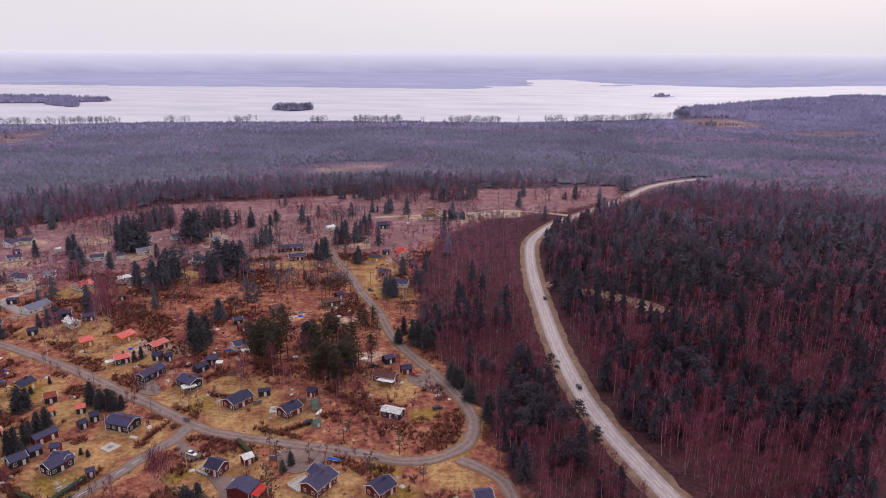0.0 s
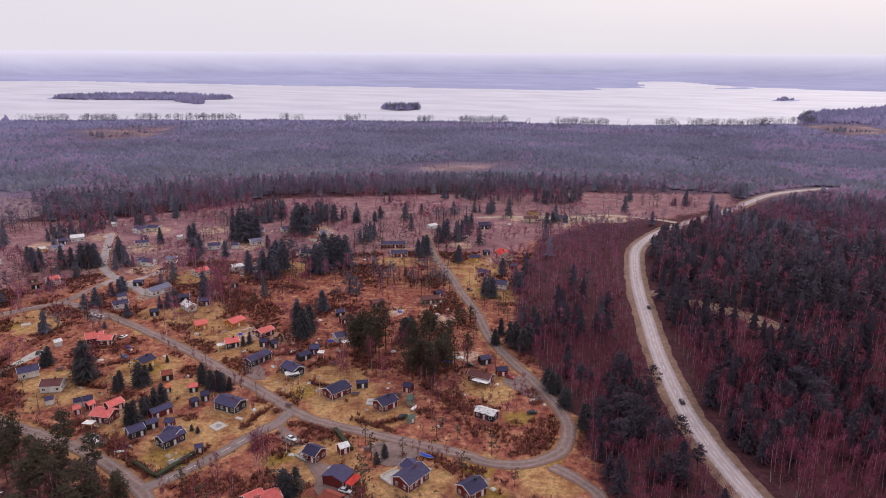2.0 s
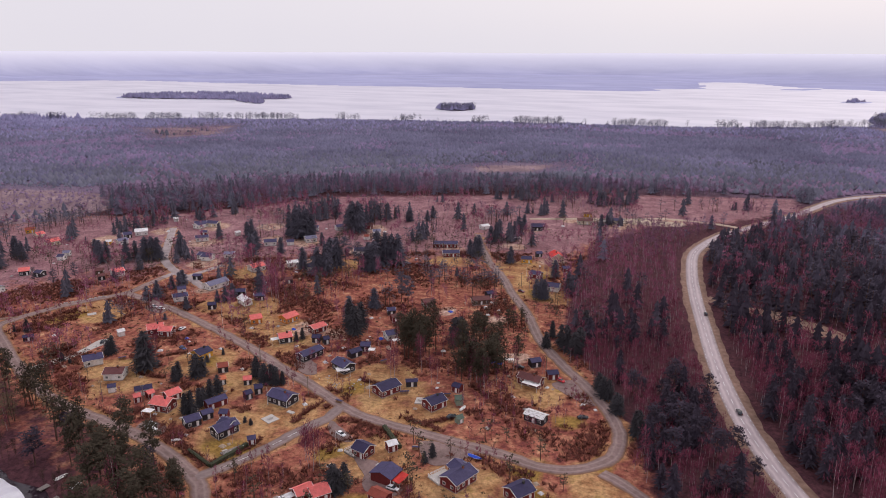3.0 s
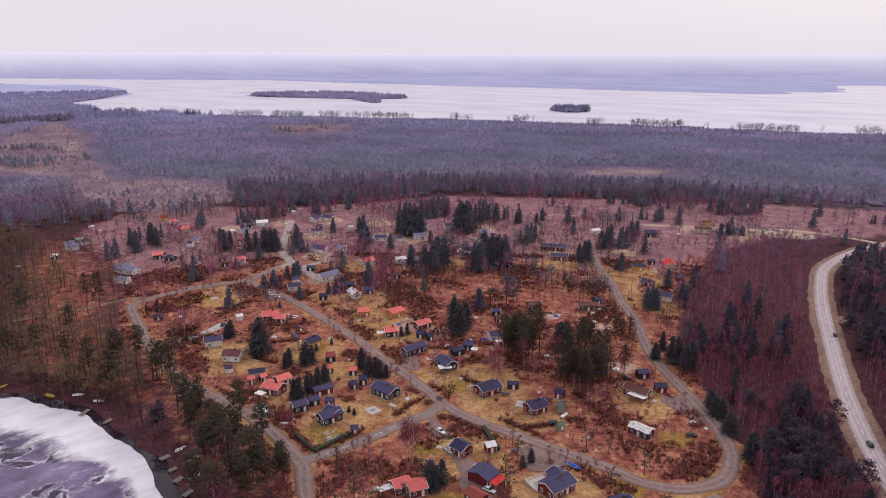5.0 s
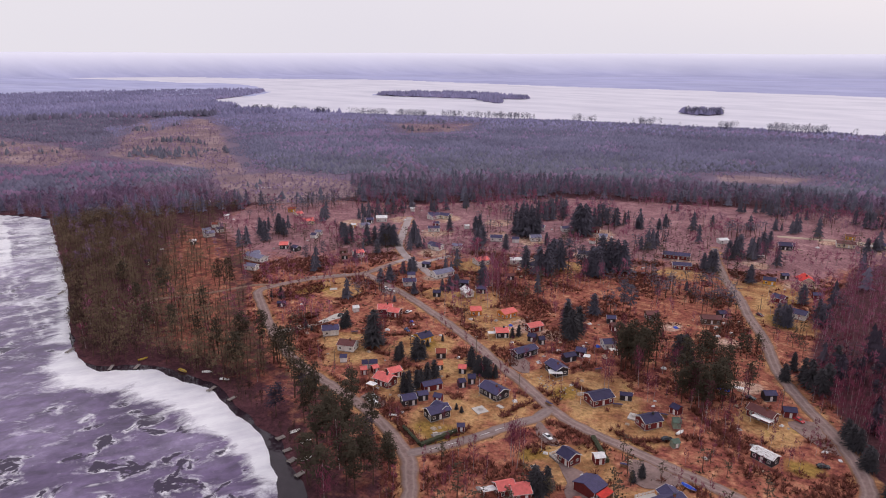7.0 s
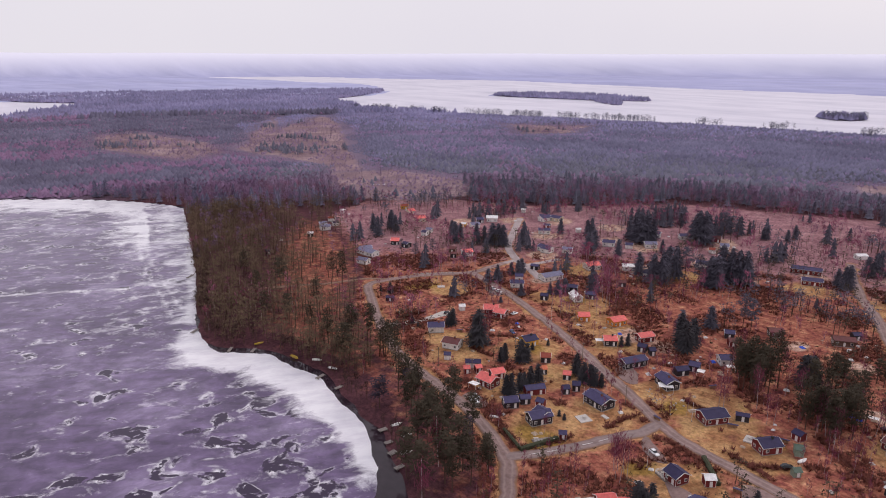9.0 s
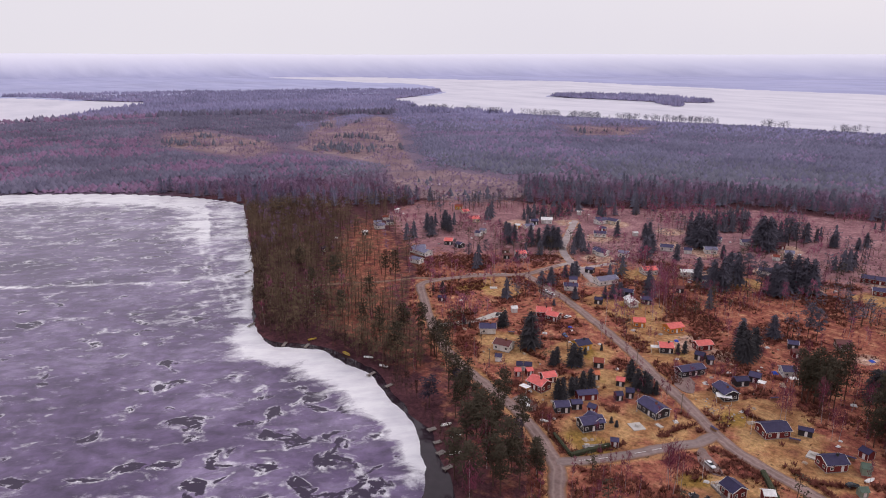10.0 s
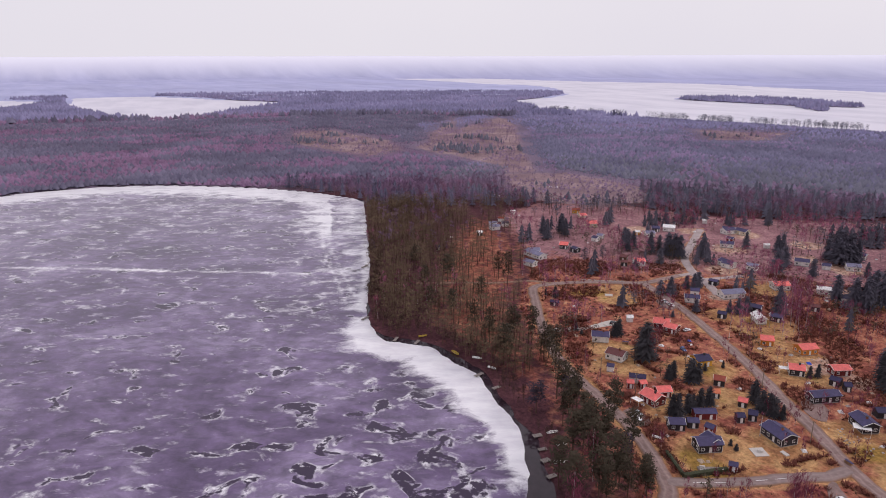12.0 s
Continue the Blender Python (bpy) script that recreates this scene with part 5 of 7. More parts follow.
        share("pane", PANE_MESH, f, Matrix.Identity(4))

    def door(px, py, rz):
        d = share("door", DOOR_MESH, root, local @ pose(px, py, base, 0, 0, rz))
        share("door_handle", HANDLE_MESH, d, Matrix.Identity(4))

    if kind in ("house", "cabin"):
        n = max(1, int(hl * 2 / 2.6))
        for s in (-1, 1):
            for i in range(n):
                px = -hl + (i + 0.5) * 2 * hl / n
                if s < 0 and i == n // 2:
                    door(px, s * (hw + 0.03), 0)
                else:
                    window(px, s * (hw + 0.03), 0)
        m = 2 if hw > 2.6 else 1
        for s in (-1, 1):
            for i in range(m):
                window(s * (hl + 0.03), -hw + (i + 0.5) * 2 * hw / m, 90)
    elif kind == "garage":
        n = max(1, int(hl * 2 / 3.0))
        for i in range(n):
            door(-hl + (i + 0.5) * 2 * hl / n, -(hw + 0.03), 0)
        window(hl + 0.03, 0, 90)
    elif kind == "shed":
        door(0.2, -(hw + 0.03), 0)
    if "c" in extra:
        cx = length * 0.16
        bm = bmesh.new()
        box(bm, cx - 0.35, cx + 0.35, -0.7, -0.1, wall_h + rise * 0.6, wall_h + rise + 0.9)
        ch = part("chimney", bm, CHIMNEY if roof in ("navy", "salmon") else CHIMNEY_BRICK, root)
        ch.matrix_basis = local
        bm = bmesh.new()
        box(bm, cx - 0.42, cx + 0.42, -0.77, -0.03, wall_h + rise + 0.902, wall_h + rise + 1.0)
        part("chimney_cap", bm, CHIMNEY, ch)
    return root


house(-133.4, 207.9, 62, 9.6, 6.4, 2.6, 1.8, "slate", "dark", "house", "w")
house(-133.4, 210.5, -18, 6.5, 5.5, 2.6, 1.6, "slate", "dark", "house", "p")
house(-148.1, 226.1, 57, 8.9, 4.6, 2.3, 1.2, "slate", "red", "garage")
house(-149.2, 210.7, 52, 6.4, 5.5, 2.3, 1.4, "slate", "dark", "cabin")
house(-146.4, 216.8, 50, 4.6, 4.1, 2.1, 1.1, "slate", "dark", "shed")
house(-139.7, 218.6, 10, 3.7, 3.7, 2.1, 1.2, "slate", "red", "shed")
house(-123.0, 235.7, -17, 11.4, 7.8, 2.5, 1.8, "slate", "dark", "house", "c")
house(-138.6, 235.1, 53, 3.4, 3.7, 2.1, 1.2, "navy", "dark", "shed")
house(-136.7, 240.6, 34, 3.7, 4.1, 2.3, 1.3, "navy", "dark", "shed")
house(-167.2, 219.1, -3, 8.8, 6.9, 2.6, 2, "salmon", "red", "house", "c")
house(-168.8, 227.0, 63, 6.5, 5.5, 2.4, 1.6, "salmon", "red", "house", "p")
house(-181.6, 221.9, 46, 3.2, 3.7, 2.1, 1.1, "salmon", "red", "shed")
house(-178.5, 226.0, 63, 3.2, 3.7, 2, 1, "salmon", "red", "shed")
house(-183.3, 228.4, 39, 7.2, 4.1, 2.2, 1.2, "navy", "white", "shed")
house(-204.6, 238.6, 17, 8.9, 7.4, 2.6, 1.8, "brown", "white", "house", "c")
house(-224.4, 248.3, 45, 8.7, 7.4, 2.6, 1.7, "slate", "white", "house", "c")
house(-218.9, 287.2, 37, 8.4, 7.4, 2.6, 2, "salmon", "red", "house", "c")
house(-211.7, 286.4, 12, 7.2, 6.4, 2.4, 1.7, "salmon", "red", "house", "p")
house(-233.7, 279.8, 53, 3.7, 3.7, 2, 1.1, "white", "white", "shed")
house(-274.1, 263.5, 35, 5.0, 3.7, 1.8, 0.8, "navy", "dark", "shed")
house(-179.1, 265.8, 69, 8.1, 7.4, 2.6, 1.7, "navy", "yellow", "house", "c")
house(-162.3, 255.9, 34, 5.0, 5.5, 2.3, 1.3, "rust", "dark", "cabin")
house(-156.1, 244.4, 44, 3.6, 4.1, 2.1, 1.2, "orange", "dark", "shed")
house(-145.1, 247.0, 25, 3.8, 4.1, 2.1, 1.2, "salmon", "dark", "shed")
house(-175.7, 311.7, 41, 6.6, 6.4, 2.5, 1.7, "salmon", "orange", "house")
house(-159.4, 317.9, 66, 9.2, 6.9, 2.5, 1.7, "salmon", "orange", "house")
house(-149.7, 293.0, 38, 7.0, 6.9, 2.4, 1.7, "salmon", "dark", "house", "c")
house(-138.9, 308.3, 59, 8.6, 6.0, 2.4, 1.4, "salmon", "red", "house")
house(-134.0, 296.5, 6, 4.5, 4.6, 2.2, 1.2, "navy", "dark", "shed")
house(-128.8, 295.4, 41, 3.2, 4.1, 2.2, 1.2, "navy", "dark", "shed")
house(-129.8, 278.3, 64, 12.8, 6.0, 2.4, 1.4, "slate", "dark", "house")
house(-109.5, 269.7, -33, 9.9, 6.9, 2.6, 1.8, "slate", "dark", "house", "c")
house(-109.9, 284.7, 55, 6.5, 4.6, 2.2, 1.2, "navy", "dark", "garage")
house(-107.0, 293.0, 10, 5.0, 5.5, 2.3, 1.4, "slate", "dark", "garage")
house(-84.0, 253.8, 54, 10.6, 7.8, 2.5, 1.8, "navy", "red", "house", "w")
house(-75.2, 261.9, 20, 5.3, 3.2, 2, 0.8, "navy", "dark", "shed")
house(-61.2, 246.3, 53, 8.7, 6.9, 2.5, 1.9, "navy", "red", "house", "c")
house(-54.7, 261.7, -20, 4.1, 4.1, 2.2, 1.2, "navy", "red", "shed")
house(-52.0, 251.2, 25, 3.4, 4.1, 2.2, 1.3, "green", "green", "gazebo")
house(-48.8, 236.7, 49, 3.2, 2.8, 1.6, 1.2, "green", "green", "shed")
house(-25.1, 275.8, -20, 11.1, 6.0, 2.4, 1.7, "brown", "red", "house", "c")
house(-16.5, 283.8, 20, 5.3, 4.6, 2.2, 1.2, "navy", "red", "shed")
house(-25.3, 294.3, 31, 5.4, 4.6, 2.3, 1.3, "slate", "dark", "shed")
house(-19.7, 245.0, -22, 8.7, 5.1, 2.3, 1.1, "rustwhite", "dark", "cabin")
house(-77.6, 206.7, -23, 6.5, 6.4, 2.5, 1.9, "navy", "red", "house")
house(-68.7, 212.0, 41, 4.1, 3.7, 2.3, 1.1, "white", "red", "shed")
house(-65.2, 194.7, 74, 7.4, 8.7, 2.5, 1.7, "slate", "red", "garage")
house(-40.9, 198.2, 60, 11.3, 7.8, 2.6, 2, "slate", "red", "house", "c")
house(-41.5, 202.5, -45, 6.5, 6.4, 2.6, 1.8, "slate", "red", "house", "p")
house(-88.2, 178.3, 50, 6.5, 5.5, 2.5, 1.8, "salmon", "red", "house")
house(-83.2, 179.5, 44, 6.6, 6.4, 2.5, 1.8, "salmon", "red", "house", "p")
house(-63.4, 182.8, -21, 6.9, 5.1, 2.3, 1.2, "rust", "red", "garage")
house(-20.1, 195.2, 48, 8.3, 7.4, 2.5, 2, "navy", "red", "house", "c")
house(-120.0, 203.7, 34, 3.2, 2.8, 2, 1, "slate", "red", "shed")
house(-197.6, 227.1, 35, 3.5, 3.7, 2, 1, "slate", "white", "shed")
house(13.3, 190.7, 11, 6.4, 6.4, 2.4, 1.6, "slate", "red", "cabin")
house(-47.6, 455.7, 7, 7.8, 6.4, 2.4, 1.6, "navy", "yellow", "house")
house(-28.2, 464.0, -71, 11.3, 9.2, 3.4, 3, "brightred", "cream", "house", "c")
house(-40.9, 472.3, 25, 4.6, 4.1, 2.2, 1.2, "slate", "dark", "shed")
house(-37.7, 424.1, -19, 7.6, 6.4, 2.4, 1.6, "slate", "red", "house")
house(-25.1, 402.3, -10, 8.2, 7.4, 2.5, 1.8, "slate", "white", "house")
house(-110.7, 480.6, 11, 18.5, 6.9, 2.5, 1.6, "slate", "red", "house")
house(-101.5, 457.8, 19, 12.3, 6.0, 2.5, 1.6, "slate", "red", "house")
house(-92.6, 358.2, 33, 7.2, 6.0, 2.4, 1.5, "brown", "brown", "house")
house(-64.2, 368.9, 25, 10.4, 6.0, 2.4, 1.6, "brown", "brown", "house")
house(-109.2, 341.0, 25, 5.0, 5.1, 2.3, 1.3, "slate", "dark", "cabin")
house(-104.6, 331.9, 37, 4.1, 4.6, 2.2, 1.3, "brown", "red", "shed")
house(-99.4, 308.6, 41, 6.5, 6.4, 2.5, 1.6, "slate", "white", "house")
house(-50.2, 548.7, 15, 9.7, 8.3, 2.6, 2, "navy", "dark", "house")
house(-266.3, 410.6, -11, 10.2, 6.9, 2.5, 1.6, "slate", "white", "house")
house(-227.1, 358.3, 67, 14.3, 8.3, 2.6, 1.8, "blue", "white", "house")
house(-234.6, 332.7, 40, 8.5, 6.0, 2.4, 1.5, "slate", "white", "house", "c")
house(-241.7, 344.8, 38, 5.3, 4.6, 2.2, 1.3, "slate", "white", "shed")
house(-195.1, 335.9, -35, 9.3, 5.5, 2.4, 1.7, "white", "white", "house")
house(-219.4, 395.7, 58, 10.1, 8.3, 2.5, 1.8, "salmon", "white", "house")
house(-200.3, 409.6, 35, 7.9, 6.4, 2.4, 1.2, "white", "white", "house")
house(-185.7, 404.8, 41, 5.0, 5.1, 2.3, 1.3, "slate", "white", "cabin")
house(-164.2, 448.9, 12, 12.3, 7.4, 2.6, 1.6, "slate", "white", "house")
house(-214.1, 470.6, 37, 8.9, 7.4, 2.5, 1.6, "blue", "white", "house")
house(-239.1, 454.4, 26, 9.5, 7.4, 2.5, 1.5, "slate", "white", "house")
house(-134.6, 440.6, 5, 5.0, 5.1, 2.3, 1.4, "blue", "white", "cabin")
house(-171.8, 502.4, 26, 6.5, 6.4, 2.4, 1.5, "blue", "white", "house")
house(-184.7, 518.9, 26, 7.9, 6.4, 2.4, 1.5, "brown", "red", "house")
house(-205.9, 509.8, 41, 7.3, 6.4, 2.4, 1.5, "slate", "white", "house")
house(-300.8, 364.1, 58, 7.6, 6.9, 2.5, 1.7, "salmon", "white", "house")
house(-305.2, 354.5, 41, 4.8, 4.6, 2.2, 1.2, "brown", "dark", "shed")
house(-359.8, 351.2, 38, 6.8, 7.4, 2.5, 1.8, "salmon", "dark", "house")
house(-396.8, 415.8, 62, 9.7, 8.3, 2.5, 2, "salmon", "cream", "house")
house(-354.3, 318.6, -4, 18.1, 7.4, 2.5, 1.6, "blue", "white", "house")
house(-340.7, 302.5, 10, 8.7, 5.5, 2.4, 1.4, "blue", "white", "cabin")
house(-351.5, 457.6, 38, 9.7, 9.2, 2.8, 1.6, "white", "white", "house")
house(-355.9, 446.7, 45, 6.5, 6.4, 2.4, 1.5, "slate", "dark", "house")
house(-321.1, 492.1, 38, 9.7, 7.4, 2.5, 1.6, "slate", "white", "house")
house(-311.3, 495.6, 1, 10.2, 7.4, 2.5, 1.6, "slate", "cream", "house")
house(-295.1, 452.5, 36, 9.8, 6.4, 2.4, 1.5, "slate", "white", "house")
house(-12.6, 579.0, 10, 13.4, 7.4, 2.5, 1.6, "brown", "cream", "house")
house(14.9, 586.0, -12, 9.6, 7.4, 2.5, 1.6, "slate", "cream", "house")
house(-49.2, 551.7, 12, 10.3, 7.4, 2.5, 1.6, "navy", "dark", "house")
house(-263.2, 408.8, 1, 7.7, 7.4, 2.5, 1.6, "slate", "white", "house")
house(-360.2, 323.5, 59, 6.5, 7.4, 2.5, 1.6, "blue", "white", "house")
house(-318.9, 488.9, 78, 11.2, 6.9, 2.5, 1.6, "slate", "white", "house")
house(-246.5, 369.6, 12, 5.6, 4.6, 2.2, 0.9, "slate", "dark", "garage")
house(-205.6, 349.1, 20, 7.0, 5.5, 2.3, 1.3, "slate", "dark", "cabin")
house(-209.5, 325.3, 22, 4.8, 4.6, 2.2, 1.1, "navy", "dark", "shed")
house(-314.0, 363.9, 27, 5.0, 5.5, 2.3, 1.3, "brown", "brown", "cabin")
house(-321.3, 425.9, 32, 5.0, 6.4, 2.3, 1.3, "slate", "dark", "cabin")
house(-361.4, 385.1, 12, 5.0, 5.5, 2.3, 1.3, "slate", "white", "cabin")
house(-347.9, 351.0, 0, 5.7, 5.5, 2.3, 1.3, "slate", "dark", "cabin")
house(-422.2, 431.0, 71, 6.5, 7.4, 2.4, 1.5, "salmon", "cream", "house")
house(-225.1, 458.8, 28, 5.7, 5.5, 2.3, 1.3, "slate", "white", "cabin")
house(-223.9, 503.7, 12, 5.0, 5.5, 2.3, 1.3, "slate", "white", "cabin")
house(-187.3, 377.0, 24, 5.1, 4.6, 2.2, 1.2, "brown", "dark", "shed")
house(-190.7, 345.3, 20, 6.3, 5.5, 2.3, 1.3, "slate", "dark", "cabin")
house(-61.1, 381.1, 38, 4.6, 4.6, 2.2, 1.2, "navy", "dark", "shed")
house(-92.1, 541.7, 42, 7.7, 5.5, 2.3, 1.2, "white", "white", "cabin")
house(-432.7, 343.0, 72, 8.3, 6.4, 2.4, 1.5, "blue", "white", "house")
house(-437.6, 357.8, 65, 5.8, 5.5, 2.3, 1.3, "slate", "white", "cabin")
house(-348.1, 430.3, 59, 7.8, 6.4, 2.4, 1.5, "blue", "white", "house")
house(-407.4, 271.6, 75, 3.2, 3.7, 2.1, 1, "navy", "dark", "shed")

house(-440.0, 441.0, 40, 7.0, 6.0, 2.4, 1.5, "rust", "yellow", "house")
house(-356.0, 426.0, 25, 4.6, 4.1, 2.2, 1.2, "white", "yellow", "cabin")
house(-365.0, 394.0, 20, 5.0, 4.6, 2.2, 1.2, "blue", "white", "cabin")
house(-351.0, 503.0, 30, 4.1, 3.7, 2.1, 1.0, "white", "white", "shed")
house(-303.0, 468.5, 15, 5.6, 4.6, 2.2, 1.2, "slate", "red", "cabin")
house(-277.0, 474.0, 50, 4.1, 3.7, 2.1, 1.0, "white", "white", "shed")
house(-252.0, 418.0, 20, 7.4, 5.5, 2.4, 1.4, "blue", "white", "cabin")
house(-198.5, 362.5, 15, 5.5, 5.0, 2.3, 1.2, "slate", "dark", "cabin")
house(-174.5, 487.0, 15, 5.0, 4.6, 2.2, 1.2, "rust", "white", "cabin")
house(-11.0, 606.0, 5, 7.0, 5.0, 2.3, 1.2, "brown", "yellow", "cabin")
house(-20.0, 441.5, 20, 5.5, 4.6, 2.3, 1.3, "slate", "red", "shed")
house(-443.5, 349.5, 60, 6.5, 5.5, 2.3, 1.3, "blue", "white", "cabin")
house(-452.5, 366.0, 30, 5.5, 5.0, 2.3, 1.2, "rust", "white", "cabin")
house(-424.5, 322.0, 50, 5.0, 4.6, 2.2, 1.2, "white", "dark", "shed")
house(-469.0, 392.0, 40, 4.6, 4.1, 2.2, 1.1, "white", "white", "shed")

# ---- single trees among the cottages ----
def tree_kind(kind, variant, mats):
    """Trunk and crown meshes of one tree of height 1."""
    v, f, mi = SHAPES[kind, 9][variant]
    out = []
    for k in (0, 1):
        sel = f[mi == k]
        used, inv = np.unique(sel, return_inverse=True)
        out.append(mesh_from(("trunk", "crown")[k], v[used], inv.reshape(-1, 3), [mats[k]]))
    return out


TREE_MESHES = {k: [tree_kind(k, i, SKIN[k]) for i in range(5)] for k in ("spruce", "pine", "birch")}
# copies for trees farther off, their crown colours paled as by haze
HAZY_TREE_MESHES = {k: [tree_kind(k, i, [BARK_BROWN, HAZY_NEEDLES] if k != "birch" else [BARK_PALE, HAZE_BELTS[1][0]]) for i in range(5)] for k in ("spruce", "pine", "birch")}
TREE_WORDS = {"spruce": ("spruce_tree", "dark green spruce standing among cottages"), "pine": ("pine_tree", "tall pine with bare lower trunk and dark crown"),
              "birch": ("birch_tree", "bare leafless birch with red-brown twigs")}
tree_rng = np.random.default_rng(77)


def grove(kind, rows):
    name, words = TREE_WORDS[kind]
    for x, y, h in rows:
        trunk, crown = (HAZY_TREE_MESHES if math.hypot(x, y) > 345 and y > 300 else TREE_MESHES)[kind][tree_rng.integers(0, 5)]
        root = tagged(new(name), words, "tree", "trees among the cottages")
        w = h * tree_rng.uniform(0.9, 1.2) * {"spruce": 1.35, "pine": 1.0, "birch": 1.05}[kind]
        z = float(ground_height(np.array([[x, y]], float))[0]) - 0.1
        root.matrix_basis = Matrix.LocRotScale((x, y, z), Euler((0, 0, tree_rng.uniform(0, 6.28))), (w, w, h))
        share("trunk", trunk, root, Matrix.Identity(4))
        share("crown", crown, root, Matrix.Identity(4))


grove("pine", [(-315, 262, 23), (-329, 266, 19), (-223, 213, 17), (-165, 194, 19), (-125, 166, 15), (-152, 176, 17), (-143, 162, 17), (-158, 171, 17), (-134, 163, 15), (-174, 176, 16), (-180, 187, 16), (-82, 290, 25), (-79, 291, 23), (-86, 288, 20), (-78, 297, 19), (-87, 300, 18), (-47, 270, 21), (-50, 274, 20), (-44, 276, 19), (-53, 277, 16), (-42, 283, 19), (-45, 269, 15), (-55, 271, 16), (-109, 360, 19), (-104, 357, 18), (-97, 384, 14), (-55, 316, 16), (-53, 318, 14), (-43, 333, 12), (-40, 331, 13)])
grove("pine", [(-37, 340, 11), (-212, 517, 19), (-164, 415, 22), (-153, 409, 21), (-183, 531, 22), (-175, 524, 22), (-174, 535, 19), (-205, 201, 16), (-320, 332, 13), (-337, 335, 12), (-318, 347, 13)])
grove("spruce", [(-394, 380, 17), (-385, 376, 15), (-386, 358, 17), (-399, 365, 16), (-330, 385, 17), (-329, 390, 15), (-340, 393, 15), (-315, 392, 17), (-313, 399, 14), (-304, 397, 18), (-300, 399, 18), (-297, 401, 17), (-294, 377, 11), (-296, 355, 8), (-254, 329, 9), (-249, 332, 12), (-247, 351, 11), (-251, 349, 9), (-248, 356, 11), (-223, 321, 8), (-225, 304, 4), (-283, 272, 8), (-290, 271, 4), (-223, 260, 10), (-224, 258, 8), (-196, 248, 20), (-199, 250, 16), (-240, 247, 5), (-235, 246, 3), (-177, 244, 9)])
grove("spruce", [(-177, 241, 8), (-170, 247, 12), (-168, 249, 10), (-174, 262, 4), (-144, 253, 11), (-138, 249, 10), (-135, 249, 10), (-133, 249, 9), (-130, 250, 7), (-156, 217, 10), (-154, 218, 11), (-154, 224, 9), (-154, 227, 8), (-154, 232, 9), (-153, 236, 9), (-127, 216, 3), (-130, 217, 3), (-80, 184, 11), (-77, 187, 10), (-78, 184, 9), (-55, 207, 5), (-53, 211, 6), (-229, 476, 24), (-225, 476, 26), (-221, 480, 24), (-218, 483, 20), (-237, 482, 16), (-195, 502, 21), (-192, 504, 27), (-188, 505, 27)])
grove("spruce", [(-189, 515, 22), (-239, 425, 17), (-243, 440, 15), (-284, 459, 14), (-265, 468, 14), (-267, 478, 13), (-221, 435, 13), (-201, 462, 11), (-178, 422, 19), (-171, 397, 22), (-169, 412, 23), (-176, 395, 20), (-189, 402, 17), (-148, 415, 20), (-145, 424, 26), (-140, 426, 24), (-136, 428, 23), (-132, 429, 23), (-143, 411, 22), (-147, 409, 18), (-198, 359, 16), (-194, 355, 14), (-208, 337, 10), (-207, 343, 10), (-212, 335, 8), (-123, 314, 18), (-118, 308, 17), (-118, 317, 16), (-129, 329, 14)])
grove("spruce", [(-121, 347, 13), (-171, 271, 4), (-144, 294, 6), (-142, 297, 7), (-84, 460, 16), (-82, 461, 17), (-89, 465, 12), (-76, 502, 17), (-80, 500, 14), (-75, 511, 17), (-62, 526, 17), (-64, 516, 15), (-60, 545, 14), (-58, 451, 13), (-31, 384, 14), (-29, 385, 13), (-34, 388, 12), (-16, 401, 14), (-14, 397, 13), (-12, 404, 11), (-66, 310, 15), (-64, 314, 14), (-62, 312, 12), (-22, 316, 9), (6, 271, 10), (4, 277, 9), (8, 269, 10), (11, 260, 9), (12, 258, 9), (19, 242, 12)])
grove("spruce", [(18, 243, 11), (-12, 315, 14), (-8, 310, 13), (-6, 314, 14), (-15, 320, 12), (-142, 568, 12), (-144, 556, 10), (-157, 550, 12), (-160, 550, 10), (1, 574, 11), (6, 577, 11), (-26, 426, 13), (-4, 340, 13), (-20, 329, 10)])
grove("birch", [(-311, 344, 12), (-300, 343, 13), (-196, 256, 17), (-194, 249, 15), (-91, 193, 17), (-93, 194, 16), (-90, 196, 16), (-95, 199, 16), (-92, 198, 15), (-96, 198, 14), (-103, 184, 11), (-108, 178, 10), (-83, 263, 17), (-85, 263, 17), (-67, 265, 14), (-65, 266, 14), (-51, 272, 17), (-48, 271, 17), (-182, 344, 23), (-176, 341, 23), (-180, 334, 22), (-177, 338, 21), (-177, 349, 19), (-53, 489, 19), (-49, 491, 20), (-59, 494, 18), (-93, 251, 10), (-101, 295, 11), (-135, 328, 12)])
grove("birch", [(-127, 314, 12), (-113, 312, 11), (-127, 435, 15), (-88, 350, 9), (-56, 365, 12), (-21, 287, 10), (-127, 202, 8), (-136, 228, 7), (20, 301, 14), (-6, 289, 11)])
grove("pine", [(-188, 189, 19), (-178, 187, 21), (-154, 171, 22), (-160, 185, 19), (-136, 164, 21), (-134, 154, 20), (-146, 148, 20), (-137, 146, 19), (-128, 169, 15), (-147, 184, 18), (-222, 209, 20), (-214, 209, 21), (-174, 179, 19), (-163, 176, 20), (-146, 164, 21), (-155, 163, 20), (-129, 152, 19), (-127, 159, 18), (-229, 191, 21), (-249, 198, 21), (-266, 201, 19), (-247, 211, 20), (-296, 228, 18), (-293, 206, 16), (-241, 218, 20), (-300, 197, 18), (-334, 214, 18), (-376, 233, 18), (-342, 236, 19)])
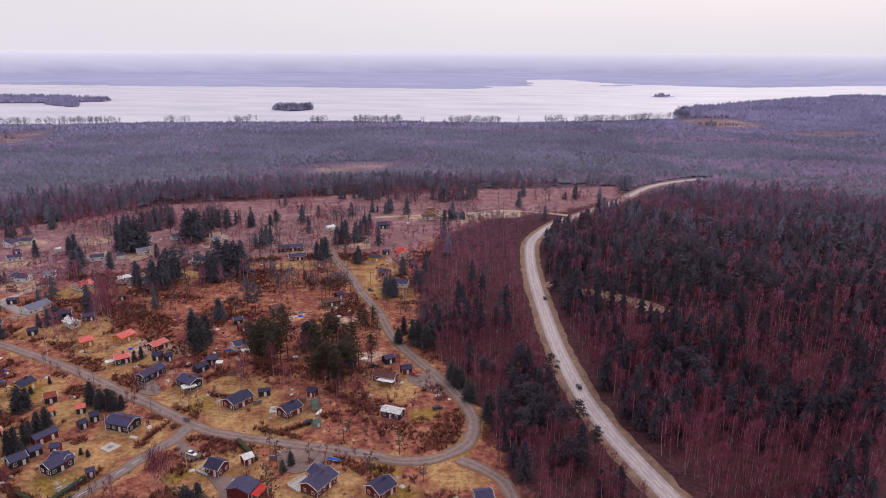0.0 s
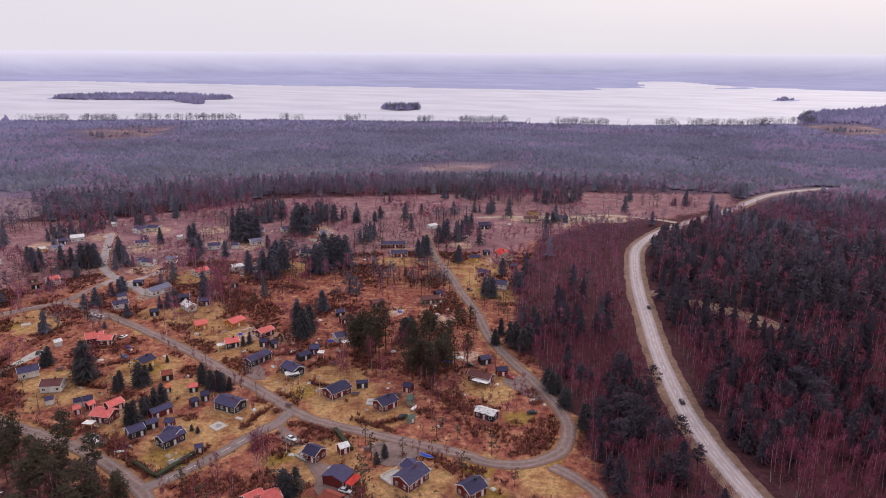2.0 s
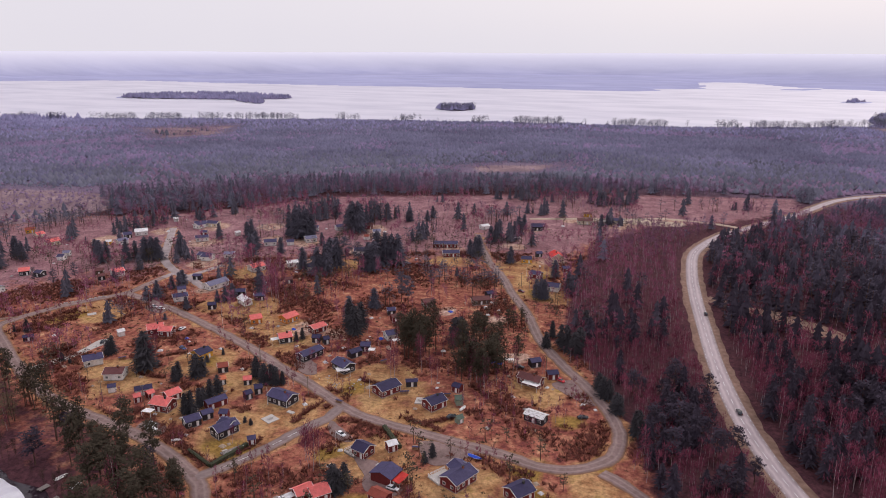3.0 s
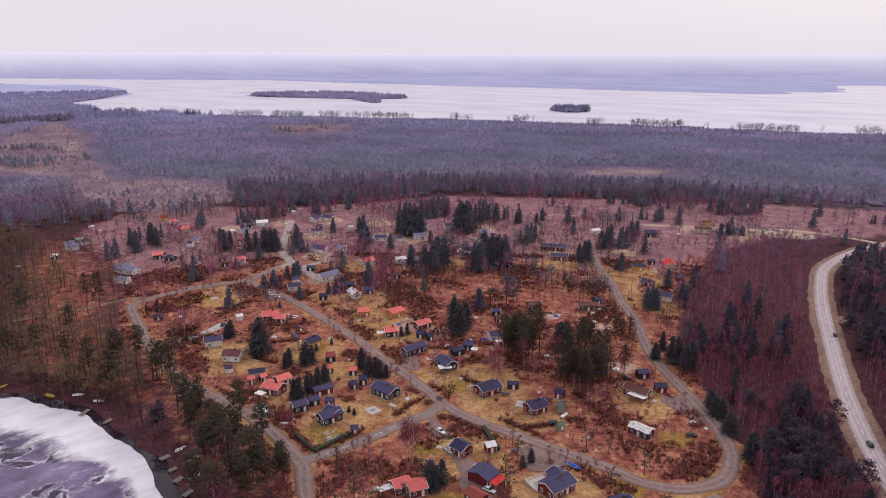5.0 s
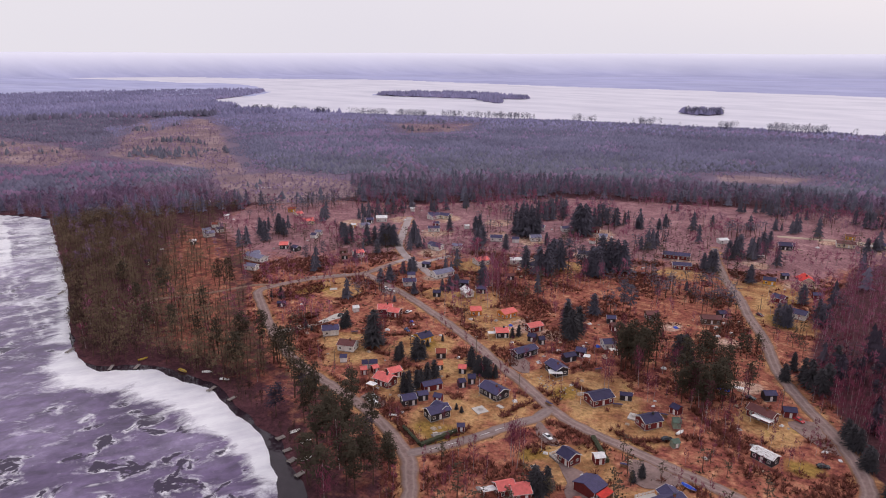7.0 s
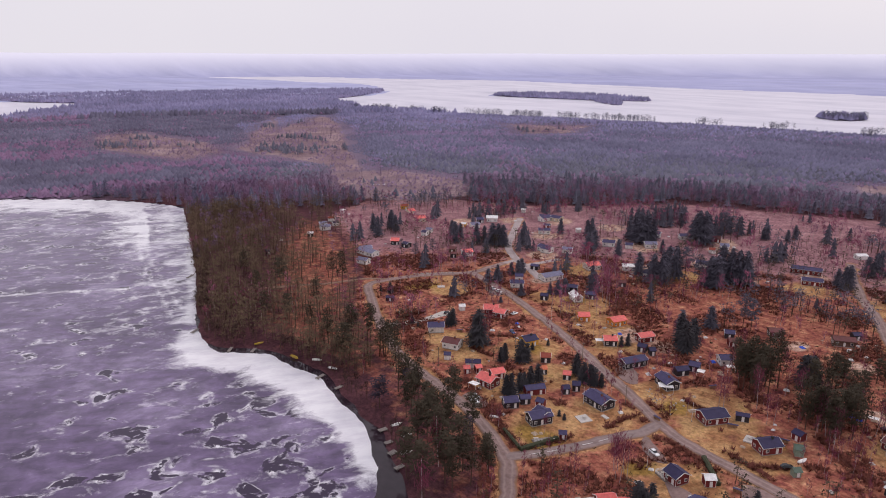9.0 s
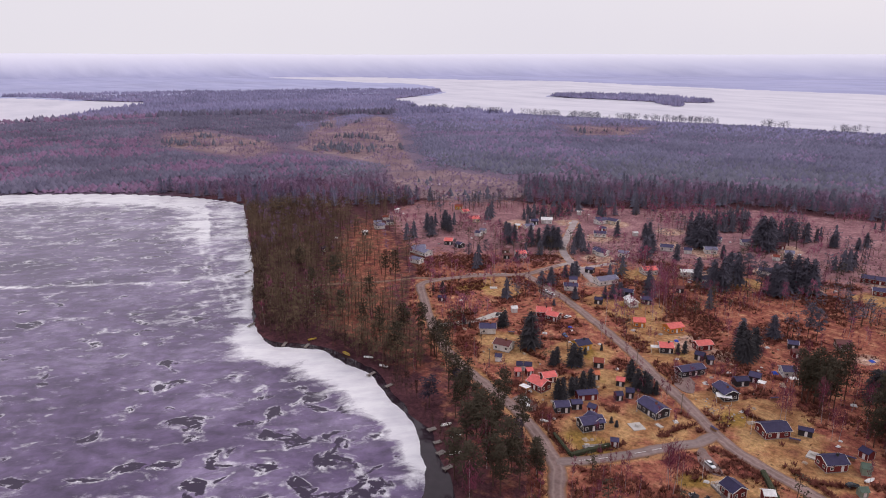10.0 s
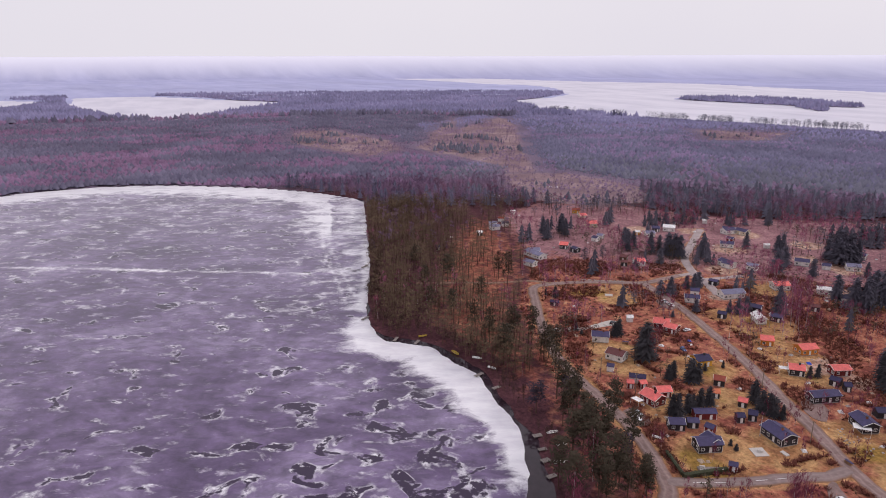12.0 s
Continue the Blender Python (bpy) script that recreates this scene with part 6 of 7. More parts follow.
grove("pine", [(-84, 288, 21), (-77, 282, 21), (-74, 288, 20), (-74, 301, 20), (-86, 301, 19), (-81, 308, 20), (-92, 302, 18), (-80, 320, 19), (-58, 278, 19), (-52, 273, 19), (-46, 268, 19), (-45, 280, 18), (-40, 275, 19), (-54, 293, 19), (-61, 302, 17), (-38, 284, 17), (-46, 297, 19), (-33, 293, 16), (-56, 312, 18), (-44, 309, 15)])
grove("birch", [(-91, 291, 18), (-74, 275, 18), (-69, 294, 17), (-62, 288, 17), (-44, 267, 16), (-41, 288, 16), (-34, 283, 16), (-52, 281, 17), (-96, 319, 16), (-75, 311, 16), (-172, 418, 15), (-160, 410, 15), (-148, 404, 14), (-170, 378, 12), (-136, 398, 15), (-103, 417, 12), (-86, 427, 12), (-76, 421, 12)])


# ---- brushwood: shrubs and saplings on the open ground ----
def shrub_shape(rng, n):
    v, f, mi = [], [], []
    for _ in range(n):
        a = rng.uniform(0, math.tau)
        r = rng.uniform(0, 0.45)
        leaf_into(v, f, mi, np.array([r * math.cos(a), r * math.sin(a), rng.uniform(0, 0.2)]), np.array([math.cos(a) * 0.6, math.sin(a) * 0.6, rng.uniform(0.4, 1.4)]), rng.uniform(0.5, 0.95), rng.uniform(0.12, 0.3))
    return np.array(v), np.array(f), np.array(mi)


SHAPES["shrub", 0] = [shrub_shape(_rng, 16) for _ in range(6)]
SKIN["shrub"] = [SHRUB, SHRUB]
SITES = np.array([(o.location.x, o.location.y) for o in scene.objects if o.parent is None and o.get("category") in ("house", "cabin", "shed", "garage", "gazebo")])


def open_spots(spacing, r1, seed, cover, patch):
    """Spots on the open village ground, in patches, off roads, houses and lawns."""
    rng = np.random.default_rng(seed)
    p = candidates(spacing, 120, r1, -30, 80, rng)
    p = p[inside(p, VILLAGE)]
    p = p[noise2(p, patch, seed * 1.7) + 0.35 * noise2(p, patch / 3, seed * 2.3) + rng.uniform(-0.15, 0.15, len(p)) > cover]
    for line, half in ROADS:
        p = p[away(p, line) > half + 0.8]
    d = np.full(len(p), 1e9)
    for s in SITES:
        d = np.minimum(d, np.hypot(*(p - s).T))
    p = p[d > 6.5]
    for x, y, r in LAWNS:
        p = p[(np.hypot(p[:, 0] - x, p[:, 1] - y) > r * 0.75) | (rng.uniform(0, 1, len(p)) < 0.06)]
    return p, rng


p, rng = open_spots(1.7, 480, 41, 0.10, 20)
thicket("shrubs", "shrub", 0, p, rng.uniform(0.6, 2.2, len(p)), "low dry red-brown shrubs on open ground", rng, category="shrubs", widen=1.3)
p, rng = open_spots(3.2, 560, 42, 0.02, 30)
thicket("heather", "shrub", 0, p, rng.uniform(0.4, 1.0, len(p)), "dull evergreen heather and juniper scrub", rng, [NEEDLES_PINE, NEEDLES_PINE], 1.5, "shrubs")
p, rng = open_spots(5.2, 430, 43, 0.06, 50)
thicket("birch_saplings", "birch", 1, p, rng.uniform(4, 10, len(p)), "thin bare birch saplings on rough ground", rng, category="saplings")
p, rng = open_spots(9.0, 620, 44, 0.2, 70)
thicket("young_pines", "pine", 1, p, rng.uniform(4, 11, len(p)), "young scattered pines on rough ground", rng, category="saplings", widen=1.3)

SHRUB_ROWS = [[(-145, 197), (-138, 193), (-131, 189)], [(-112, 222), (-110, 230), (-108, 238)], [(-115, 244), (-108, 241), (-103, 235)], [(-96, 227), (-90, 228), (-82, 226), (-74, 224)],
              [(-137, 288), (-127, 286), (-118, 290)], [(-119, 207), (-122, 196)], [(-71, 235), (-54, 229)], [(-50, 268), (-40, 259), (-30, 251)], [(-252, 248), (-247, 263)], [(-196, 244), (-184, 243)],
              [(-98, 262), (-88, 259)], [(-62, 233), (-50, 240)], [(-150, 200), (-146, 206)], [(-200, 262), (-190, 270)]]
rows = np.concatenate([smooth(r, 0.9) for r in SHRUB_ROWS])
rows = np.repeat(rows, 2, axis=0)
rows = rows + rng.normal(0, 0.7, rows.shape)
rows = rows[np.min([away(rows, line) - half for line, half in ROADS], 0) > 0.8]
thicket("garden_shrubs", "shrub", 0, rows, rng.uniform(0.8, 2.0, len(rows)), "dark red-brown shrubs in rows along garden edges", rng, category="shrubs", widen=1.4)


# thin woods at the back of the village
# their crown colours carry distance haze
rng = np.random.default_rng(48)
for name, kind, gap, h0, h1, cover, mats, words in (("thin_birches", "birch", 5.4, 6, 14, 0.33, [BARK_PALE, HAZE_BELTS[1][0]], "thin bare birches behind the back gardens"),
                                                    ("back_pines", "pine", 6.5, 7, 15, 0.42, [BARK_BROWN, HAZY_NEEDLES], "scattered pines behind the back gardens"),
                                                    ("back_spruces", "spruce", 6.0, 6, 17, 0.50, [BARK_BROWN, HAZY_NEEDLES], "dark spruces in loose groups behind the back gardens")):
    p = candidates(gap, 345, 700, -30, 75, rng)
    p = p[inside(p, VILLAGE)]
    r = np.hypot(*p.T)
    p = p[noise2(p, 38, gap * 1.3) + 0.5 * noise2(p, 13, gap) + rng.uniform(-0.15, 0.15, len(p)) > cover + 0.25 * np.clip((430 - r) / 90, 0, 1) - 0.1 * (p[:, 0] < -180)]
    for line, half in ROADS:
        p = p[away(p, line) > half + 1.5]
    # trees kept off houses, and conifers off the side that faces the camera
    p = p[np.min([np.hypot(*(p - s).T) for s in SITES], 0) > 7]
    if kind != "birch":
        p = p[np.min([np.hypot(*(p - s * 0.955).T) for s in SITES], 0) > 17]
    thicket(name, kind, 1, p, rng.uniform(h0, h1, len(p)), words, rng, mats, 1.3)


# alders and birches leaning over the shore
rng = np.random.default_rng(52)
p = candidates(2.6, 130, 520, 30, 80, rng)
d = lake_depth(p)
p = p[(d > 1.2) & (d < 9) & (rng.uniform(0, 1, len(p)) < np.where(p[:, 0] > -300, 0.42, 0.8) * np.clip(1.2 - d / 12, 0, 1)) & (noise2(p, 12, 5.0) > -0.2)]
thicket("shore_alders", "birch", 0, p, rng.uniform(5, 12, len(p)), "bare dark alders and birches along the lake shore", rng, [BARK_BROWN, ALDER], 1.1)


# ---- vehicles ----
def hull_mesh(name, sections, mat, smooth_shade=True):
    """A closed body through cross-sections (x, half width, low, high)."""
    bm = bmesh.new()
    rows = []
    for x, w, z0, z1 in sections:
        c = min(w * 0.25, (z1 - z0) * 0.35)
        rows.append([bm.verts.new(q) for q in ((x, -w + c, z0), (x, w - c, z0), (x, w, z0 + c), (x, w, z1 - c), (x, w - c, z1), (x, -w + c, z1), (x, -w, z1 - c), (x, -w, z0 + c))])
    for a, b in zip(rows, rows[1:]):
        for i in range(8):
            bm.faces.new((a[i], a[(i + 1) % 8], b[(i + 1) % 8], b[i]))
    bm.faces.new(rows[0][::-1])
    bm.faces.new(rows[-1])
    bmesh.ops.recalc_face_normals(bm, faces=bm.faces)
    me = bpy.data.meshes.new(name)
    bm.to_mesh(me)
    bm.free()
    me.materials.append(mat)
    return me


def disc(name, r, w, mat):
    bm = bmesh.new()
    tube(bm, (0, -w / 2, 0), (0, w / 2, 0), r, r, 12)
    me = bpy.data.meshes.new(name)
    bm.to_mesh(me)
    bm.free()
    me.materials.append(mat)
    return me


CAR_BODY = {k: hull_mesh("body", [(-2.2, 0.7, 0.35, 0.75), (-2.05, 0.85, 0.25, 0.92), (-1.2, 0.9, 0.22, 0.97), (0.9, 0.9, 0.22, 0.95), (1.9, 0.85, 0.25, 0.82), (2.2, 0.68, 0.35, 0.65)], m) for k, m in CAR.items()}
CAR_GLASS = hull_mesh("cabin_glass", [(-1.85, 0.6, 0.9, 0.98), (-1.3, 0.72, 0.9, 1.38), (0.1, 0.74, 0.9, 1.42), (1.05, 0.66, 0.9, 0.98)], GLASS)
CAR_ROOF = {k: hull_mesh("car_roof", [(-1.35, 0.6, 1.38, 1.41), (-1.1, 0.66, 1.39, 1.46), (-0.1, 0.66, 1.40, 1.48), (0.15, 0.58, 1.40, 1.43)], m) for k, m in CAR.items()}
VAN_BODY = hull_mesh("body", [(-2.5, 0.8, 0.3, 1.85), (-2.35, 0.93, 0.25, 1.98), (1.0, 0.93, 0.25, 1.95), (1.7, 0.9, 0.25, 1.15), (2.4, 0.8, 0.3, 0.95)], CAR["white"])
VAN_GLASS = hull_mesh("cabin_glass", [(0.6, 0.945, 1.15, 1.75), (1.05, 0.94, 1.15, 1.7), (1.62, 0.8, 1.12, 1.22)], GLASS)
TYRE = disc("tyre", 0.32, 0.2, RUBBER)
RIM_DISC = disc("rim", 0.19, 0.215, RIM)
HEAD = hull_mesh("headlight", [(2.06, 0.14, 0.6, 0.72), (2.2, 0.12, 0.6, 0.7)], LAMP_GLASS)
TAIL = hull_mesh("tail_light", [(-2.2, 0.12, 0.66, 0.78), (-2.08, 0.14, 0.66, 0.8)], TAIL_RED)


def car(x, y, turn, colour, label, van=False):
    root = tagged(new("van" if van else "car"), label, "van" if van else "car", "vehicles")
    road = 0.17 if colour == "black" and y > 200 and x > 40 else 0.02
    root.matrix_basis = pose(x, y, road, 0, 0, turn)
    share("body", VAN_BODY if van else CAR_BODY[colour], root, Matrix.Identity(4))
    share("cabin_glass", VAN_GLASS if van else CAR_GLASS, root, Matrix.Identity(4))
    if not van:
        share("car_roof", CAR_ROOF[colour], root, Matrix.Identity(4))
    for px in (-1.35, 1.35):
        for py in (-0.82, 0.82):
            w = share("wheel", TYRE, root, pose(px, py, 0.32))
            share("rim", RIM_DISC, w, Matrix.Identity(4))
    for py in (-0.55, 0.55):
        share("headlight", HEAD, root, pose(0.18 if van else 0, py, 0.15 if van else 0))
        share("tail_light", TAIL, root, pose(-0.3 if van else 0, py, 0))


car(59.3, 269.7, 96, "black", "dark car driving on the pale country road")
car(60.1, 380.9, 90, "black", "dark car far along the country road")
car(83.1, 536.0, 58, "black", "small dark car at the road bend")
car(-90.1, 216.9, -26, "white", "white car parked beside the red cottage")
car(-161.7, 203.2, -6, "white", "white van parked by the red-roofed cottage", van=True)
car(-163.8, 206.6, -6, "silver", "silver estate car parked beside a van")
car(-61.3, 189.4, -13, "white", "white car parked before the red garage")
car(-52.4, 239.5, 44, "black", "dark car parked by the green hut")
car(-12.5, 281.0, -34, "red", "bright red car parked by a shed")
car(-208.0, 294.0, 80, "white", "white car parked by the red house")
car(-242.0, 318.7, -7, "white", "white car parked on a gravel plot")
car(-236.5, 317.0, -7, "white", "white car parked nose to tail on gravel")
car(-193.5, 272.3, -25, "blue", "blue car parked near the yellow house")
car(-43.7, 394.0, -31, "maroon", "dark red car parked beside the lane")
car(-236.4, 269.8, 108, "black", "black car at the end of a white drive")
car(-1.8, 250.8, 20, "black", "black car standing among bare shrubs")
car(-31.6, 290.2, -4, "black", "dark car parked between sheds")


# ---- boats ----
def boat(x, y, turn, mat, label, upside=False, length=4.6, covered=False, z=0.0):
    k = length / 4.6
    root = tagged(new("rowing_boat"), label, "boat", "boats")
    root.matrix_basis = pose(x, y, z, 0, 0, turn)
    bm = bmesh.new()
    secs = [(-2.2, 0.5, 0.12), (-1.4, 0.75, 0.03), (0, 0.85, 0.0), (1.3, 0.65, 0.04), (2.1, 0.25, 0.15), (2.4, 0.04, 0.3)]
    rows = []
    for px, w, lo in secs:
        hi = 0.55 + 0.06 * abs(px)
        rows.append([bm.verts.new((px * k, sy * wy * k, zz)) for sy, wy, zz in ((-1, w, hi), (-1, w * 0.75, (hi + lo) / 2), (-1, w * 0.3, lo), (1, w * 0.3, lo), (1, w * 0.75, (hi + lo) / 2), (1, w, hi))])
    for a, b in zip(rows, rows[1:]):
        for i in range(5):
            bm.faces.new((a[i], a[i + 1], b[i + 1], b[i]))
    bm.faces.new(rows[0])
    bmesh.ops.recalc_face_normals(bm, faces=bm.faces)
    bmesh.ops.solidify(bm, geom=bm.faces[:], thickness=0.05)
    hull = part("hull", bm, mat, root)
    if upside:
        hull.matrix_basis = pose(0, 0, 0.72, 180, 0, 0)
        return
    if covered:
        bm = bmesh.new()
        ridge = []
        for px, w, lo in secs:
            hi = 0.58 + 0.06 * abs(px)
            ridge.append([bm.verts.new((px * k, -w * k * 1.03, hi - 0.1)), bm.verts.new((px * k, -w * k * 0.5, hi + 0.18)), bm.verts.new((px * k, 0, hi + 0.38 - 0.05 * abs(px))), bm.verts.new((px * k, w * k * 0.5, hi + 0.18)), bm.verts.new((px * k, w * k * 1.03, hi - 0.1))])
        for a, b in zip(ridge, ridge[1:]):
            for i in range(4):
                bm.faces.new((a[i], a[i + 1], b[i + 1], b[i]))
        part("tarpaulin", bm, TARP_BLUE, root, "bright blue tarpaulin")
    else:
        for px in (-1.4, 0.0, 1.2):
            bm = bmesh.new()
            box(bm, (px - 0.14) * k, (px + 0.14) * k, -0.62 * k, 0.62 * k, 0.36, 0.4)
            part("thwart", bm, WOOD_GREY, root)


boat(-38.3, 213.8, -20, HULL_WHITE, "boat under a bright blue tarpaulin on a yard", length=5.4, covered=True)
boat(-49.6, 247.4, 70, HULL_WHITE, "white rowing boat turned over on grass", upside=True)
boat(-241.8, 185.2, 35, HULL_WHITE, "white boat turned over on the shore", upside=True, z=-0.2)
boat(-251.8, 179.8, 0, HULL_YELLOW, "yellow boat drawn up on the shore", length=5.6, z=-0.3)
boat(-277.6, 177.6, 80, HULL_YELLOW, "small yellow boat on the wooded shore", z=-0.25)
boat(-172.8, 169.6, 68, HULL_WHITE, "white boat turned over beside the landing stage", upside=True, z=-0.2)
boat(-164.6, 166.6, 68, HULL_WHITE, "white boat turned over on the bank", upside=True, z=-0.2)
boat(-148.4, 199.0, 25, HULL_WHITE, "white dinghy lying beside the gravel road", upside=True, length=3.4)
boat(-156.5, 158.5, 60, HULL_WHITE, "white boat pulled up under pines", upside=True, z=-0.2)
boat(-229.5, 184.5, 20, HULL_WHITE, "pale boat resting among shore trees", upside=True, z=-0.2)


# ---- landing stages ----
def dock(x, y, turn, length, width, label):
    root = tagged(new("landing_stage"), label, "dock", "landing stages")
    root.matrix_basis = pose(x, y, -0.1, 0, 0, turn)
    n = int(length / 0.32)
    bm = bmesh.new()
    box(bm, -0.14, 0.14, -width / 2, width / 2, 0, 0.05)
    me = bpy.data.meshes.new("plank")
    bm.to_mesh(me)
    bm.free()
    me.materials.append(WOOD_GREY)
    for i in range(n):
        share("plank", me, root, pose(-length / 2 + (i + 0.5) * length / n, 0, 0.1, 0, 0, 0))
    for sy in (-1, 1):
        bm = bmesh.new()
        box(bm, -length / 2, length / 2, sy * (width / 2 - 0.2) - 0.06, sy * (width / 2 - 0.2) + 0.06, -0.06, 0.096)
        part("beam", bm, WOOD_GREY, root)
        for px in (-0.42, 0.42):
            bm = bmesh.new()
            tube(bm, (px * length, sy * (width / 2 - 0.1), -1.9), (px * length, sy * (width / 2 - 0.1), 0.45), 0.08, 0.07, 6)
            part("post", bm, POLE_WOOD, root)


DOCKS = [(-174.0, 163.4, 75, 3.6, 2.2), (-166.0, 158.8, 72, 3.2, 1.8), (-160.0, 155.0, 85, 3.4, 2.4), (-151.8, 150.4, 85, 3.8, 2.0), (-213.0, 174.4, 92, 4.0, 1.8),
         (-401.0, 208.5, -62, 7.0, 1.6), (-316.0, 165.0, 115, 6.0, 1.6), (-282.0, 164.5, 130, 5.5, 1.6), (-273.0, 171.5, 125, 5.0, 1.6), (-227.0, 175.5, 100, 5.0, 1.8)]
for x, y, a, ln, w in DOCKS:
    dock(x, y, a, ln, w, "grey wooden landing stage over dark shore water")


# ---- poles, hedges, yards ----
def pole(x, y, h, turn):
    root = tagged(new("utility_pole"), "tall weathered wooden pole beside the gravel road", "pole", "utility poles")
    root.matrix_basis = pose(x, y, -0.2, 0, 0, turn)
    bm = bmesh.new()
    tube(bm, (0, 0, 0), (0, 0, h), 0.17, 0.11, 8)
    part("shaft", bm, POLE_WOOD, root)
    bm = bmesh.new()
    box(bm, -0.7, 0.7, -0.06, 0.06, h - 0.6, h - 0.46)
    part("crossarm", bm, POLE_WOOD, root)
    for px in (-0.55, 0.0, 0.55):
        bm = bmesh.new()
        tube(bm, (px, 0, h - 0.46), (px, 0, h - 0.25), 0.05, 0.03, 6)
        part("insulator", bm, WHITE_TRIM, root)


for x, y, h in ((-209.3, 223, 9.5), (-195.3, 218.3, 9.5), (-177, 220, 9), (-19.5, 288, 9), (-307, 260.6, 9), (-250, 325, 9), (-45, 405, 9), (-115, 243, 9), (-150, 268, 9)):
    pole(x, y, h, 40)


def hedge(a, b, height, width, label):
    """A clipped hedge: a lumpy core with leaf sprays."""
    a, b = np.array(a, float), np.array(b, float)
    ln = np.linalg.norm(b - a)
    root = tagged(new("hedge"), label, "hedge")
    root.matrix_basis = pose(*((a + b) / 2), 0, 0, 0, math.degrees(math.atan2(*(b - a)[::-1])))
    bm = bmesh.new()
    n = int(ln / 0.5)
    rows = []
    for i in range(n + 1):
        px = -ln / 2 + ln * i / n
        j = [noise.noise(Vector((px * 1.7, k * 5.0, 2.0))) * 0.16 for k in range(5)]
        rows.append([bm.verts.new(q) for q in ((px, -width / 2 + j[0], -0.15), (px, -width / 2 + j[1], height * 0.8), (px, j[4], height + j[2]), (px, width / 2 + j[3], height * 0.8), (px, width / 2 + j[0], -0.15))])
    for p0, p1 in zip(rows, rows[1:]):
        for i in range(4):
            bm.faces.new((p0[i], p0[i + 1], p1[i + 1], p1[i]))
    bm.faces.new(rows[0])
    bm.faces.new(rows[-1][::-1])
    part("core", bm, HEDGE, root)
    v, f, mi = [], [], []
    r = np.random.default_rng(int(ln * 10))
    for _ in range(int(ln * 22)):
        px, py = r.uniform(-ln / 2, ln / 2), r.uniform(-width / 2, width / 2)
        leaf_into(v, f, mi, np.array([px, py, r.uniform(0.2, 0.95) * height]), np.array([r.normal(0, 1), py * 3, r.uniform(0, 1.5)]), r.uniform(0.25, 0.5), 0.25)
    ob = new("foliage", mesh_from("foliage", np.array(v), np.array(f), [HEDGE]))
    ob.parent = root


hedge((-126.8, 186.5), (-121.0, 202.0), 1.5, 1.6, "dark clipped hedge along the asphalt road")
hedge((-139.8, 194.0), (-128.0, 187.6), 1.0, 1.2, "low ragged hedge at the garden edge")
hedge((-76, 226), (-66, 213.5), 1.3, 1.6, "dark hedge behind the red cottage")


def slab(name, x, y, turn, lx, ly, h, mat, label, category):
    bm = bmesh.new()
    box(bm, -lx / 2, lx / 2, -ly / 2, ly / 2, -0.3, h)
    bmesh.ops.bevel(bm, geom=bm.edges[:], offset=0.02, segments=1, affect="EDGES")
    me = bpy.data.meshes.new(name)
    bm.to_mesh(me)
    bm.free()
    me.materials.append(mat)
    ob = tagged(new(name, me), label, category)
    ob.matrix_basis = pose(x, y, 0, 0, 0, turn)
    return ob


def railing(deck, lx, ly, h, sides):
    """White posts and rails along some sides of a deck. sides: (axis, sign)."""
    for axis, sign in sides:
        span, off = (lx, ly) if axis == "x" else (ly, lx)
        turn = pose(0, sign * (off / 2 - 0.08), h) if axis == "x" else pose(sign * (off / 2 - 0.08), 0, h, 0, 0, 90)
        n = max(2, int(span / 1.4))
        for i in range(n + 1):
            bm = bmesh.new()
            px = -span / 2 + 0.08 + (span - 0.16) * i / n
            box(bm, px - 0.05, px + 0.05, -0.05, 0.05, 0.0, 0.92)
            part("post", bm, WHITE_TRIM, deck).matrix_basis = turn
        for z in (0.34, 0.62, 0.92):
            bm = bmesh.new()
            box(bm, -span / 2, span / 2, -0.035, 0.035, z, z + 0.09)
            part("rail", bm, WHITE_TRIM, deck).matrix_basis = turn


slab("patio", -121.7, 221.6, 60, 5.0, 5.4, 0.1, DECK, "pale square garden patio on the lawn", "patio")
slab("wooden_deck", -67.6, 249.4, 5, 4.6, 5.0, 0.35, DECK, "pale wooden deck beside the red cottage", "deck")
railing(slab("wooden_deck", -47.0, 199.8, 52, 7.5, 6.0, 0.4, DECK, "wide pale deck before the red house", "deck"), 7.5, 6.0, 0.4, (("x", 1), ("x", -1), ("y", -1)))
railing(slab("wooden_deck", -81.5, 206.6, -30, 5.5, 4.0, 0.45, WOOD_GREY, "raised grey deck with white rails beside the cottage", "deck"), 5.5, 4.0, 0.45, (("x", -1), ("y", -1)))
slab("concrete_slab", -269.0, 301.6, 45, 4.4, 3.6, 0.08, DECK, "pale slab on the playing lawn", "slab")
railing(slab("wooden_deck", -124.5, 197.6, 54, 8.0, 3.0, 0.3, WOOD_GREY, "grey terrace before the grey-roofed house", "deck"), 8.0, 3.0, 0.3, (("x", -1),))
slab("doorstep", -116.0, 228.2, -17, 3.2, 1.6, 0.25, DECK, "pale doorstep of the dark cottage", "step")


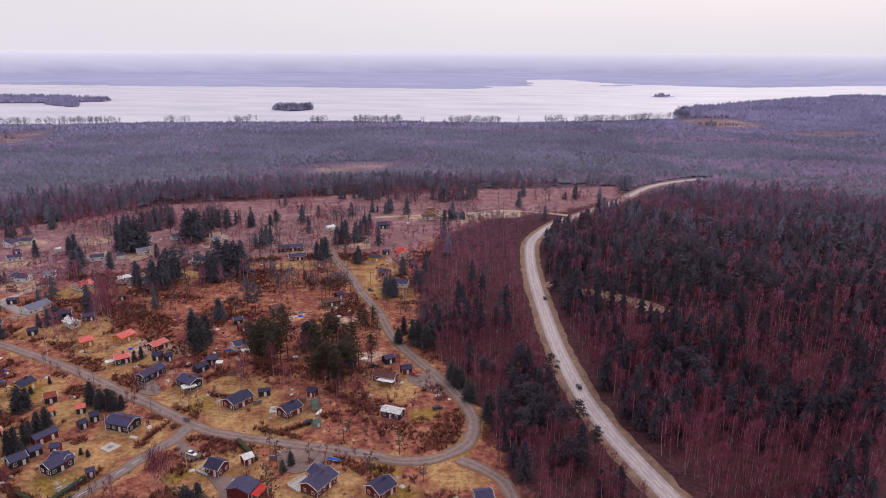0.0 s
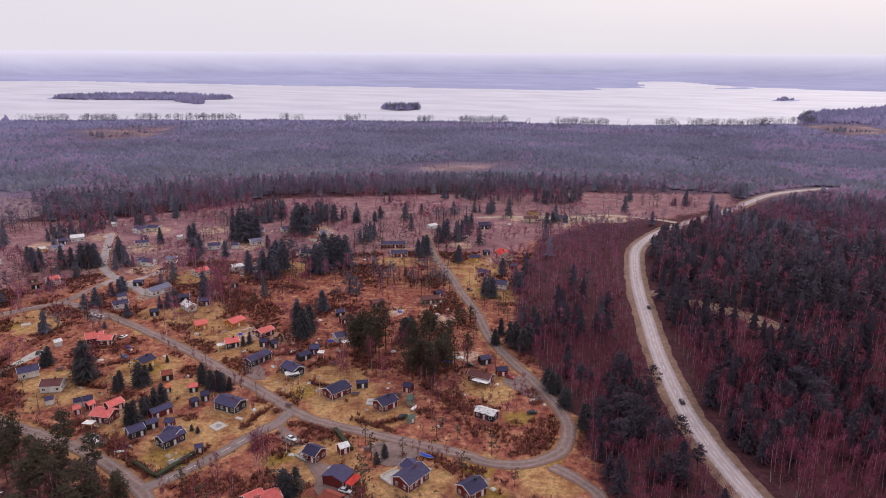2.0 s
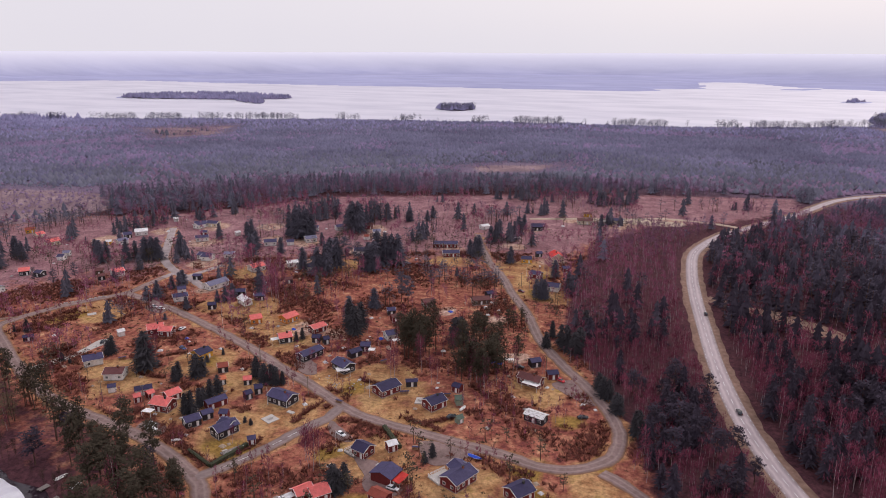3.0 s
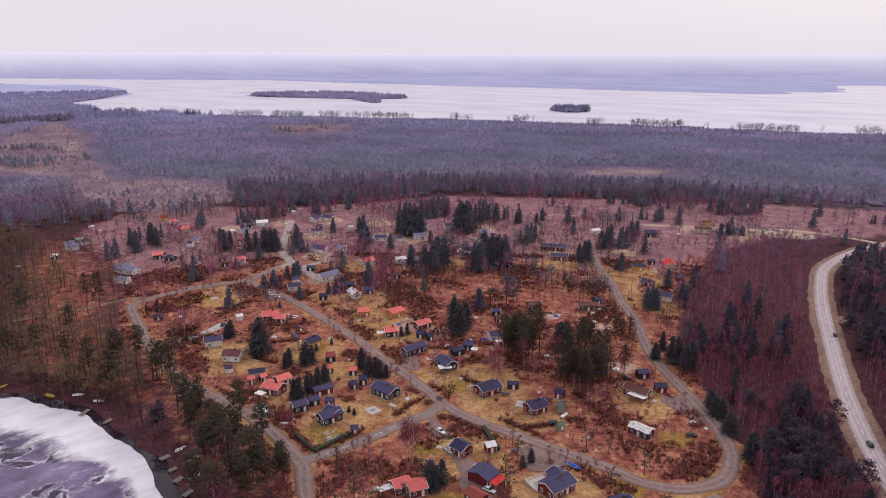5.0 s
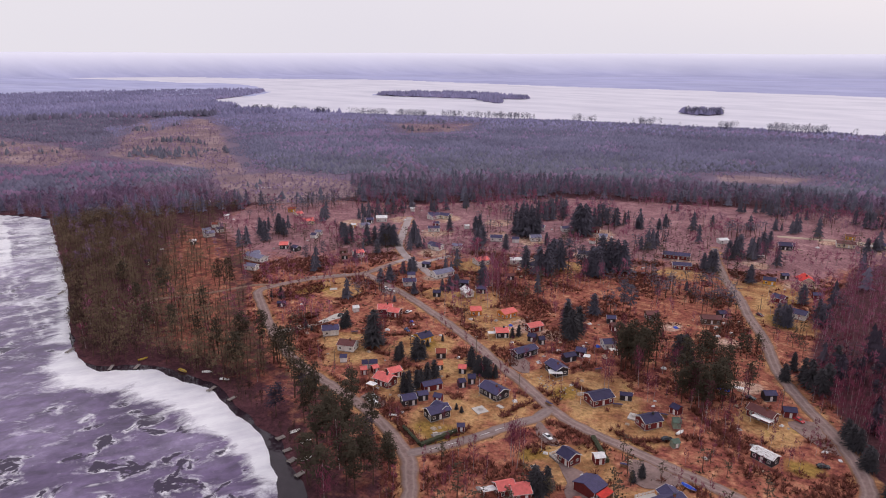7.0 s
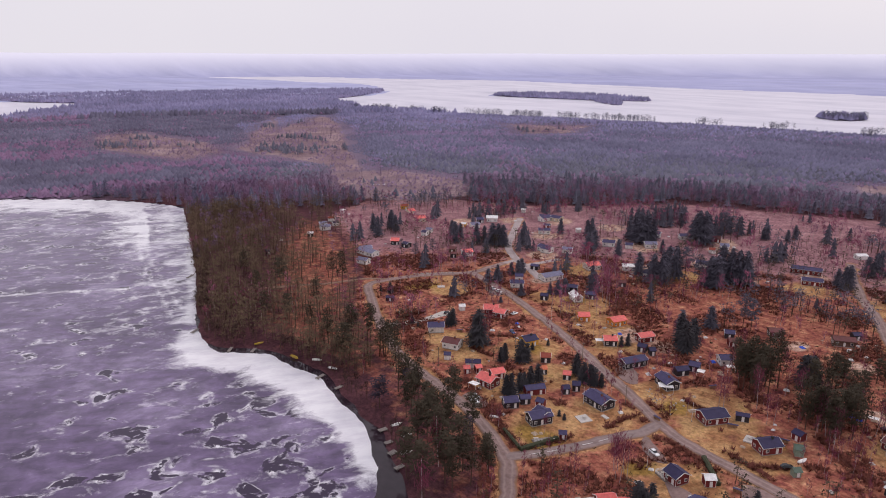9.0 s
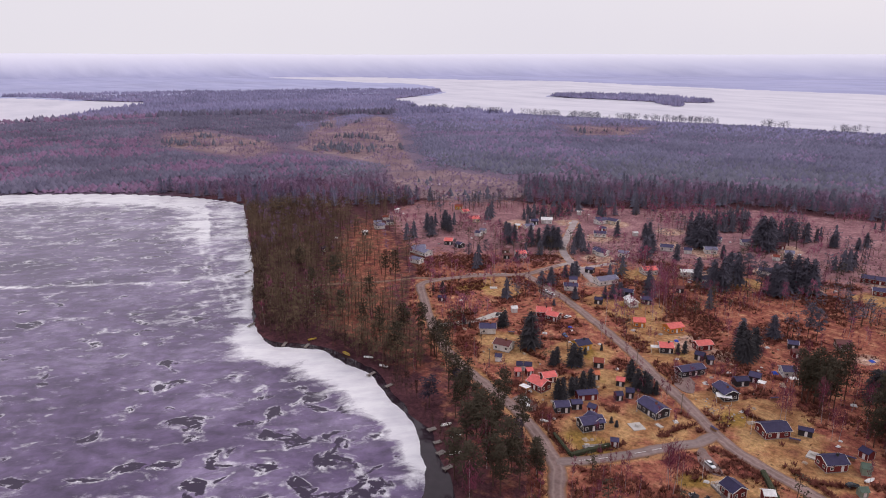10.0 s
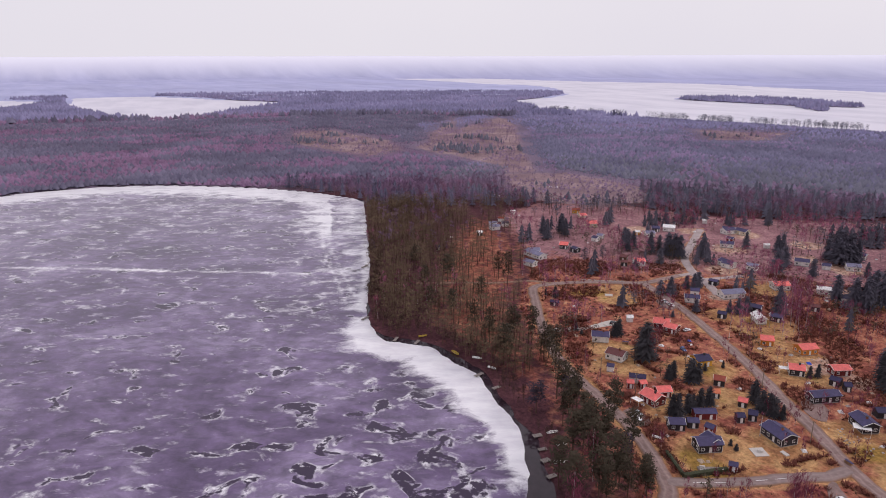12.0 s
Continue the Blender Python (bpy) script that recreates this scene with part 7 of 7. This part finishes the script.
def canopy(x, y, turn, lx, ly, h, drop, mat, label):
    """A lean-to roof on four posts."""
    root = tagged(new("lean_to_roof"), label, "canopy", "lean-to roofs")
    root.matrix_basis = pose(x, y, 0, 0, 0, turn)
    bm = bmesh.new()
    box(bm, -lx / 2, lx / 2, -ly / 2, ly / 2, 0, 0.08)
    part("roof_sheet", bm, mat, root).matrix_basis = pose(0, 0, h, -math.degrees(math.atan2(drop, ly)), 0, 0)
    for px in (-1, 1):
        for py in (-1, 1):
            bm = bmesh.new()
            tube(bm, (px * (lx / 2 - 0.15), py * (ly / 2 - 0.15), -0.2), (px * (lx / 2 - 0.15), py * (ly / 2 - 0.15), h - py * drop / 2 + 0.02), 0.06, 0.06, 6)
            part("post", bm, WHITE_TRIM, root)


canopy(-24.5, 271.2, -20, 7.5, 4.2, 2.5, 0.5, ROOF["white"], "white porch roof on the red cottage")
canopy(-108.0, 265.0, 30, 6.0, 5.0, 2.6, 0.4, ROOF["white"], "white carport roof beside the cottage")
canopy(-37.4, 293.6, 5, 4.8, 3.0, 2.2, 0.3, ROOF["white"], "white canopy over garden clutter")
canopy(-59.6, 193.1, -106, 6.0, 2.8, 2.3, 0.4, ROOF["brightred"], "bright red lean-to roof beside the garage")
canopy(-169.5, 212.5, 0, 4.2, 3.4, 2.4, 0.3, ROOF["white"], "white porch roof of the red house")
canopy(-182.5, 264.5, -3, 4.0, 4.0, 2.6, 0.3, ROOF["white"], "white porch roof of the yellow house")
canopy(-153.0, 289.0, 38, 4.0, 4.0, 2.5, 0.3, ROOF["white"], "white porch roof under red tiles")
canopy(-62.5, 511.0, 30, 6.5, 6.0, 2.8, 0.8, ROOF["white"], "white sheet roof far up the lane")
canopy(-94.5, 302.0, 41, 3.6, 3.4, 2.5, 0.3, ROOF["white"], "white porch roof beside a grey cottage")
canopy(-102.5, 288.5, 10, 3.2, 4.0, 2.5, 0.3, ROOF["white"], "white lean-to beside a dark garage")
canopy(-92.0, 175.0, 50, 5.0, 3.4, 2.4, 0.4, ROOF["white"], "white porch roof of the red-tiled cottage")


def barrel(x, y):
    root = tagged(new("barrel"), "blue plastic barrel in a cluttered yard", "barrel", "barrels")
    root.matrix_basis = pose(x, y, 0)
    bm = bmesh.new()
    for z0, z1, r0, r1 in ((0, 0.15, 0.42, 0.5), (0.15, 0.9, 0.5, 0.5), (0.9, 1.05, 0.5, 0.42)):
        tube(bm, (0, 0, z0), (0, 0, z1), r0, r1, 12)
    part("drum", bm, TARP_BLUE, root)
    bm = bmesh.new()
    tube(bm, (0, 0, 1.052), (0, 0, 1.1), 0.35, 0.33, 12)
    part("lid", bm, RUBBER, root)


for x, y in ((-45.4, 291.4), (-44.2, 292.2), (-41.6, 291.4), (-40.6, 292.0), (-46.0, 293.0)):
    barrel(x, y)


# boulders along the bend of the lake road, and loose stones
def boulder_mesh(rng):
    bm = bmesh.new()
    bmesh.ops.create_icosphere(bm, subdivisions=1, radius=0.5)
    for v in bm.verts:
        v.co *= rng.uniform(0.75, 1.2)
        v.co.z *= 0.7
    me = bpy.data.meshes.new("boulder")
    bm.to_mesh(me)
    bm.free()
    me.materials.append(STONE)
    return me


stone_rng = np.random.default_rng(5)
BOULDERS = [boulder_mesh(stone_rng) for _ in range(6)]


def boulder(x, y, size, label):
    ob = tagged(new("boulder", BOULDERS[stone_rng.integers(0, 6)]), label, "stone", "boulders")
    ob.matrix_basis = Matrix.LocRotScale((x, y, size * 0.12), Euler((0, 0, stone_rng.uniform(0, 6))), (size,) * 3)


for i in range(26):
    t = i / 25
    boulder(-298.5 + 17 * t + stone_rng.normal(0, 0.3), 308.5 + 19 * t + stone_rng.normal(0, 0.3), stone_rng.uniform(0.9, 1.5), "pale boulder in a row beside the road bend")
for cx, cy, n, words in ((-106, 256, 26, "pale boulder on rough stony ground"), (-150, 318, 18, "pale boulder near the orange cottages")):
    for i in range(n):
        q = np.array([[cx + stone_rng.normal(0, 7), cy + stone_rng.normal(0, 4)]])
        if min(away(q, line)[0] for line, half in ROADS) > 4.5 and np.hypot(*(SITES - q[0]).T).min() > 6:
            boulder(*q[0], stone_rng.uniform(0.4, 1.1), words)


# gravel yards and drives
def yard(name, pts, mat, label, z):
    outline = crinkle(ring(pts, 1.5), 0.5, 4)
    bm = bmesh.new()
    extrude_outline(bm, outline, -0.5, z)
    me = bpy.data.meshes.new(name)
    bm.to_mesh(me)
    bm.free()
    me.materials.append(mat)
    tagged(new(name, me), label, "yard", kind="structure")


yard("yard", [(-60, 219), (-50, 221), (-40, 218), (-43, 211), (-48, 207), (-54, 207)], YARD_GRAVEL, "grey gravel yard beside the red house", 0.03)
yard("yard", [(-80, 204), (-70, 203), (-66, 196), (-58, 192), (-60, 186), (-70, 187), (-74, 196)], YARD_GRAVEL, "grey gravel yard before the garage", 0.028)
yard("yard", [(-98, 226), (-92, 222), (-84, 215), (-89, 213), (-96, 219)], YARD_GRAVEL, "gravel drive with a parked white car", 0.032)
yard("yard", [(-168, 209), (-158, 207), (-156, 202), (-162, 199), (-168, 201)], YARD_GRAVEL, "gravel parking place by the lake road", 0.03)
yard("yard", [(-244, 238), (-240, 246), (-236, 262), (-233, 273), (-240, 272), (-241, 258), (-247, 243), (-250, 236)], DECK, "pale gravel drive to the white cottage", 0.03)
yard("yard", [(-6, 284), (-2, 276), (4, 266), (1, 262), (-10, 270), (-16, 278)], YARD_GRAVEL, "gravel yard beside the red shed", 0.025)
yard("yard", [(-246, 324), (-236, 321), (-232, 313), (-240, 313), (-248, 318)], YARD_GRAVEL, "gravel plot beside the junction", 0.03)
yard("yard", [(-134, 270), (-126, 262), (-120, 262), (-124, 272), (-130, 276)], YARD_GRAVEL, "reddish gravel drive off the village road", 0.028)
yard("clearing", [(62, 405), (80, 402), (100, 395), (122, 376), (128, 362), (118, 360), (98, 380), (76, 396)], VERGE, "sandy forest clearing beside the road", 0.02)
yard("yard", [(10, 606), (40, 606), (70, 600), (60, 586), (20, 588), (-10, 592)], SAND, "sandy yards on the edge of cut-over land", 0.02)


def flagpole(x, y, h):
    root = tagged(new("flagpole"), "slim white flagpole on a cottage lawn", "flagpole", "flagpoles")
    root.matrix_basis = pose(x, y, -0.1)
    bm = bmesh.new()
    tube(bm, (0, 0, 0), (0, 0, h), 0.075, 0.045, 8)
    part("shaft", bm, WHITE_TRIM, root)
    bm = bmesh.new()
    bmesh.ops.create_icosphere(bm, subdivisions=1, radius=0.12)
    part("knob", bm, ROOF["orange"], root).matrix_basis = pose(0, 0, h + 0.08)
    bm = bmesh.new()
    box(bm, -0.2, 0.2, -0.2, 0.2, 0, 0.25)
    part("socket", bm, CONCRETE, root)


for x, y, h in ((-88.3, 207.4, 8), (-89.5, 248, 8.5), (-128, 232, 8), (-44, 425, 9), (-188, 300, 8)):
    flagpole(x, y, h)


def heap(x, y, size, mat, label):
    """A crumpled sheet over a low mound."""
    bm = bmesh.new()
    bmesh.ops.create_grid(bm, x_segments=8, y_segments=6, size=0.5)
    for v in bm.verts:
        d = max(abs(v.co.x), abs(v.co.y)) * 2
        v.co.z = 0.45 * (1 - d ** 2) + 0.1 * noise.noise(Vector((v.co.x * 5 + x, v.co.y * 5 + y, 0))) - 0.04
        v.co.x *= 1 + 0.25 * noise.noise(Vector((x, v.co.y * 3, 4)))
    ob = bmesh.ops.solidify(bm, geom=bm.faces[:], thickness=0.04)
    me = bpy.data.meshes.new("tarpaulin")
    bm.to_mesh(me)
    bm.free()
    me.materials.append(mat)
    ob = tagged(new("tarpaulin", me), label, "tarpaulin", "garden tarpaulins")
    ob.matrix_basis = Matrix.LocRotScale((x, y, 0), Euler((0, 0, x * 1.7)), (size, size * 0.8, size * 0.7))


for x, y, size in ((-60, 363, 3.2), (-52, 300, 3.0), (-203, 268, 2.6), (-2, 262, 2.2), (3, 259, 1.6), (-57, 352, 2.6), (-75, 268, 2.0), (-99, 262, 1.8), (-118, 292, 2.2), (-150, 301, 1.6), (-31, 262, 1.8), (-168, 214, 1.8), (-196, 281, 2.0), (-70, 300, 2.4)):
    heap(x, y, size, TARP_WHITE, "crumpled white tarpaulin in a cluttered garden")
for x, y, size in ((-544, 428, 5.0), (-540, 431, 4.0), (-551, 503, 3.6), (-548, 508, 3.2), (-544, 513, 3.6), (-410, 396, 4.2), (-404, 399, 3.0), (-337, 471, 3.2), (-224, 495, 3.0), (-209, 524, 2.8), (-204, 520, 2.4), (-177, 490, 2.6), (-169, 486, 2.4),
                   (-432, 300, 2.6), (-200, 414, 3.0), (-192, 398, 2.6), (-180, 408, 2.2), (-160, 457, 2.8), (-30, 566, 3.0), (4, 592, 3.2), (-58, 372, 2.2), (-70, 376, 2.4), (-52, 360, 2.0)):
    heap(x, y, size, TARP_WHITE, "pale crumpled sheeting on rough open ground")
for x, y, size in ((-104, 307, 2.8), (-152, 308, 2.4), (-44, 294.5, 2.6), (-199, 284, 2.2), (-78, 352, 2.6)):
    heap(x, y, size, TARP_BLUE, "crumpled blue tarpaulin beside a cottage")


LOG_MESH = shared("log", lambda bm: tube(bm, (0, -0.35, 0), (0, 0.35, 0), 0.15, 0.14, 6), FIREWOOD)


def woodpile(x, y, turn, length):
    root = tagged(new("woodpile"), "stacked split firewood under a sheet", "woodpile", "woodpiles")
    root.matrix_basis = pose(x, y, 0, 0, 0, turn)
    r = random.Random(int(x * 10))
    for i in range(int(length / 0.32)):
        for j in range(4):
            px = -length / 2 + i * 0.32 + (0.16 if j % 2 else 0)
            share("log", LOG_MESH, root, pose(px, r.uniform(-0.05, 0.05), 0.15 + j * 0.28, 0, r.uniform(0, 360), 0))
    bm = bmesh.new()
    box(bm, -length / 2 - 0.2, length / 2 + 0.2, -0.5, 0.5, 1.28, 1.33)
    part("cover_sheet", bm, ROOF["slate"], root)


for x, y, a, ln in ((-76, 254, 20, 3.6), (-100, 240, -17, 3.0), (-58, 256, 10, 3.0), (-30, 280, 70, 3.4), (-140, 252, 30, 3.0), (-94, 281, 55, 3.2), (-168, 246, 20, 3.2), (-214, 255, 40, 3.0), (-60, 214, 10, 2.6)):
    woodpile(x, y, a, ln)


TABLE_BASE = {(-121.5, 221.8): 0.12, (-68, 249.5): 0.37, (-47.5, 199.5): 0.42, (-126.5, 196): 0.32, (-82, 206.5): 0.47}


def garden_table(x, y, turn):
    root = tagged(new("garden_table"), "weathered garden table with fixed benches on the lawn", "table", "garden tables")
    root.matrix_basis = pose(x, y, TABLE_BASE.get((x, y), 0.0), 0, 0, turn)
    bm = bmesh.new()
    box(bm, -0.9, 0.9, -0.38, 0.38, 0.7, 0.75)
    part("tabletop", bm, DECK, root)
    for s in (-1, 1):
        bm = bmesh.new()
        box(bm, -0.9, 0.9, s * 0.75 - 0.14, s * 0.75 + 0.14, 0.41, 0.45)
        part("bench", bm, DECK, root)
        bm = bmesh.new()
        box(bm, s * 0.7 - 0.04, s * 0.7 + 0.04, -0.8, 0.8, 0.33, 0.41)
        box(bm, s * 0.7 - 0.04, s * 0.7 + 0.04, -0.3, -0.2, -0.02, 0.7)
        box(bm, s * 0.7 - 0.04, s * 0.7 + 0.04, 0.2, 0.3, -0.02, 0.7)
        part("trestle", bm, DECK, root)


for x, y, a in ((-121.5, 221.8, 20), (-68, 249.5, 60), (-47.5, 199.5, 40), (-126.5, 196, 50), (-82, 206.5, 0), (-92, 256, 20)):
    garden_table(x, y, a)


# small garden clutter round the cottages
SCATTER = np.random.default_rng(91)
CLUTTER = ((TARP_WHITE, "crumpled pale tarpaulin over garden clutter"), (TARP_WHITE, "crumpled pale tarpaulin over garden clutter"),  (SAND, "small sand mound in a garden"),
           (STONE, "low grey rubble mound beside a cottage"), (SAND, "small sand mound in a garden"))
for s in SITES:
    for _ in range(2 if math.hypot(*s) < 330 else 1):
        a, d = SCATTER.uniform(0, math.tau), SCATTER.uniform(7.5, 13)
        q = np.array([[s[0] + d * math.cos(a), s[1] + d * math.sin(a)]])
        if min(away(q, line)[0] - half for line, half in ROADS) > 2 and np.hypot(*(SITES - q[0]).T).min() > 6.5 and inside(q, VILLAGE)[0]:
            mat, words = CLUTTER[SCATTER.integers(0, len(CLUTTER))]
            heap(*map(float, q[0]), float(SCATTER.uniform(1.0, 2.6)), mat, words)
